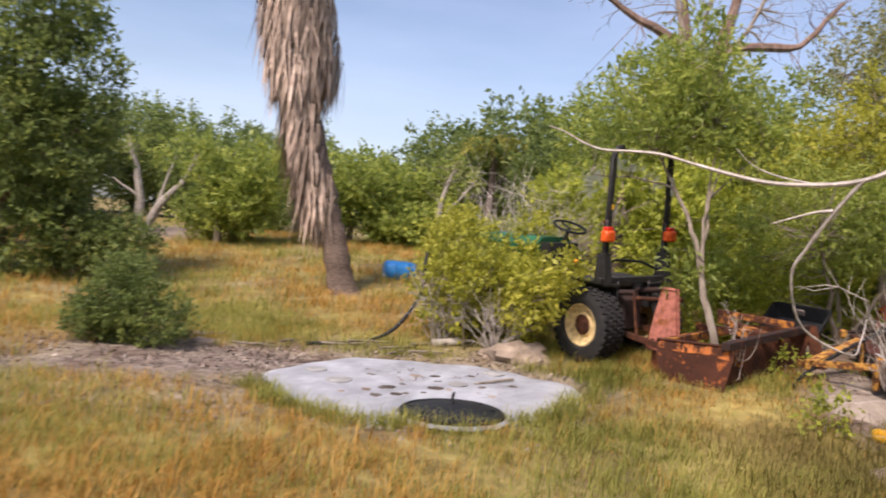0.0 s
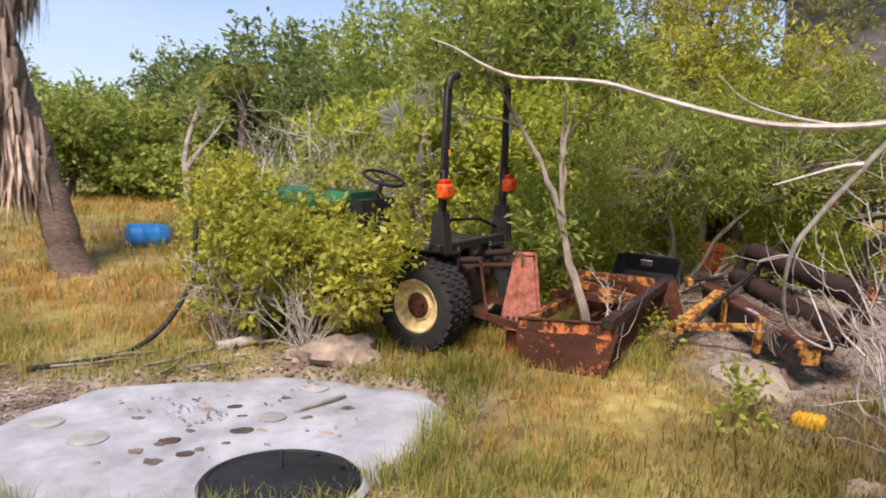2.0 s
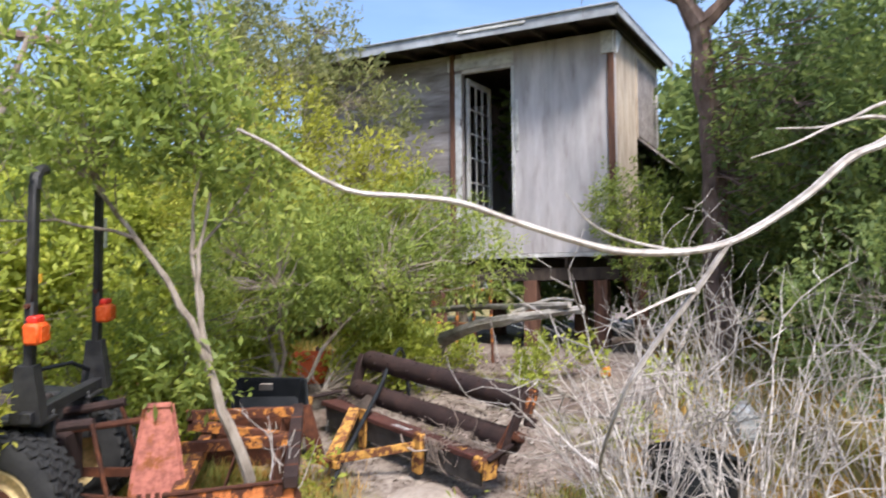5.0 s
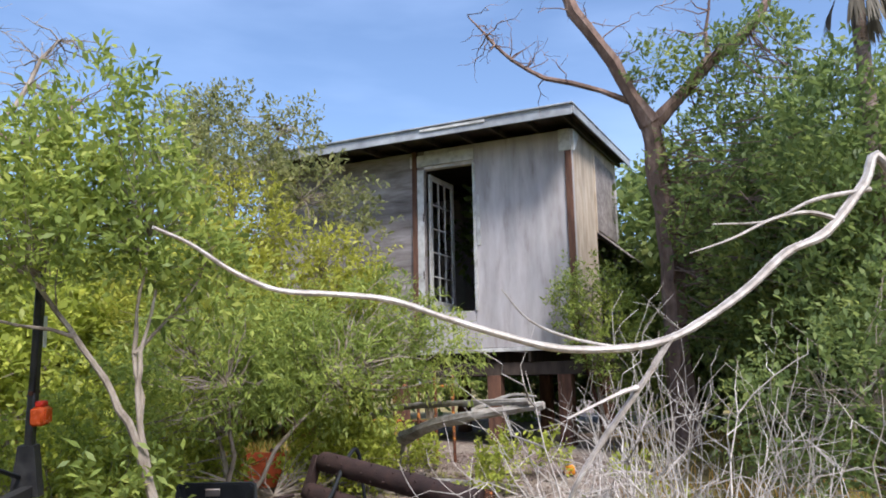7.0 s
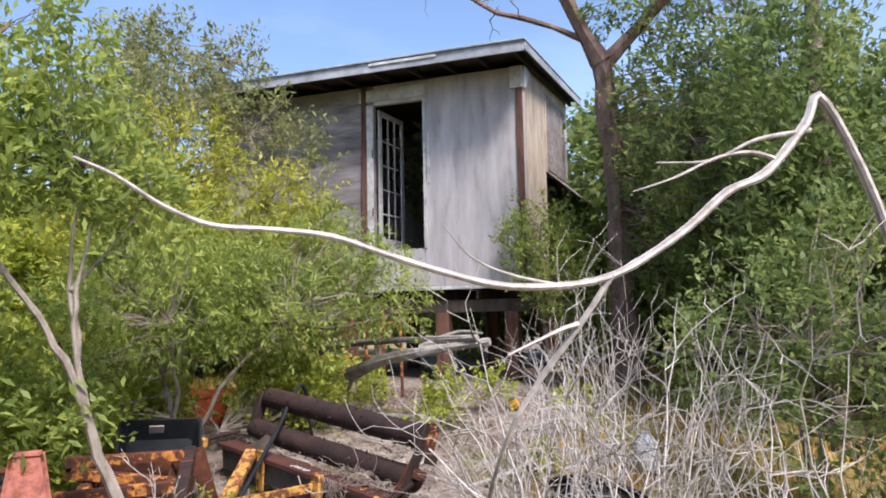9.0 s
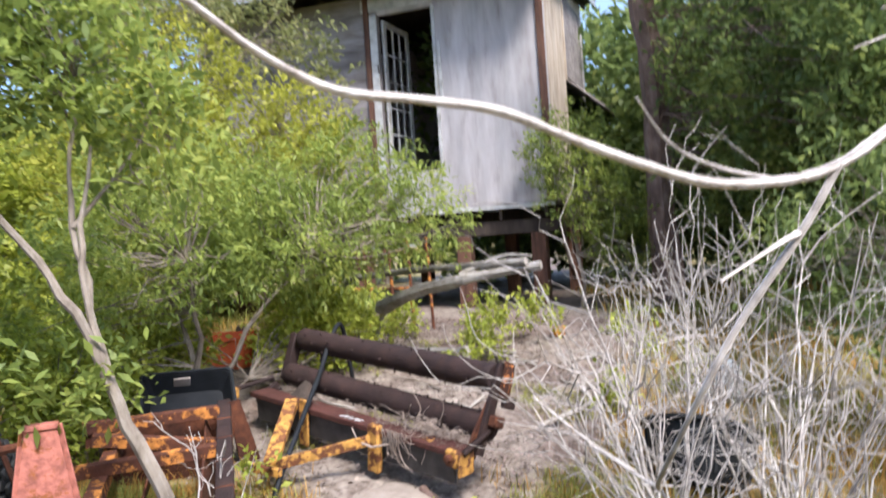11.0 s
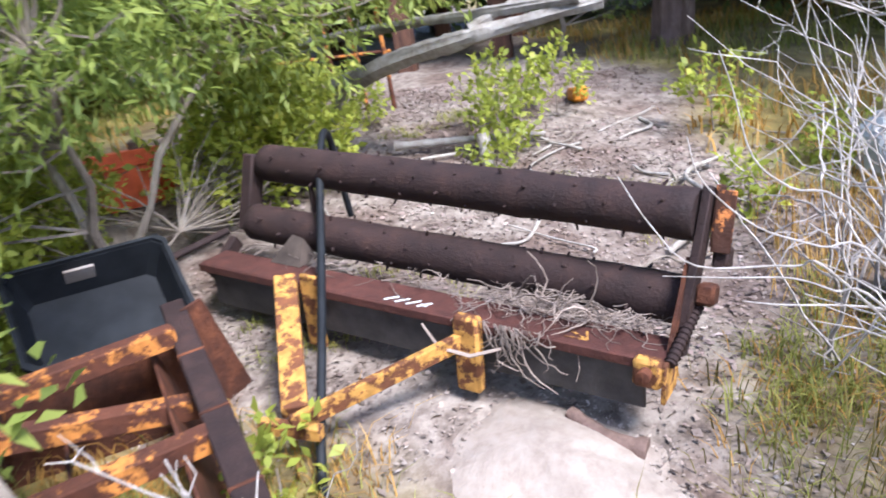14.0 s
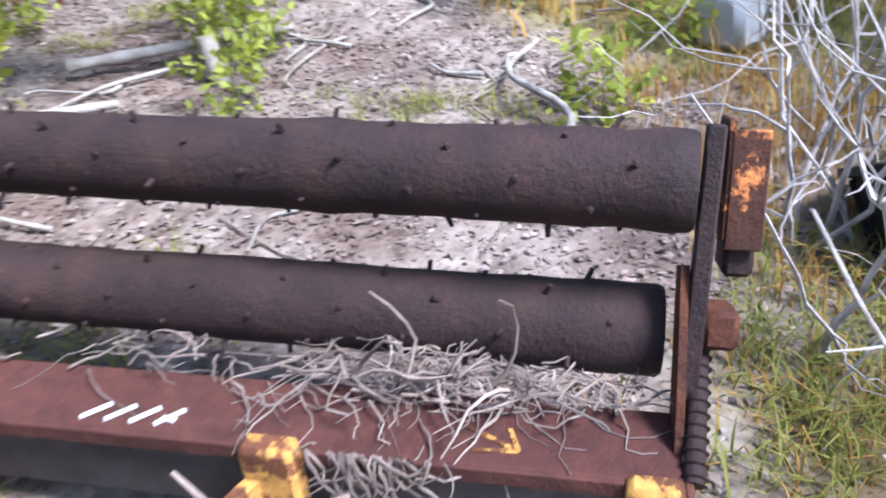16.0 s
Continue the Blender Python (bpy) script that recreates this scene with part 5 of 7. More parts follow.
rng = np.random.default_rng(21)
for k in range(26):
    x, y = 4.9 + 2.3 * rng.random(), 5.2 + 2.9 * rng.random()
    if (x - 4.3) * 0.956 - (y - 7.2) * 0.28 < 0.4:
        continue
    a, ln = rng.random() * 3.1, 0.25 + 0.5 * rng.random()
    pts = [(x + ln * q * math.cos(a) + 0.05 * rng.normal(), y + ln * q * math.sin(a) + 0.05 * rng.normal()) for q in (-0.5, -0.2, 0.15, 0.5)]
    log("driftwood_branch", [(p, q, gz(p, q) + 0.012 + 0.03 * rng.random()) for p, q in pts], 0.006 + 0.008 * rng.random(), 0.004, "thin bleached branch lying on the sand", 100 + k, DRIFTWOOD if k % 3 else BARK_GREY, "branch")


def rock(x, y, sx, sy, sz, seed, label="flat pale limestone rock at the slab's edge"):
    g = Geo()
    seg, rows = 26, 15
    verts, faces = [], []
    for i in range(rows + 1):
        th = math.pi * i / rows
        for k in range(seg):
            a = 2 * math.pi * k / seg
            d = Vector((math.sin(th) * math.cos(a), math.sin(th) * math.sin(a), math.cos(th)))
            e = d + Vector((seed * 3.1, 0, 0))
            r = 0.92 + 0.3 * noise.noise(e * 1.6) + 0.14 * noise.noise(e * 4.1) + 0.06 * noise.noise(e * 9.0)
            verts.append((d.x * sx * r, d.y * sy * r, max(-0.6, min(0.93, d.z)) * sz * 1.35 * r))
    for i in range(rows):
        for k in range(seg):
            j = (k + 1) % seg
            faces.append((i * seg + k, (i + 1) * seg + k, (i + 1) * seg + j, i * seg + j))
    ob = part("rock", g.add(verts, faces), STONE)
    ob.matrix_world = pose(x, y, gz(x, y), 0, 0, seed * 40)
    tagged(ob, label, "rock", "rocks")


for k, (x, y, a, b, c) in enumerate(((0.86, 8.05, 0.36, 0.27, 0.14), (1.02, 7.85, 0.14, 0.11, 0.07), (0.5, 8.15, 0.12, 0.1, 0.06), (3.05, 5.0, 0.16, 0.12, 0.09), (3.3, 4.8, 0.2, 0.16, 0.12), (-2.6, 8.3, 0.15, 0.1, 0.05), (5.0, 9.2, 0.22, 0.16, 0.14))):
    rock(x, y, a, b, c, k)

rng = np.random.default_rng(20)
for k in range(14):
    x, y = -2.9 + 3.0 * rng.random(), 8.0 + 0.8 * rng.random()
    a = rng.random() * 3.1
    l2 = 0.12 + 0.25 * rng.random()
    p = [(x + l2 * s * math.cos(a), y + l2 * s * math.sin(a) * 0.6, gz(x, y) + 0.03 + 0.02 * rng.random()) for s in (-1, 0, 1)]
    tagged(part("stick", Geo().tube(p, [0.012, 0.016, 0.008], 6), BARK_GREY), "weathered stick among dead leaves", "stick", "sticks by the slab")


# ---- bare branch hanging across the path ----
def build_branch():
    root = thing("bare_branch", Matrix.Translation((3.4, 3.1, gz(3.4, 3.1))), "long bleached bare branch leaning across the clearing", "branch")
    b = Vector((3.4, 3.1, gz(3.4, 3.1)))
    rng = np.random.default_rng(2)

    def limb(name, pts, r0, r1):
        line = [p - b for p in spline(pts, 5)]
        rr = np.linspace(r0, r1, len(line)) * (1 + 0.06 * rng.normal(size=len(line)))
        part(name, Geo().tube(line, list(rr), 9), DEAD_TWIG, root)

    limb("limb", [b, (3.4, 3.15, 1.2), (3.25, 3.3, 2.2), (3.0, 3.52, 2.78), (2.95, 3.6, 2.68), (2.81, 3.75, 2.47), (2.66, 3.89, 2.38), (2.52, 4.03, 2.23), (2.36, 4.18, 2.1), (2.23, 4.29, 2.03), (2.05, 4.41, 2.0), (1.84, 4.55, 2.0), (1.64, 4.66, 2.04), (1.45, 4.76, 2.09), (1.26, 4.85, 2.14), (1.09, 4.93, 2.15), (0.92, 4.99, 2.15), (0.79, 5.03, 2.19), (0.67, 5.06, 2.25), (0.57, 5.08, 2.28)], 0.025, 0.0045)
    limb("twig", [(2.25, 4.27, 2.04), (2.17, 4.36, 1.88), (2.1, 4.52, 1.65), (2.07, 4.63, 1.46), (2.25, 4.8, 1.15), (2.62, 4.9, 1.0), (2.81, 5.15, 1.07), (3.01, 5.47, 1.21)], 0.013, 0.004)
    limb("twig", [(2.15, 4.38, 1.86), (2.06, 4.42, 1.84), (1.88, 4.55, 1.76)], 0.011, 0.004)
    limb("twig", [(2.87, 3.69, 2.52), (2.76, 3.8, 2.55), (2.64, 3.92, 2.52), (2.5, 4.07, 2.43), (2.38, 4.21, 2.37)], 0.011, 0.003)
    limb("twig", [(2.97, 3.58, 2.66), (2.76, 3.78, 2.6), (2.63, 3.94, 2.51), (2.46, 4.13, 2.49)], 0.011, 0.003)
    limb("twig", [(2.07, 4.4, 2.0), (1.9, 4.54, 2.04), (1.77, 4.63, 2.1), (1.67, 4.68, 2.2)], 0.007, 0.002)


build_branch()


def dead_shrub(name, base, spread, height, stems, seed, label, twigs=3, lean=(0, 0)):
    """A thicket of bare crooked stems that fork twice."""
    rng = np.random.default_rng(seed)
    root = thing(name, Matrix.Translation(base), label, "shrub", "bare shrubs")
    for s in range(stems):
        g = Geo()
        a = rng.random() * 2 * math.pi
        p = np.array((0.12 * spread * rng.normal(), 0.12 * spread * rng.normal(), -0.03))
        q = np.array((spread * math.cos(a) * (0.3 + 0.7 * rng.random()) + lean[0], spread * math.sin(a) * (0.3 + 0.7 * rng.random()) + lean[1], height * (0.45 + 0.6 * rng.random())))
        line = wander(rng, p, q, 9, 0.17)
        r0 = 0.005 + 0.008 * rng.random() ** 2
        g.tube(line, list(np.linspace(r0, 0.002, len(line))), 5, False)
        for k in range(twigs):
            i = rng.integers(2, len(line) - 1)
            d = unit(unit(line[i] - line[i - 1]) + rng.normal(size=3) * 0.7)
            e = line[i] + d * height * (0.2 + 0.35 * rng.random())
            tw = wander(rng, line[i], e, 5, 0.35)
            g.tube(tw, list(np.linspace(r0 * 0.55, 0.0015, len(tw))), 4, False)
            for j in range(2):
                h = rng.integers(1, len(tw))
                e2 = tw[h] + unit(d + rng.normal(size=3) * 0.8) * height * 0.15 * (0.5 + rng.random())
                g.tube(wander(rng, tw[h], e2, 3, 0.3), list(np.linspace(r0 * 0.3, 0.0012, 4)), 3, False)
        part("stem", g, DEAD_TWIG, root)


for k, (x, y, sp, h, n) in enumerate(((3.9, 5.15, 0.8, 1.5, 12), (4.8, 5.4, 0.7, 1.3, 8), (3.35, 4.95, 0.8, 1.7, 14), (4.3, 4.5, 0.9, 1.7, 14), (3.1, 4.35, 0.7, 1.3, 11), (5.2, 5.0, 0.8, 1.5, 12), (3.7, 3.7, 0.8, 1.6, 11), (3.7, 4.5, 0.8, 1.7, 15), (4.3, 5.6, 0.5, 1.0, 4))):
    dead_shrub("bare_shrub", (x, y, gz(x, y)), sp, h, n, 30 + k, "bleached bare shrub with a tangle of twigs")
dead_shrub("bare_shrub", (2.75, 7.1, gz(2.75, 7.1)), 0.18, 0.75, 3, 50, "small bare shrub beside the scraper", 3)


def build_low_branch():
    b = Vector((3.9, 5.15, gz(3.9, 5.15)))
    root = thing("low_branch", Matrix.Translation(b), "bleached bare branch reaching over the roller's end", "branch")
    for pts, r0, r1 in (([b, (3.7, 5.2, 0.75), (3.86, 5.56, 0.83), (3.81, 5.86, 0.88), (3.8, 5.97, 0.9)], 0.006, 0.0015), ([b, (3.01, 5.02, 0.63), (3.35, 5.37, 0.81), (3.6, 5.67, 0.93)], 0.009, 0.002),
                        ([b] + [(3.48, 5.67, 1.02), (3.44, 5.79, 1.09), (3.41, 5.89, 1.14), (3.38, 6.04, 1.16), (3.38, 6.18, 1.17)], 0.0045, 0.0012), ([b] + [(3.58, 5.65, 1.09), (3.53, 5.81, 1.17), (3.48, 5.96, 1.25), (3.46, 6.08, 1.38), (3.46, 6.11, 1.49)], 0.004, 0.0015), ([b] + [(3.63, 5.68, 1.18), (3.58, 5.87, 1.31), (3.53, 5.96, 1.41), (3.53, 6.00, 1.57), (3.53, 6.03, 1.67)], 0.004, 0.0015), ([b] + [(3.48, 5.76, 1.09), (3.46, 5.88, 1.15), (3.41, 6.10, 1.18), (3.38, 6.20, 1.30), (3.38, 6.27, 1.43)], 0.004, 0.0015)):
        pts = [Vector(p) for p in pts]
        line = [p - b for p in spline(pts, 5)]
        part("twig", Geo().tube(line, list(np.linspace(r0, r1, len(line))), 6), DEAD_TWIG, root)


build_low_branch()


# ---- shrubs and trees near the walk ----
foot = gz(2.64, 7.25) - 0.05
grow("young_tree", (2.64, 7.25, foot), [([(2.64, 7.25, foot), (2.56, 7.17, 0.72), (2.48, 7.27, 1.06), (2.42, 7.35, 1.34), (2.37, 7.49, 1.69), (2.3, 7.64, 1.95), (2.18, 7.84, 2.26), (2.05, 8.05, 2.57)], 0.042, 0.012),
     ([(2.42, 7.36, 1.36), (2.44, 7.5, 1.76), (2.47, 7.55, 2.11), (2.54, 7.52, 2.5)], 0.022, 0.009), ([(2.45, 7.5, 1.7), (2.48, 7.62, 2.11), (2.5, 7.62, 2.5), (2.54, 7.6, 2.85)], 0.018, 0.008),
     ([(2.2, 7.8, 2.2), (1.8, 8.0, 2.3), (1.4, 8.2, 2.3)], 0.013, 0.005), ([(2.47, 7.6, 2.1), (2.75, 7.5, 2.45), (2.95, 7.5, 2.8)], 0.012, 0.005)],
     [((1.6, 8.2, 2.6), (0.35, 0.35, 0.25)), ((1.95, 8.05, 2.85), (0.45, 0.4, 0.3)), ((2.3, 7.8, 2.85), (0.45, 0.4, 0.32)), ((2.6, 7.55, 2.85), (0.42, 0.4, 0.3)), ((2.1, 8.05, 3.3), (0.3, 0.3, 0.4)), ((2.6, 7.75, 3.2), (0.28, 0.28, 0.38)), ((1.75, 8.35, 3.2), (0.22, 0.22, 0.4)), ((2.85, 7.45, 2.5), (0.32, 0.3, 0.25)), ((2.3, 7.85, 3.72), (0.16, 0.16, 0.26)), ((2.3, 7.45, 3.5), (0.15, 0.15, 0.25)), ((2.3, 8.45, 3.45), (0.2, 0.2, 0.26)), ((2.3, 8.1, 3.2), (0.3, 0.3, 0.25)), ((2.5, 7.42, 1.3), (0.14, 0.14, 0.14)), ((2.3, 7.5, 1.35), (0.1, 0.1, 0.1))],
     860, 10, 0.086, BARK_GREY, LEAF_GREEN, "slender grey-barked young tree with a loose green crown", seed=1, twigs=110, slim=0.36)

over = [((0.0, 9.1, 0.85), (0.38, 0.42, 0.5)), ((0.2, 8.75, 0.85), (0.4, 0.4, 0.38)), ((0.55, 8.5, 0.95), (0.4, 0.35, 0.35)), ((0.9, 8.25, 0.9), (0.32, 0.3, 0.4)), ((0.95, 7.85, 0.95), (0.22, 0.2, 0.25)), ((1.12, 7.95, 1.2), (0.25, 0.22, 0.18)), ((0.1, 9.7, 1.2), (0.35, 0.4, 0.42)), ((0.15, 10.2, 1.35), (0.4, 0.4, 0.42)), ((0.75, 8.9, 1.15), (0.3, 0.25, 0.22)), ((0.72, 8.9, 1.22), (0.28, 0.26, 0.24)), ((0.4, 9.3, 1.2), (0.3, 0.3, 0.26)), ((0.05, 9.85, 1.3), (0.26, 0.28, 0.26)), ((1.05, 9.4, 1.66), (0.2, 0.2, 0.12)), ((0.0, 10.4, 1.4), (0.3, 0.3, 0.28))]
grow("tractor_shrub", (0.4, 8.7, gz(0.4, 8.7)), [([(0.3 + 0.15 * math.cos(a), 8.7 + 0.15 * math.sin(a), gz(0.4, 8.7) - 0.03), (0.4 + 0.7 * math.cos(a), 8.7 + 0.5 * math.sin(a) - 0.2 * math.cos(a), 0.9)], 0.014, 0.006) for a in np.linspace(0, 6, 9)],
     over, 1800, 9, 0.072, BARK_GREY, LEAF_YELLOW, "dense yellow-green shrub growing over the tractor", "shrub", 2, 200, slim=0.55)
dead_shrub("bare_shrub", (0.6, 8.2, gz(0.6, 8.2)), 0.55, 0.7, 26, 51, "dry grey stems at the foot of the shrub", 2)
dead_shrub("bare_shrub", (0.0, 8.7, gz(0.0, 8.7)), 0.5, 0.75, 26, 52, "dry grey stems at the foot of the shrub", 2)

grow("big_shrub", (4.6, 8.9, gz(4.6, 8.9)), [([(4.6, 8.9, gz(4.6, 8.9) - 0.03), (4.3, 8.6, 1.3), (4.0, 8.4, 1.9)], 0.03, 0.01), ([(4.6, 8.9, gz(4.6, 8.9) - 0.03), (4.8, 8.6, 1.3), (5.2, 8.2, 1.9)], 0.03, 0.01), ([(4.6, 8.9, gz(4.6, 8.9) - 0.03), (4.6, 9.1, 1.4), (4.4, 9.3, 2.2)], 0.03, 0.01)],
     [((3.9, 8.7, 1.95), (0.55, 0.5, 0.45)), ((4.4, 8.45, 2.1), (0.6, 0.5, 0.45)), ((4.9, 8.35, 2.05), (0.6, 0.5, 0.45)), ((5.4, 8.2, 1.95), (0.55, 0.5, 0.45)), ((5.9, 8.05, 2.05), (0.5, 0.45, 0.35)), ((4.4, 9.0, 2.3), (0.7, 0.6, 0.5)), ((5.2, 8.9, 2.3), (0.7, 0.6, 0.5)), ((6.0, 8.6, 2.1), (0.5, 0.5, 0.45)), ((3.5, 9.1, 1.75), (0.5, 0.5, 0.5)), ((6.1, 8.25, 2.65), (0.45, 0.45, 0.35)), ((6.2, 7.85, 2.35), (0.42, 0.4, 0.38)), ((6.2, 7.55, 2.15), (0.35, 0.32, 0.35)), ((5.6, 8.35, 2.5), (0.45, 0.4, 0.35))],
     2350, 10, 0.078, BARK_GREY, LEAF_GREEN, "wide green willow-leaved shrub before the shed", "shrub", 3, 240, slim=0.26, droop=0.35)
grow("low_shrub", (3.6, 8.9, gz(3.6, 8.9)), [([(3.6 + 0.1 * k, 8.9, gz(3.6, 8.9) - 0.03), (3.3 + 0.5 * k, 8.9 - 0.1 * k, 0.9)], 0.012, 0.005) for k in range(-1, 4)],
     [((3.0, 8.9, 0.85), (0.4, 0.35, 0.4)), ((3.6, 9.0, 0.9), (0.5, 0.4, 0.4)), ((4.1, 9.5, 0.95), (0.5, 0.4, 0.35)), ((2.9, 9.3, 1.4), (0.5, 0.4, 0.4)), ((6.0, 8.75, 1.1), (0.4, 0.35, 0.28)), ((5.6, 8.7, 1.05), (0.45, 0.4, 0.28)), ((6.9, 9.1, 1.2), (0.35, 0.3, 0.2)), ((6.3, 8.9, 1.05), (0.35, 0.35, 0.22)), ((5.7, 8.37, 1.3), (0.28, 0.26, 0.2)), ((5.7, 8.7, 1.35), (0.3, 0.28, 0.22)), ((5.75, 8.12, 1.15), (0.2, 0.18, 0.16)), ((7.5, 9.15, 1.1), (0.4, 0.45, 0.28)), ((7.3, 8.7, 1.05), (0.3, 0.3, 0.22)), ((7.4, 9.7, 1.2), (0.4, 0.4, 0.35)), ((4.2, 9.6, 1.3), (0.5, 0.4, 0.35)), ((4.6, 9.9, 1.3), (0.5, 0.35, 0.35)), ((3.2, 8.7, 1.2), (0.4, 0.3, 0.3)), ((4.75, 9.3, 1.15), (0.3, 0.3, 0.3)), ((5.1, 9.75, 1.0), (0.3, 0.3, 0.35)), ((4.5, 9.2, 0.75), (0.25, 0.25, 0.25))],
     3000, 9, 0.055, BARK_GREY, LEAF_BRIGHT, "low bright green shrub under the bigger one", "shrub", 4, 120, slim=0.6)
grow("yellow_tree", (5.6, 9.9, gz(5.6, 9.9)), [([(5.6, 9.9, gz(5.6, 9.9) - 0.05), (5.6, 9.8, 2.2), (5.4, 9.6, 3.4)], 0.06, 0.02), ([(5.6, 9.8, 2.0), (6.2, 9.3, 3.2)], 0.03, 0.01)],
     [((5.0, 9.5, 3.0), (0.6, 0.6, 0.5)), ((5.7, 9.3, 3.1), (0.6, 0.55, 0.5)), ((6.3, 9.0, 3.1), (0.45, 0.5, 0.45)), ((5.4, 9.8, 3.7), (0.6, 0.6, 0.5)), ((4.6, 9.9, 2.9), (0.6, 0.6, 0.6)), ((6.1, 8.6, 2.7), (0.4, 0.4, 0.35))],
     1300, 9, 0.075, BARK_GREY, LEAF_YELLOW, "yellow-green leafy tree beside the shed", seed=5, twigs=130)
grow("sparse_tree", (6.0, 10.6, gz(6.0, 10.6)), [([(6.0, 10.6, gz(6.0, 10.6) - 0.05), (5.9, 10.5, 3.0), (5.8, 10.3, 4.4)], 0.07, 0.02), ([(5.9, 10.5, 3.0), (6.6, 9.9, 4.2)], 0.03, 0.01), ([(5.9, 10.5, 3.0), (5.2, 10.8, 4.3)], 0.03, 0.01), ([(5.95, 10.5, 3.0), (6.4, 11.4, 4.6), (6.8, 12.2, 5.7)], 0.04, 0.012), ([(5.9, 10.5, 3.2), (6.5, 10.7, 4.6), (6.8, 10.4, 5.3)], 0.03, 0.01)],
     [((5.2, 10.6, 4.3), (0.6, 0.6, 0.6)), ((5.9, 10.2, 4.5), (0.6, 0.6, 0.5)), ((6.5, 9.7, 4.3), (0.5, 0.5, 0.5)), ((6.9, 9.3, 4.0), (0.4, 0.4, 0.4)), ((5.6, 10.6, 3.7), (0.6, 0.6, 0.5)), ((6.8, 12.3, 5.7), (0.6, 0.6, 0.6)), ((6.6, 11.3, 5.5), (0.5, 0.5, 0.55)), ((6.8, 10.3, 5.2), (0.45, 0.45, 0.45)), ((6.4, 12.0, 4.8), (0.7, 0.7, 0.5)), ((6.7, 10.9, 4.7), (0.6, 0.6, 0.5))],
     1500, 9, 0.08, BARK_GREY, LEAF_OLIVE, "tall sparse olive-leaved tree beside the shed", seed=6, twigs=200, shell=0.2)
grow("shed_tree", (10.11, 6.15, gz(10.11, 6.15)), [([(10.11, 6.15, gz(10.11, 6.15) - 0.05), (10.03, 6.15, 2.57), (9.91, 6.10, 3.42), (9.65, 6.15, 4.57), (9.49, 6.17, 5.35)], 0.190, 0.139), ([(9.49, 6.17, 5.35), (9.16, 6.53, 6.21), (8.77, 6.93, 6.90), (8.53, 7.16, 7.85)], 0.127, 0.063), ([(9.54, 6.15, 5.32), (9.81, 5.39, 6.18), (10.09, 4.73, 6.78), (10.30, 4.25, 7.60)], 0.108, 0.044), ([(9.41, 6.34, 5.64), (8.91, 7.45, 6.09), (8.49, 8.02, 6.57), (8.27, 8.30, 6.97)], 0.044, 0.010), ([(9.81, 5.39, 6.18), (9.67, 5.26, 7.22)], 0.038, 0.013)],
     [((9.41, 5.39, 3.80), (0.51, 0.51, 0.63)), ((9.41, 5.26, 5.83), (0.38, 0.38, 0.38)), ((9.79, 4.75, 6.21), (0.51, 0.51, 0.38)), ((9.29, 6.02, 6.08), (0.32, 0.32, 0.32)), ((9.77, 5.12, 4.69), (0.89, 0.89, 0.76)), ((9.60, 4.07, 4.81), (1.01, 1.01, 0.89)), ((8.92, 4.45, 3.55), (0.89, 0.89, 0.89)), ((8.15, 3.49, 3.67), (0.89, 0.89, 1.01)), ((7.13, 3.80, 4.05), (0.63, 0.63, 0.76)), ((7.13, 3.74, 2.91), (0.63, 0.63, 0.76)), ((8.91, 4.75, 2.91), (0.70, 0.63, 0.76)), ((9.54, 5.32, 2.66), (0.44, 0.51, 0.63))],
     3200, 9, 0.1, BARK_BROWN, LEAF_DEEP, "brown forked tree with dark green foliage beside the shed", seed=7, twigs=160, bare_ends=[((8.53, 7.79, 6.59), (0.76, 0.76, 0.63), 26), ((8.65, 7.03, 7.60), (0.63, 0.63, 0.63), 18), ((10.30, 4.88, 7.35), (0.76, 0.76, 0.63), 18), ((9.54, 6.15, 6.84), (0.63, 0.63, 0.63), 14)])
grow("corner_shrub", (10.1, 7.3, gz(10.1, 7.3)), [([(10.1, 7.3, gz(10.1, 7.3) - 0.03), (10.1, 7.35, 2.0), (10.15, 7.35, 3.2)], 0.03, 0.01)],
     [((10.15, 7.35, 3.15), (0.5, 0.55, 0.45)), ((10.1, 7.2, 2.65), (0.5, 0.65, 0.5)), ((10.0, 6.85, 2.2), (0.5, 0.55, 0.45)), ((10.2, 6.6, 1.7), (0.45, 0.5, 0.4)), ((10.2, 7.7, 3.0), (0.25, 0.25, 0.35))], 900, 9, 0.065, BARK_GREY, LEAF_GREEN, "green shrub at the shed's corner", "shrub", 8, 80)
grow("side_shrub", (5.6, 3.7, gz(5.6, 3.7)), [([(5.6, 3.7, gz(5.6, 3.7) - 0.03), (5.6 + 0.4 * k, 3.7 + 0.2 * k, 1.6)], 0.02, 0.008) for k in (-1, 0, 1)],
     [((5.5, 4.0, 1.7), (0.8, 0.6, 0.6)), ((5.9, 3.2, 2.2), (0.8, 0.7, 0.7)), ((5.0, 3.6, 1.2), (0.6, 0.5, 0.5)), ((6.4, 4.4, 1.5), (0.6, 0.5, 0.5)), ((4.9, 2.9, 1.5), (0.7, 0.6, 0.7))], 1100, 9, 0.07, BARK_GREY, LEAF_DEEP, "dark green shrub tangled with bare twigs", "shrub", 9, 120)
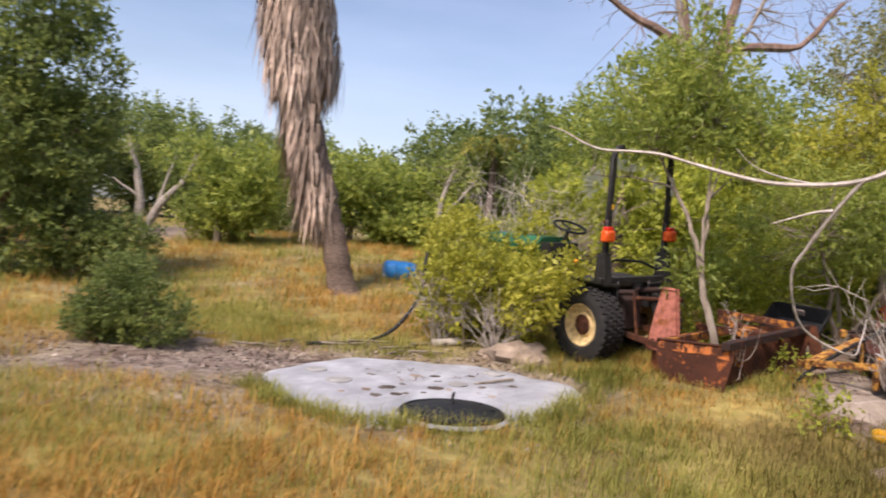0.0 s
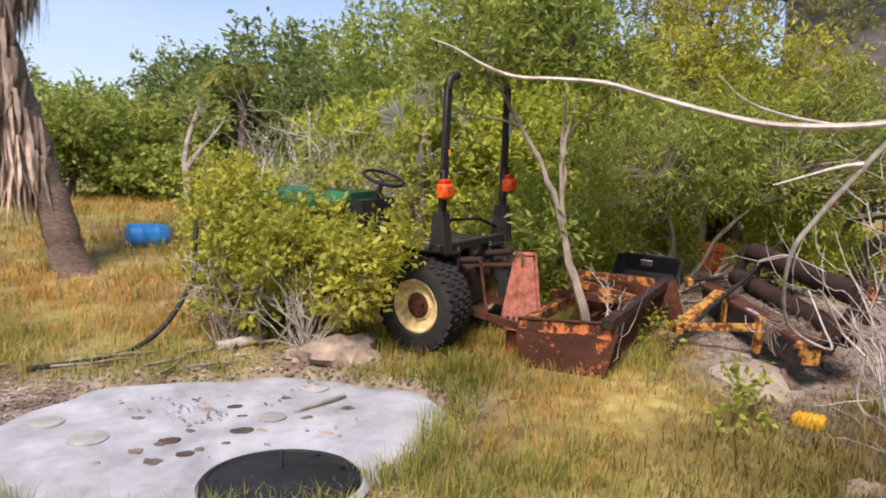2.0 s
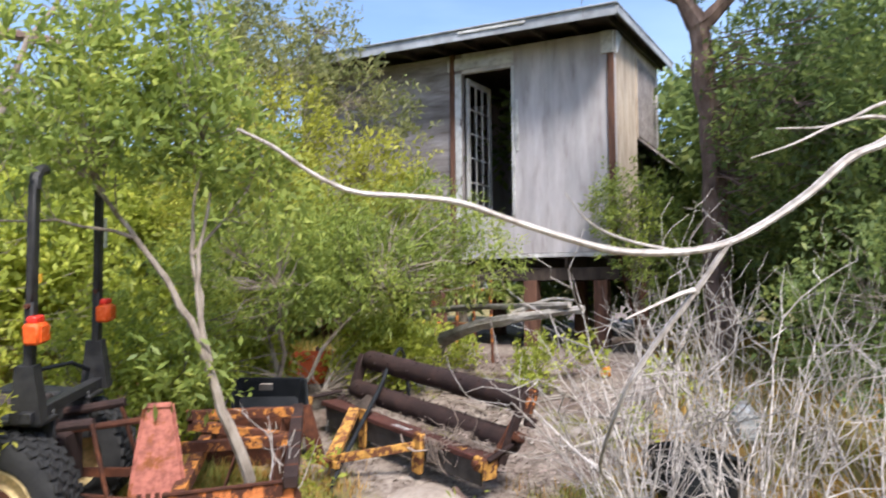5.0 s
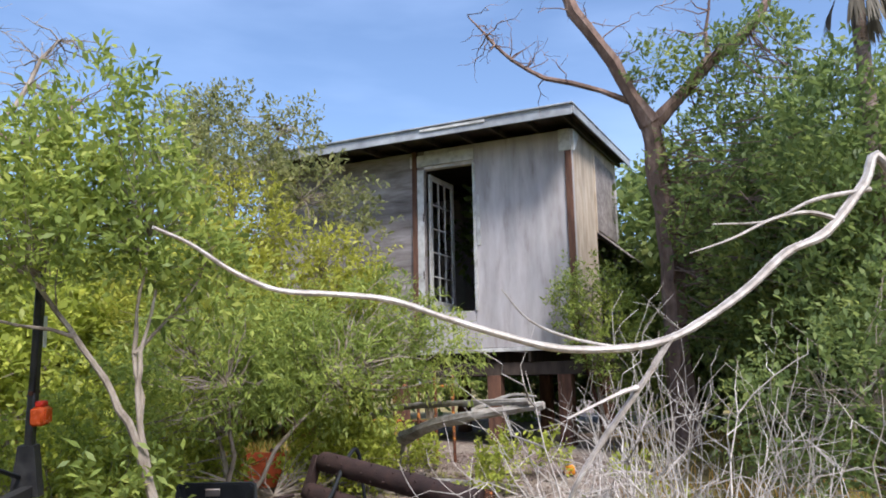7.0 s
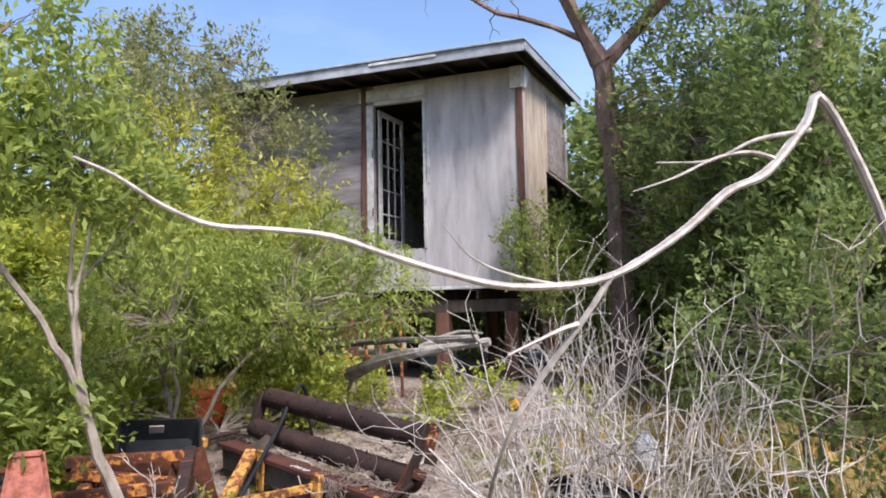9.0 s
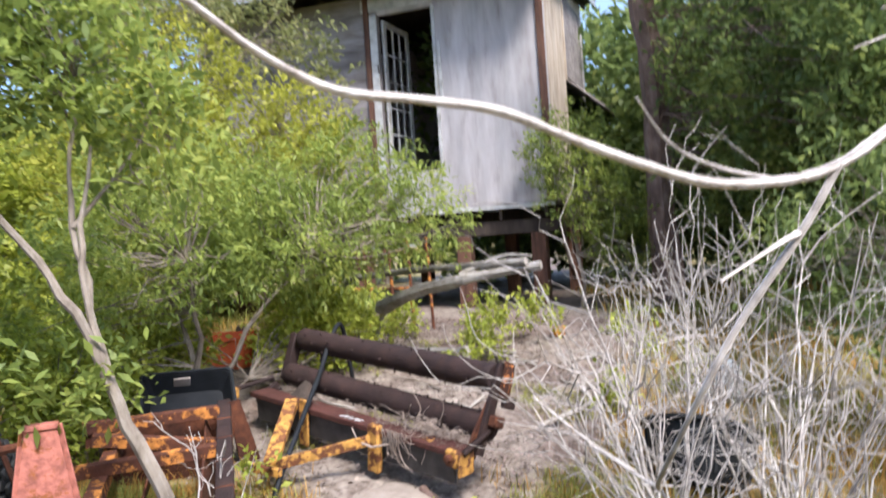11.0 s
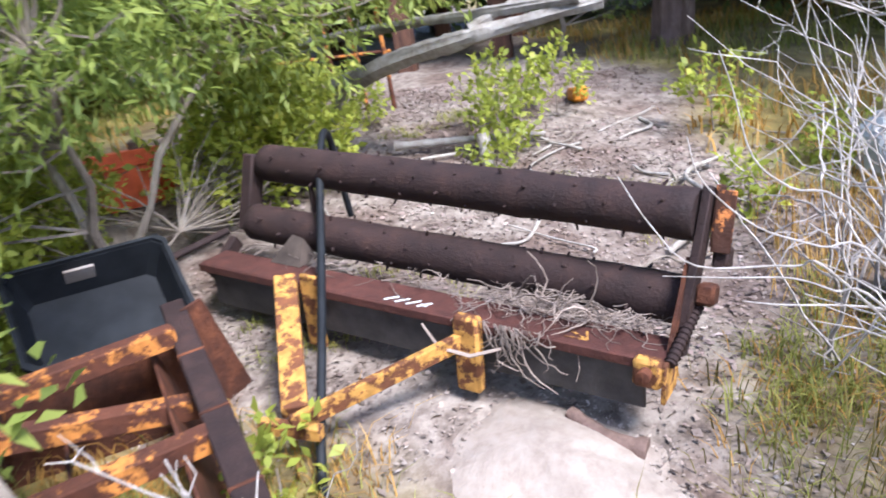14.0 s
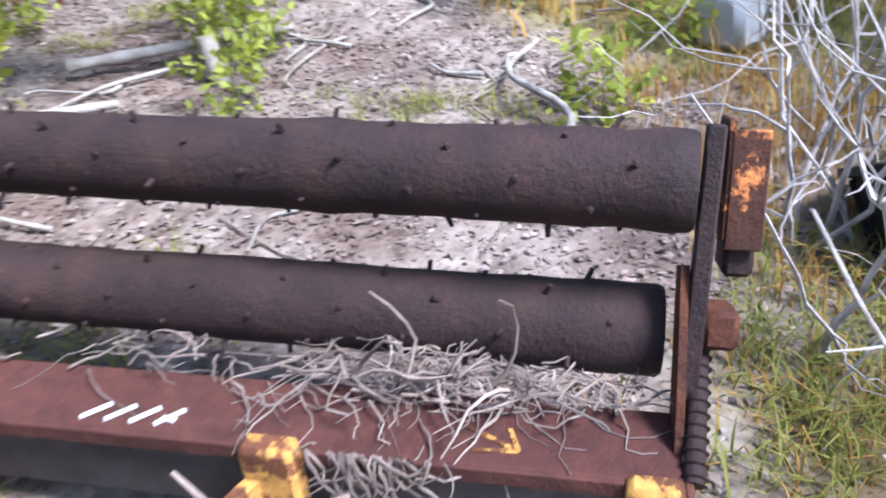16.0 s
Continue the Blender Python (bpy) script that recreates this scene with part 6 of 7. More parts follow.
for k, (x, y, r, n) in enumerate(((6.45, 7.15, 0.22, 70), (5.85, 8.3, 0.2, 60), (3.05, 5.95, 0.13, 26), (5.6, 5.8, 0.14, 25), (7.0, 7.4, 0.2, 40), (7.4, 7.0, 0.22, 45), (6.0, 7.2, 0.13, 22), (6.9, 5.9, 0.2, 40), (5.7, 9.0, 0.2, 50), (6.3, 5.3, 0.15, 25), (3.3, 7.35, 0.1, 14))):
    z = gz(x, y)
    grow("seedling", (x, y, z), [([(x, y, z - 0.02), (x + 0.02, y, z + r * 1.6)], 0.006, 0.003)], [((x, y, z + r * 1.3), (r, r, r * 1.1))], n, 8, 0.06, BARK_GREY, LEAF_BRIGHT, "small bright green seedling in the sand", "shrub", 60 + k, 0, slim=0.55, shell=0.1, group="seedlings")
grow("round_bush", (-3.25, 7.9, gz(-3.25, 7.9)), [([(-3.25, 7.9, gz(-3.25, 7.9) - 0.03), (-3.25 + 0.2 * k, 7.9, 0.5)], 0.015, 0.006) for k in (-1, 0, 1)],
     [((-3.4, 7.9, 0.35), (0.38, 0.4, 0.3)), ((-3.0, 7.85, 0.28), (0.36, 0.36, 0.25)), ((-3.35, 7.95, 0.65), (0.3, 0.3, 0.28)), ((-3.6, 7.8, 0.25), (0.25, 0.25, 0.2))], 1300, 9, 0.05, BARK_GREY, LEAF_DEEP, "small rounded green bush in the grass", "bush", 10, 40, slim=0.5, shell=0.3)
grow("round_bush", (-6.1, 13.0, gz(-6.1, 13)), [([(-6.1, 13.0, 0.1), (-6.1, 13.0, 0.9)], 0.02, 0.01)], [((-6.3, 13, 0.7), (0.7, 0.6, 0.5)), ((-5.7, 13, 0.65), (0.6, 0.6, 0.5))], 800, 9, 0.085, BARK_GREY, LEAF_DEEP, "rounded green bush at the grass's edge", "bush", 11, 30, slim=0.5)
grow("mangrove_tree", (-8.0, 13.2, 0.0), [([(-8.0, 13.2, -0.05), (-8.0, 13.2, 2.0), (-7.6, 13.2, 4.0)], 0.16, 0.06), ([(-8.0, 13.2, 1.2), (-6.6, 13.0, 2.6)], 0.07, 0.02), ([(-8.0, 13.2, 2.0), (-8.6, 13, 4.0)], 0.07, 0.02)],
     [((-7.6, 13.0, 1.0), (1.4, 1.0, 0.9)), ((-6.9, 13.0, 2.3), (0.9, 0.9, 0.8)), ((-7.9, 13.0, 2.6), (1.3, 1.1, 0.9)), ((-7.2, 13.1, 3.5), (1.1, 1.0, 0.7)), ((-8.3, 13.2, 4.4), (1.3, 1.1, 0.9)), ((-7.2, 13.2, 4.6), (0.6, 0.7, 0.6)), ((-9.5, 13, 2.5), (1.3, 1.2, 1.6))],
     3400, 9, 0.125, BARK_BROWN, LEAF_DEEP, "tall dense dark green mangrove tree", seed=12, twigs=60, slim=0.5)
grow("back_shrub", (1.3, 11.6, gz(1.3, 11.6)), [([(1.3, 11.6, 0.3), (1.0 + 0.5 * k, 11.6, 1.4)], 0.02, 0.01) for k in range(-1, 2)],
     [((0.2, 12.2, 1.2), (0.7, 0.6, 0.7)), ((1.2, 11.8, 1.1), (0.8, 0.6, 0.7)), ((2.3, 11.0, 1.4), (0.8, 0.6, 0.8)), ((3.2, 10.6, 1.7), (0.8, 0.7, 0.9)), ((2.9, 11.6, 2.4), (0.8, 0.7, 0.6)), ((1.6, 13.5, 1.5), (0.8, 0.7, 0.7))], 1500, 9, 0.085, BARK_GREY, LEAF_BRIGHT, "thicket of yellow-green shrubs behind the tractor", "shrub", 13, 100)
dead_shrub("bare_shrub", (1.1, 11.3, gz(1.1, 11.3)), 1.1, 1.9, 56, 53, "dry brown bare shrub behind the tractor", 4)
grow("limb_tree", (4.9, 16.2, gz(4.9, 16.2)), [([(4.9, 16.2, 0.5), (4.8, 16.2, 3.0), (4.9, 16.2, 5.2)], 0.25, 0.2), ([(4.9, 16.2, 5.0), (4.3, 16.2, 6.0), (3.4, 16.2, 6.4), (2.2, 16.2, 7.2)], 0.16, 0.05), ([(4.9, 16.2, 5.0), (5.2, 16.2, 6.2), (5.5, 16.2, 7.6)], 0.18, 0.07), ([(5.1, 16.2, 5.9), (6.0, 16.2, 6.1), (6.8, 16.2, 6.2), (7.6, 16.2, 7.2)], 0.13, 0.04), ([(4.5, 16.2, 5.8), (4.2, 16.2, 7.6)], 0.1, 0.04)],
     [((3.0, 15.6, 3.9), (1.1, 0.9, 0.8)), ((4.4, 15.4, 4.3), (1.2, 0.9, 0.8)), ((5.8, 15.2, 4.0), (1.1, 0.9, 0.8)), ((3.6, 15.0, 2.8), (1.6, 1.0, 1.1)), ((5.6, 14.6, 2.8), (1.6, 1.0, 1.1)), ((4.3, 16.2, 5.5), (0.9, 0.6, 0.4)), ((6.9, 16, 5.2), (0.5, 0.5, 0.3))],
     2600, 9, 0.13, BARK_BROWN, LEAF_GREEN, "tall tree with bare reddish-brown upper limbs", seed=14, twigs=160, bare_ends=[((2.6, 16.2, 7.2), (1.0, 0.6, 0.6), 24), ((4.6, 16.2, 7.4), (1.0, 0.6, 0.6), 24), ((7.0, 16.2, 7.0), (1.0, 0.6, 0.6), 24)])


# bare crowned trees behind the shrubs
grow("bare_tree", (3.9, 13.0, gz(3.9, 13.0)), [([(3.9, 13.0, gz(3.9, 13.0) - 0.05), (3.9, 13.0, 3.2), (3.7, 13.0, 4.6), (3.3, 13.2, 6.2)], 0.1, 0.04), ([(3.9, 13.0, 3.8), (4.5, 12.8, 5.4), (4.9, 12.6, 6.4)], 0.05, 0.02), ([(3.8, 13.0, 4.4), (4.1, 13.2, 6.4)], 0.04, 0.02)],
     [((3.9, 13.0, 4.0), (0.8, 0.8, 0.5))], 60, 6, 0.09, BARK_GREY, LEAF_OLIVE, "tall tree with a bare twiggy crown behind the shrubs", seed=15, twigs=30, bare_ends=[((4.8, 12.8, 5.8), (0.8, 0.8, 0.7), 36), ((3.4, 13.2, 5.8), (0.7, 0.7, 0.8), 36), ((4.2, 13.0, 6.4), (0.8, 0.8, 0.6), 30)])


# ---- palms ----
def build_palm():
    rng = np.random.default_rng(17)
    axis = spline([(-1.68, 12.35, 0.3), (-2.0, 12.32, 1.49), (-2.42, 12.27, 2.81), (-2.66, 12.22, 3.94), (-2.82, 12.2, 4.9), (-2.95, 12.2, 6.4)], 10)
    b = axis[0]
    root = thing("skirted_palm", Matrix.Translation(b), "tall leaning palm wrapped in a grey-brown skirt of dead fronds", "palm tree")
    rr = [0.25 - 0.06 * min(1, i / 12) + 0.015 * rng.normal() for i in range(len(axis))]
    rr[0] = 0.3
    part("trunk", Geo().tube([p - b for p in axis], rr, 16), PALM_BARK, root)
    V, F = [], []
    n = 9500
    zs = 3.8 + 2.6 * rng.random(n)
    low = rng.random(n) < 0.13
    ax = np.array([p[:] for p in axis])
    for k in range(n):
        z = zs[k]
        a = rng.random() * 2 * math.pi
        if low[k]:
            z = 1.75 + 1.75 * rng.random()
            a = math.pi * (1.05 + 0.5 * rng.normal() * 0.5)
        c = np.array([np.interp(z, ax[:, 2], ax[:, 0]), np.interp(z, ax[:, 2], ax[:, 1]), z])
        out = np.array((math.cos(a), math.sin(a), 0))
        swell = (0.52 if not low[k] else 0.42) * (1 + 0.2 * math.sin(3 * a + z * 2)) * (0.75 + 0.3 * min(1, (z - 1.5) / 2))
        p = c + out * swell * (0.45 + 0.55 * rng.random())
        ln = 0.35 + 0.6 * rng.random()
        q = p + np.array((0.09 * rng.normal(), 0.09 * rng.normal(), -ln)) - out * 0.1 * rng.random()
        if q[2] < 0.7:
            q[2] = 0.7
        s = np.array((-out[1], out[0], 0)) * (0.008 + 0.014 * rng.random())
        i = len(V)
        V += [p - s, p + s, (p + q) / 2 + s * 1.4 + out * 0.03, q, (p + q) / 2 - s * 1.4 + out * 0.03]
        F.append((i, i + 1, i + 2, i + 4))
        F.append((i + 4, i + 2, i + 3, i + 3))
    V = np.array(V) - np.array(b[:])
    tri = []
    for f in F:
        tri.append((f[0], f[1], f[2]))
        if f[2] != f[3]:
            tri.append((f[0], f[2], f[3]))
    soup("frond_skirt", V, [t for t in tri if len(set(t)) == 3], THATCH, root, "hanging skirt of dead grey-brown fronds")
    crown_of_fronds(root, axis[-1] - b, 16, 1.5, 18, FROND)


def crown_of_fronds(root, at, count, length, seed, material, hang=0.5):
    """Feathered fronds, one mesh each."""
    rng = np.random.default_rng(seed)
    at = np.array(at[:])
    for k in range(count):
        a, lift = 2 * math.pi * k / count + 0.3 * rng.normal(), 0.9 * rng.random() - 0.1
        out = np.array((math.cos(a), math.sin(a), 0))
        side = np.array((-out[1], out[0], 0))
        t = np.linspace(0, 1, 26)
        mid = at + np.outer(t, out) * length * 0.85 + np.outer(lift * t - (hang + 0.5 * lift) * t ** 2 * 1.3, (0, 0, 1)) * length
        base = np.repeat(mid[2:], 2, 0)
        sg = np.tile((1.0, -1.0), 24)
        way = unit(sg[:, None] * side + 0.6 * out + np.array((0, 0, -0.5)) + rng.normal(size=(48, 3)) * 0.12)
        ln = length * 0.34 * np.repeat(np.sin(np.linspace(0.5, 2.9, 24)), 2)
        v, f = leaf_array(base, way, np.tile((0, 0, 1.0), (48, 1)), ln, ln * 0.09)
        soup("frond", v, f, material, root)


build_palm()
x, y = 1.04, 25.82
ob = thing("small_palm", pose(x, y, gz(x, y)), "small yellow-green palm before the far trees", "palm tree")
part("trunk", Geo().tube([(0, 0, -0.1), (0.05, 0, 2.33), (0, 0, 3.9)], [0.16, 0.12, 0.1], 10), PALM_BARK, ob)
crown_of_fronds(ob, Vector((0, 0, 3.9)), 15, 1.6, 19, FROND_YELLOW, 0.45)


def fan_palm(x, y, z, label, seed, n, pale, dead):
    """Fan leaves: a ring of narrow blades each; the old ones hang."""
    rng = np.random.default_rng(seed)
    g0 = gz(x, y)
    root = thing("fan_palm", pose(x, y, g0), label, "palm tree")
    part("trunk", Geo().tube([(0, 0, -0.1), (0.03, 0, (z - g0) * 0.6), (0, 0, z - g0)], [0.09, 0.08, 0.07], 10), PALM_BARK, root)
    for k in range(n):
        hang = k >= n - dead
        a = 2 * math.pi * k / n + rng.normal() * 0.3
        out = np.array((math.cos(a), math.sin(a), -0.9 if hang else 0.35))
        c = np.array((0, 0, z - g0)) + unit(out) * (0.25 if hang else 0.45)
        side = unit(np.cross(out, (0, 0, 1)))
        ang = np.linspace(-0.18 if hang else -1.3, 0.18 if hang else 1.3, 26)
        fw = unit(out + np.array((0, 0, -1.6))) if hang else unit(out)
        if not hang and pale is FROND_GREY:
            th = 0.3 + 2.6 * k / max(1, n - dead - 1)
            fw = unit(np.array((0.95 * math.cos(th), -0.3 * math.cos(th) - 0.25, math.sin(th))))
            side = unit(np.cross(fw, (0.3, 0.95, 0.1)))
            c = np.array((0, 0, z - g0)) + fw * 0.3
        way = unit(np.outer(np.cos(ang), fw) + np.outer(np.sin(ang), side) + rng.normal(size=(26, 3)) * 0.05)
        ln = np.full(26, 0.36 if pale is FROND_GREY else 0.5) * (0.85 + 0.2 * rng.random(26))
        v, f = leaf_array(np.tile(c, (26, 1)), way, np.tile(unit(np.cross(side, fw)), (26, 1)), ln, np.full(26, 0.03))
        soup("fan_leaf", v, f, FROND_DRY if hang else pale, root)
        part("leaf_stalk", Geo().tube([(0, 0, z - g0 - 0.1), c], [0.014, 0.008], 5), THATCH, root)


fan_palm(2.35, 11.05, 2.35, "small fan palm with pale spread leaves and hanging dead ones", 21, 5, FROND_GREY, 2)
fan_palm(7.7, 3.55, 5.85, "fan palm with a hanging skirt of dead leaves", 22, 16, FROND, 9)


# ---- far trees ----
def far_tree(name, clumps, h, leaves, label, seed, count, bark=BARK_GREY, leaf=0.2):
    return grow(name, (0, 0, 0), [([(0, 0, -0.3), (0.1, 0, h * 0.4), (0, 0.1, h * 0.75)], 0.14, 0.05), ([(0.05, 0, h * 0.35), (0.8, 0.3, h * 0.7)], 0.07, 0.03), ([(0.05, 0, h * 0.35), (-0.8, -0.3, h * 0.7)], 0.07, 0.03)], clumps, count, 8, leaf, bark, leaves, label, seed=seed, twigs=20, slim=0.55, group="far trees")


rng = np.random.default_rng(40)


def puffs(w, h, n):
    return [((w * (rng.random() - 0.5) * 1.5, w * (rng.random() - 0.5), h * (0.2 + 0.75 * rng.random())), (w * 0.33, w * 0.3, h * 0.2)) for _ in range(n)]


protos = [far_tree("far_tree", puffs(3.0, 3.2, 11), 3.2, LEAF_GREEN, "rounded green tree at the clearing's far edge", 41, 1100),
          far_tree("far_tree", puffs(3.4, 4.6, 13), 4.6, LEAF_DEEP, "tall dark green tree at the clearing's far edge", 42, 1300),
          far_tree("far_tree", puffs(2.8, 3.4, 10), 3.4, LEAF_BRIGHT, "yellow-green tree at the clearing's far edge", 43, 1000)]
spots = [(-6.3, 20.5, 0, 0.8), (-3.2, 23, 0, 0.8), (-1.2, 24, 0, 0.8), (-4.6, 26, 1, 0.62), (-9.8, 30, 1, 0.7), (-13.5, 22, 1, 0.9), (-12.5, 17, 0, 1), (3.4, 23, 1, 0.85), (-0.4, 29, 1, 0.8), (3.8, 21, 2, 0.75), (5.2, 21, 1, 0.8), (7.4, 18, 2, 0.9), (8.6, 15, 2, 0.9), (7.6, 22, 1, 0.9), (10.4, 19, 1, 0.9), (3.0, 14.4, 2, 0.6), (6.8, 13.6, 2, 0.75), (9.0, 13.4, 0, 0.8), (12, 15.5, 1, 0.8), (16.5, 10.5, 0, 0.9), (17, 5.5, 1, 0.9), (12.8, 4.2, 1, 0.85), (10.0, 2.2, 1, 0.9), (8.4, 0.4, 0, 1), (12.5, 0.5, 1, 1), (9, -3, 1, 1), (6, -5, 0, 1), (2, -8, 1, 1), (-3, -8, 0, 1), (-8, -5, 1, 1), (-11, 1, 0, 1), (-12, 7, 1, 1), (-12.5, 12, 1, 1), (-16, 27, 1, 0.9), (-7, 33, 1, 0.9), (1, 35, 1, 1), (7, 30, 1, 1), (14, 22, 1, 1), (18, 15, 1, 1), (5.4, 12.6, 2, 0.7), (-2.2, 28, 1, 0.7), (-7.6, 26.5, 0, 0.7), (4.0, 11.6, 2, 0.6), (16.0, 5.0, 1, 1.1), (14.6, 4.4, 1, 1.0), (15.6, 9.0, 1, 1.1), (-13, 34, 1, 1.0), (-15.5, 36, 1, 1.1), (-10.5, 37, 1, 1.0), (-18.5, 33, 1, 1.1), (-21, 29, 1, 1.1), (1.8, 28.2, 1, 1.05), (3.6, 27.5, 1, 1.15), (-0.4, 30, 1, 0.98), (16.6, 6.0, 1, 1.15), (18.0, 8.2, 1, 1.2)]
used = set()
for k, (x, y, p, size) in enumerate(spots):
    m = pose(x, y, gz(x, y) - 0.05, 0, 0, rng.random() * 360) @ Matrix.Scale(size, 4)
    if p in used:
        copy_thing(protos[p], m)
        continue
    used.add(p)
    later = later + [(p, m)] if k else [(p, m)]
for p, m in later:
    protos[p].matrix_world = m

# bleached dead tree in the gap
grow("dead_tree", (-10.0, 24.5, gz(-10, 24.5)), [([(-10.3, 24.5, 0), (-10.2, 24.5, 1.6), (-10.4, 24.5, 2.6), (-10.8, 24.5, 3.6)], 0.18, 0.05), ([(-10.1, 24.5, 0.2), (-9.6, 24.5, 1.4), (-8.9, 24.5, 2.2), (-8.5, 24.5, 3.2)], 0.15, 0.04), ([(-9.6, 24.5, 1.4), (-9.2, 24.5, 3.0)], 0.07, 0.02), ([(-10.2, 24.5, 1.6), (-11.2, 24.5, 2.2)], 0.06, 0.02)],
     [((-8.6, 24.5, 3.3), (0.6, 0.5, 0.3)), ((-10.7, 24.5, 3.2), (0.5, 0.4, 0.3))], 70, 8, 0.14, DRIFTWOOD, LEAF_GREEN, "bleached dead tree with a few leaves", seed=70, twigs=40)
grow("dead_tree", (-0.3, 21.6, gz(-0.3, 21.6)), [([(-0.3, 21.6, 0.2), (-0.5, 21.6, 2.0), (-0.2, 21.6, 3.3)], 0.12, 0.04), ([(-0.45, 21.6, 1.8), (0.4, 21.6, 3.0)], 0.07, 0.02)], [((-0.2, 21.6, 3.2), (0.7, 0.5, 0.4))], 30, 6, 0.12, DRIFTWOOD, LEAF_OLIVE, "grey dead tree among the far trees", seed=71, twigs=60)


# ---- grass and litter ----
def blades(name, label, n, where, height, width, material, seed, bend=0.5, per=9, spread=0.05):
    """Tufts of bent blades, three triangles each."""
    rng = np.random.default_rng(seed)
    x, y = where(rng, n)
    k = len(x)
    x = np.repeat(x, per) + rng.normal(size=k * per) * spread
    y = np.repeat(y, per) + rng.normal(size=k * per) * spread
    z = ground_z(x, y) - 0.01
    tuft = np.repeat(0.65 + 0.7 * rng.random(k), per)
    h = height * tuft * (0.5 + 0.7 * rng.random(k * per))
    h = h * (1 - 0.5 * np.exp(-(((x - 2.7) / 0.9) ** 2 + ((y - 6.0) / 1.1) ** 2)))      # trodden before the machines
    a = rng.random(k * per) * 2 * math.pi
    d = np.stack([np.cos(a), np.sin(a), np.zeros(k * per)], 1)
    s = np.stack([-np.sin(a), np.cos(a), np.zeros(k * per)], 1) * (width * (0.6 + 0.6 * rng.random(k * per)))[:, None]
    b = np.stack([x, y, z], 1)
    lean = bend * (0.3 + rng.random(k * per))
    mid = b + d * (h * lean * 0.3)[:, None] + np.outer(h * 0.6, (0, 0, 1))
    tip = b + d * (h * lean)[:, None] + np.outer(h * (1 - 0.25 * lean), (0, 0, 1))
    v = np.stack([b - s, b + s, mid + s * 0.7, mid - s * 0.7, tip], 1).reshape(-1, 3)
    i = np.arange(k * per)[:, None] * 5
    f = np.concatenate([i + np.array((0, 1, 2)), i + np.array((0, 2, 3)), i + np.array((3, 2, 4))], 1).reshape(-1, 3)
    tagged(soup(name, v, f, material), label, "grass", kind="stuff")


def field(x0, x1, y0, y1, keep):
    def where(rng, n):
        x, y = x0 + (x1 - x0) * rng.random(n), y0 + (y1 - y0) * rng.random(n)
        ok = (slab_r(x, y) > 1.04) & (rng.random(n) < keep(x, y)) & (np.hypot(x - 0.15, y - 6.08) > 0.5)
        return x[ok], y[ok]
    return where


def green_share(x, y):
    return np.clip(0.47 + 0.85 * lumps(x, y, 1.4, 7.0), 0.08, 0.92)


def lush(x, y):
    trodden = 0.45 * np.exp(-(((x - 2.7) / 0.8) ** 2 + ((y - 6.0) / 1.0) ** 2))
    return np.clip(1.0 - 1.25 * bare(x, y), 0.0, 1) * np.clip(0.7 + 0.6 * lumps(x, y, 3.1, 3.0) - trodden, 0.08, 1)


def near(x, y):
    """1 in the middle of the clearing, fading unevenly outwards."""
    w = 0.8 * lumps(x, y, 1.1, 2.0)
    return smooth01(x + w, -6.0, -3.2) * smooth01(-x + w, -5.4, -3.6) * smooth01(y + w, 0.3, 1.8) * smooth01(-y + w, -13.5, -8.0)


def tall_patch(x, y):
    return np.exp(-(((x - 2.9) / 0.8) ** 2 + ((y - 4.6) / 1.3) ** 2))


def rim_tufts(rng, n):
    a = rng.uniform(3.4, 6.2, n)
    r = 0.93 + 0.2 * rng.random(n)
    x, y = SLAB[0] + SLAB[2] * r * np.cos(a), SLAB[1] + SLAB[3] * r * np.sin(a)
    ok = (np.hypot(x - 0.15, y - 6.08) > 0.44) & (lumps(x, y, 6.0, 1.0) > -0.25)
    return x[ok], y[ok]


blades("grass", "low yellow-green grass of the clearing", 42000, field(-6.6, 6, 0, 14, lambda x, y: near(x, y) * lush(x, y) * (1 - green_share(x, y))), 0.13, 0.0032, GRASS_STRAW, 80, bend=1.1)
blades("grass", "low green grass of the clearing", 62000, field(-6.6, 6, 0, 14, lambda x, y: near(x, y) * lush(x, y) * green_share(x, y)), 0.145, 0.0032, GRASS_GREEN, 81, bend=1.0)
blades("grass", "straw-coloured grass round the clearing", 20000, field(-14, 13, -4, 27, lambda x, y: lush(x, y) * (1 - green_share(x, y)) * (1 - 0.95 * near(x, y))), 0.19, 0.008, GRASS_STRAW, 82, bend=0.9, per=8, spread=0.13)
blades("grass", "green grass round the clearing", 26000, field(-14, 13, -4, 27, lambda x, y: lush(x, y) * green_share(x, y) * (1 - 0.95 * near(x, y))), 0.19, 0.008, GRASS_GREEN, 83, bend=0.9, per=8, spread=0.13)
blades("grass", "taller grass at the foot of the machines", 2600, field(0.6, 3.2, 6.7, 8.4, lambda x, y: 0.12 + 0.5 * (lumps(x, y, 4.0, 9.0) > 0.1)), 0.15, 0.0035, GRASS_GREEN, 84, bend=0.8)
blades("grass", "dry grass under the bare shrubs", 600, field(3.0, 6.2, 3.4, 5.7, lambda x, y: 0.1 + 0.5 * (lumps(x, y, 3.0, 5.0) > 0.0)), 0.24, 0.0035, GRASS_STRAW, 85)
blades("grass", "rank dry grass beside the bare shrubs", 2400, field(1.9, 4.2, 2.4, 6.2, tall_patch), 0.2, 0.0035, GRASS_OLIVE, 86, bend=0.9, spread=0.08)
blades("grass", "grass tufts leaning over the slab's edge", 550, rim_tufts, 0.15, 0.003, GRASS_GREEN, 87, bend=0.8)
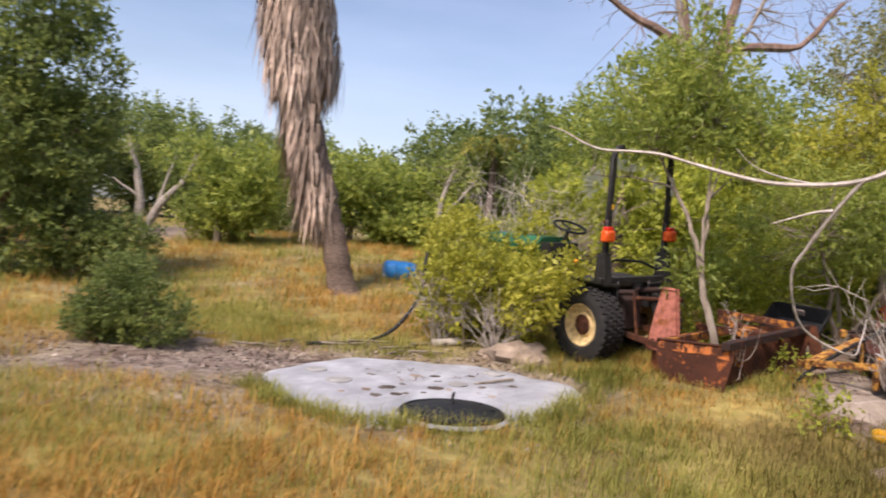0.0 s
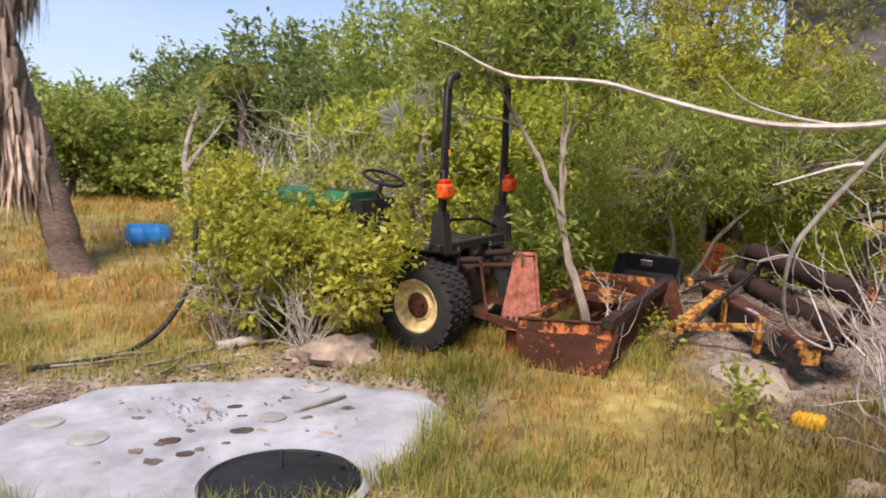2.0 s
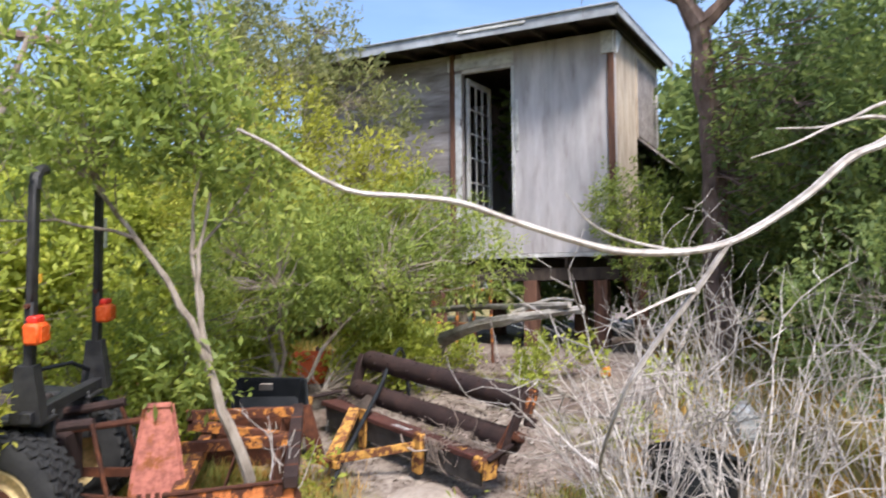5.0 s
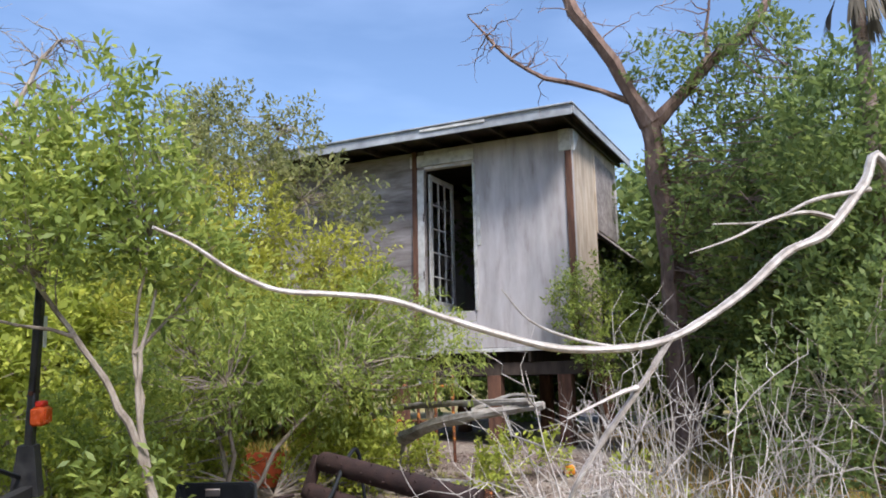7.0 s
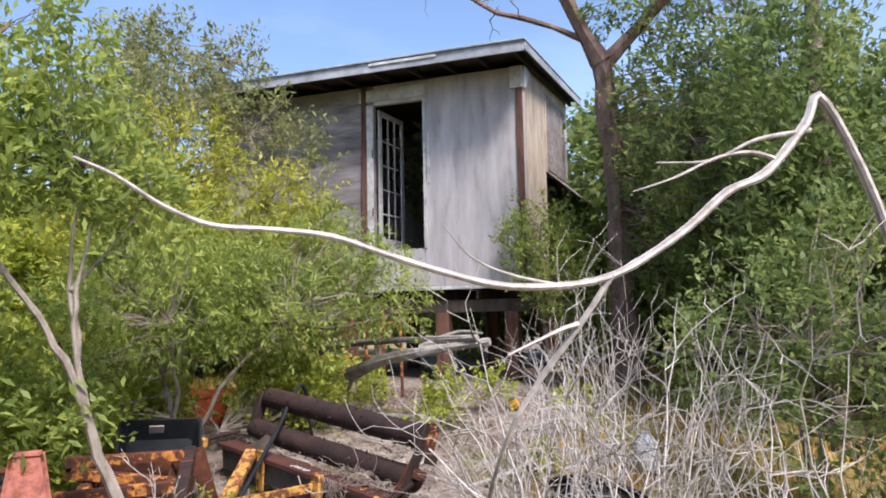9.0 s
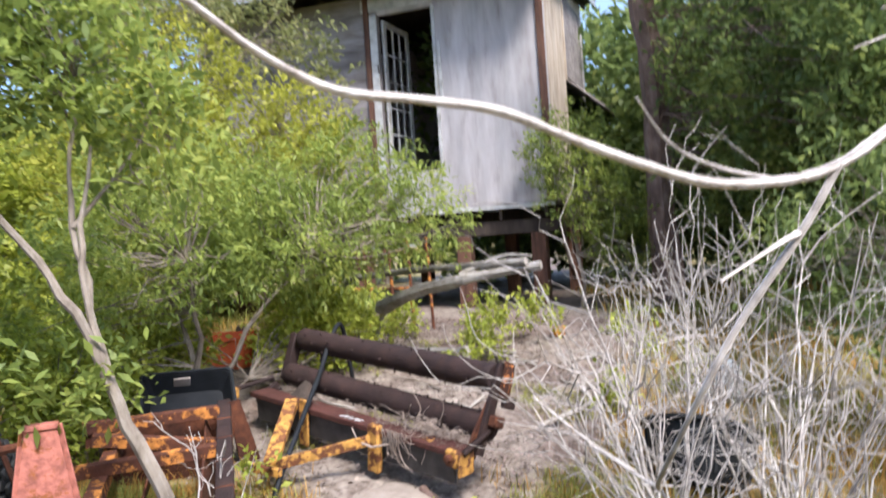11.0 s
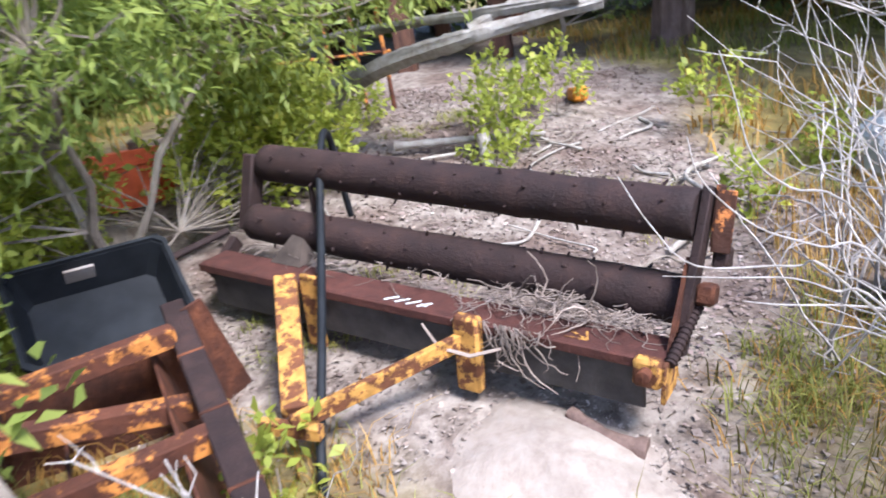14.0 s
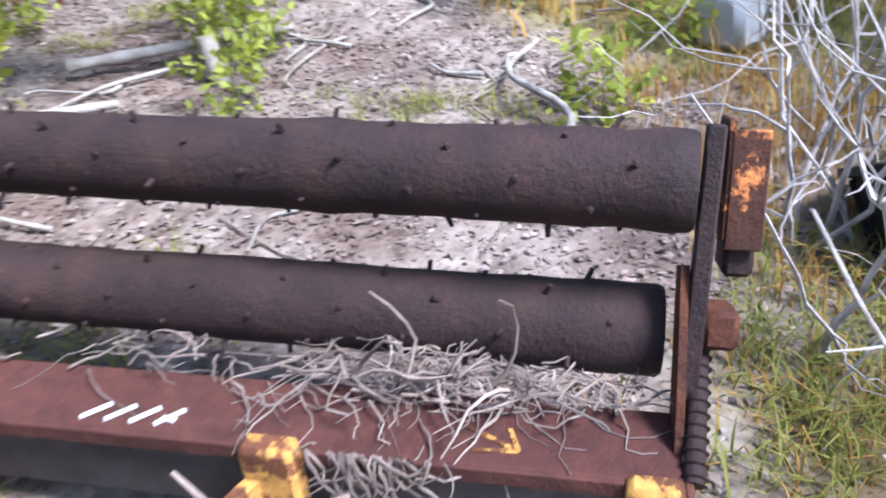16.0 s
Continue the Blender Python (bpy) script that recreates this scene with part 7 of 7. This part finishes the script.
blades("grass", "green grass tufts in the sand by the roller", 1700, field(3.2, 7.6, 4.6, 8.6, lambda x, y: 0.9 * (lumps(x, y, 3.7, 11.0) > 0.42)), 0.08, 0.0028, GRASS_GREEN, 88, bend=1.5, per=14, spread=0.03)

def green_patch(x, y):
    return np.clip(1.5 * np.exp(-(((x - 4.15 - 0.6 * (y - 5.45)) / 0.75) ** 2 + ((y - 5.45) / 0.4) ** 2)), 0, 1) * (lumps(x, y, 6.0, 8.0) > 0.05)


blades("grass", "yellow-green grass tufts beside the roller's end", 620, field(3.2, 5.6, 4.7, 6.3, green_patch), 0.13, 0.004, GRASS_GREEN, 97, bend=1.2, per=10, spread=0.045)
blades("grass", "straw grass tufts beside the roller's end", 420, field(3.2, 5.6, 4.7, 6.3, green_patch), 0.11, 0.0035, GRASS_STRAW, 98, bend=1.3, per=9, spread=0.05)


def litter(name, label, n, area, size, material, seed, category="leaf litter"):
    rng = np.random.default_rng(seed)
    x0, x1, y0, y1 = area
    x, y = x0 + (x1 - x0) * rng.random(n), y0 + (y1 - y0) * rng.random(n)
    ok = (np.hypot((x - 3.66) / 0.3, (y - 6.56) / 0.42) > 0.4) & (rng.random(n) < bare(x, y) * np.clip(0.6 + 0.7 * lumps(x, y, 2.3, 6.0), 0.15, 1)) & (slab_r(x, y) > 1.0)
    x, y = x[ok], y[ok]
    k = len(x)
    base = np.stack([x, y, ground_z(x, y) + 0.004 + 0.01 * rng.random(k)], 1)
    way = unit(np.concatenate([rng.normal(size=(k, 2)), 0.18 * rng.normal(size=(k, 1))], 1))
    normal = unit(np.array((0, 0, 1.0)) + 0.35 * rng.normal(size=(k, 3)))
    ln = size * (0.5 + rng.random(k))
    v, f = leaf_array(base, way, normal, ln, ln * (0.2 + 0.55 * rng.random(k)))
    tagged(soup(name, v, f, material), label, category, kind="stuff")


litter("leaf_litter", "dead leaves and bark bits on bare sand", 46000, (2.6, 9, 3.5, 10), 0.021, LITTER, 90)
litter("leaf_litter", "dead leaves on the bare ground by the slab", 26000, (-5, 1.8, 5.2, 9.2), 0.04, LITTER, 91)
litter("leaf_litter", "brown rotting leaves on the sand behind the roller", 46000, (4.2, 9, 4, 10), 0.028, LITTER_BROWN, 93)
litter("leaf_litter", "brown leaf bits on the sand by the machines", 6000, (2.4, 5.2, 4.5, 8.4), 0.015, LITTER_BROWN, 94)
litter("leaf_litter", "brown leaf crumbs on the bare ground by the slab", 15000, (-5, 1.8, 5.2, 9.2), 0.03, LITTER_BROWN, 95)
litter("dry_stalks", "short dry stalks strewn over the sand", 7000, (2.6, 8, 4, 9.5), 0.035, ROOTS, 92, "dry stalks")


def slab_litter(n, seed):
    """Crumbs and dead leaves blown together on the slab's far half."""
    rng = np.random.default_rng(seed)
    x, y = 0.1 + 0.42 * rng.normal(size=n), 7.2 + 0.3 * rng.normal(size=n)
    ok = (slab_r(x, y) < 0.97) & (lumps(x, y, 7.0, 4.0) > 0.22)
    x, y = x[ok], y[ok]
    z = 0.105 + 0.05 * (x - SLAB[0]) + 0.055 * (y - SLAB[1]) + 0.014
    way = unit(np.concatenate([rng.normal(size=(len(x), 2)), 0.1 * rng.normal(size=(len(x), 1))], 1))
    normal = unit(np.array((0, 0, 1.0)) + 0.2 * rng.normal(size=(len(x), 3)))
    ln = 0.034 * (0.3 + rng.random(len(x)))
    v, f = leaf_array(np.stack([x, y, z], 1), way, normal, ln, ln * (0.3 + 0.5 * rng.random(len(x))))
    tagged(soup("leaf_litter", v, f, LITTER_BROWN), "brown leaf crumbs lying on the concrete slab", "leaf litter", kind="stuff")


slab_litter(420, 96)


# ---- the plan's units into metres ----
for ob in [o for o in scene.objects if o.parent is None and o is not cam and o is not sun]:
    ob.matrix_world = Matrix.Scale(UNIT, 4) @ ob.matrix_basis
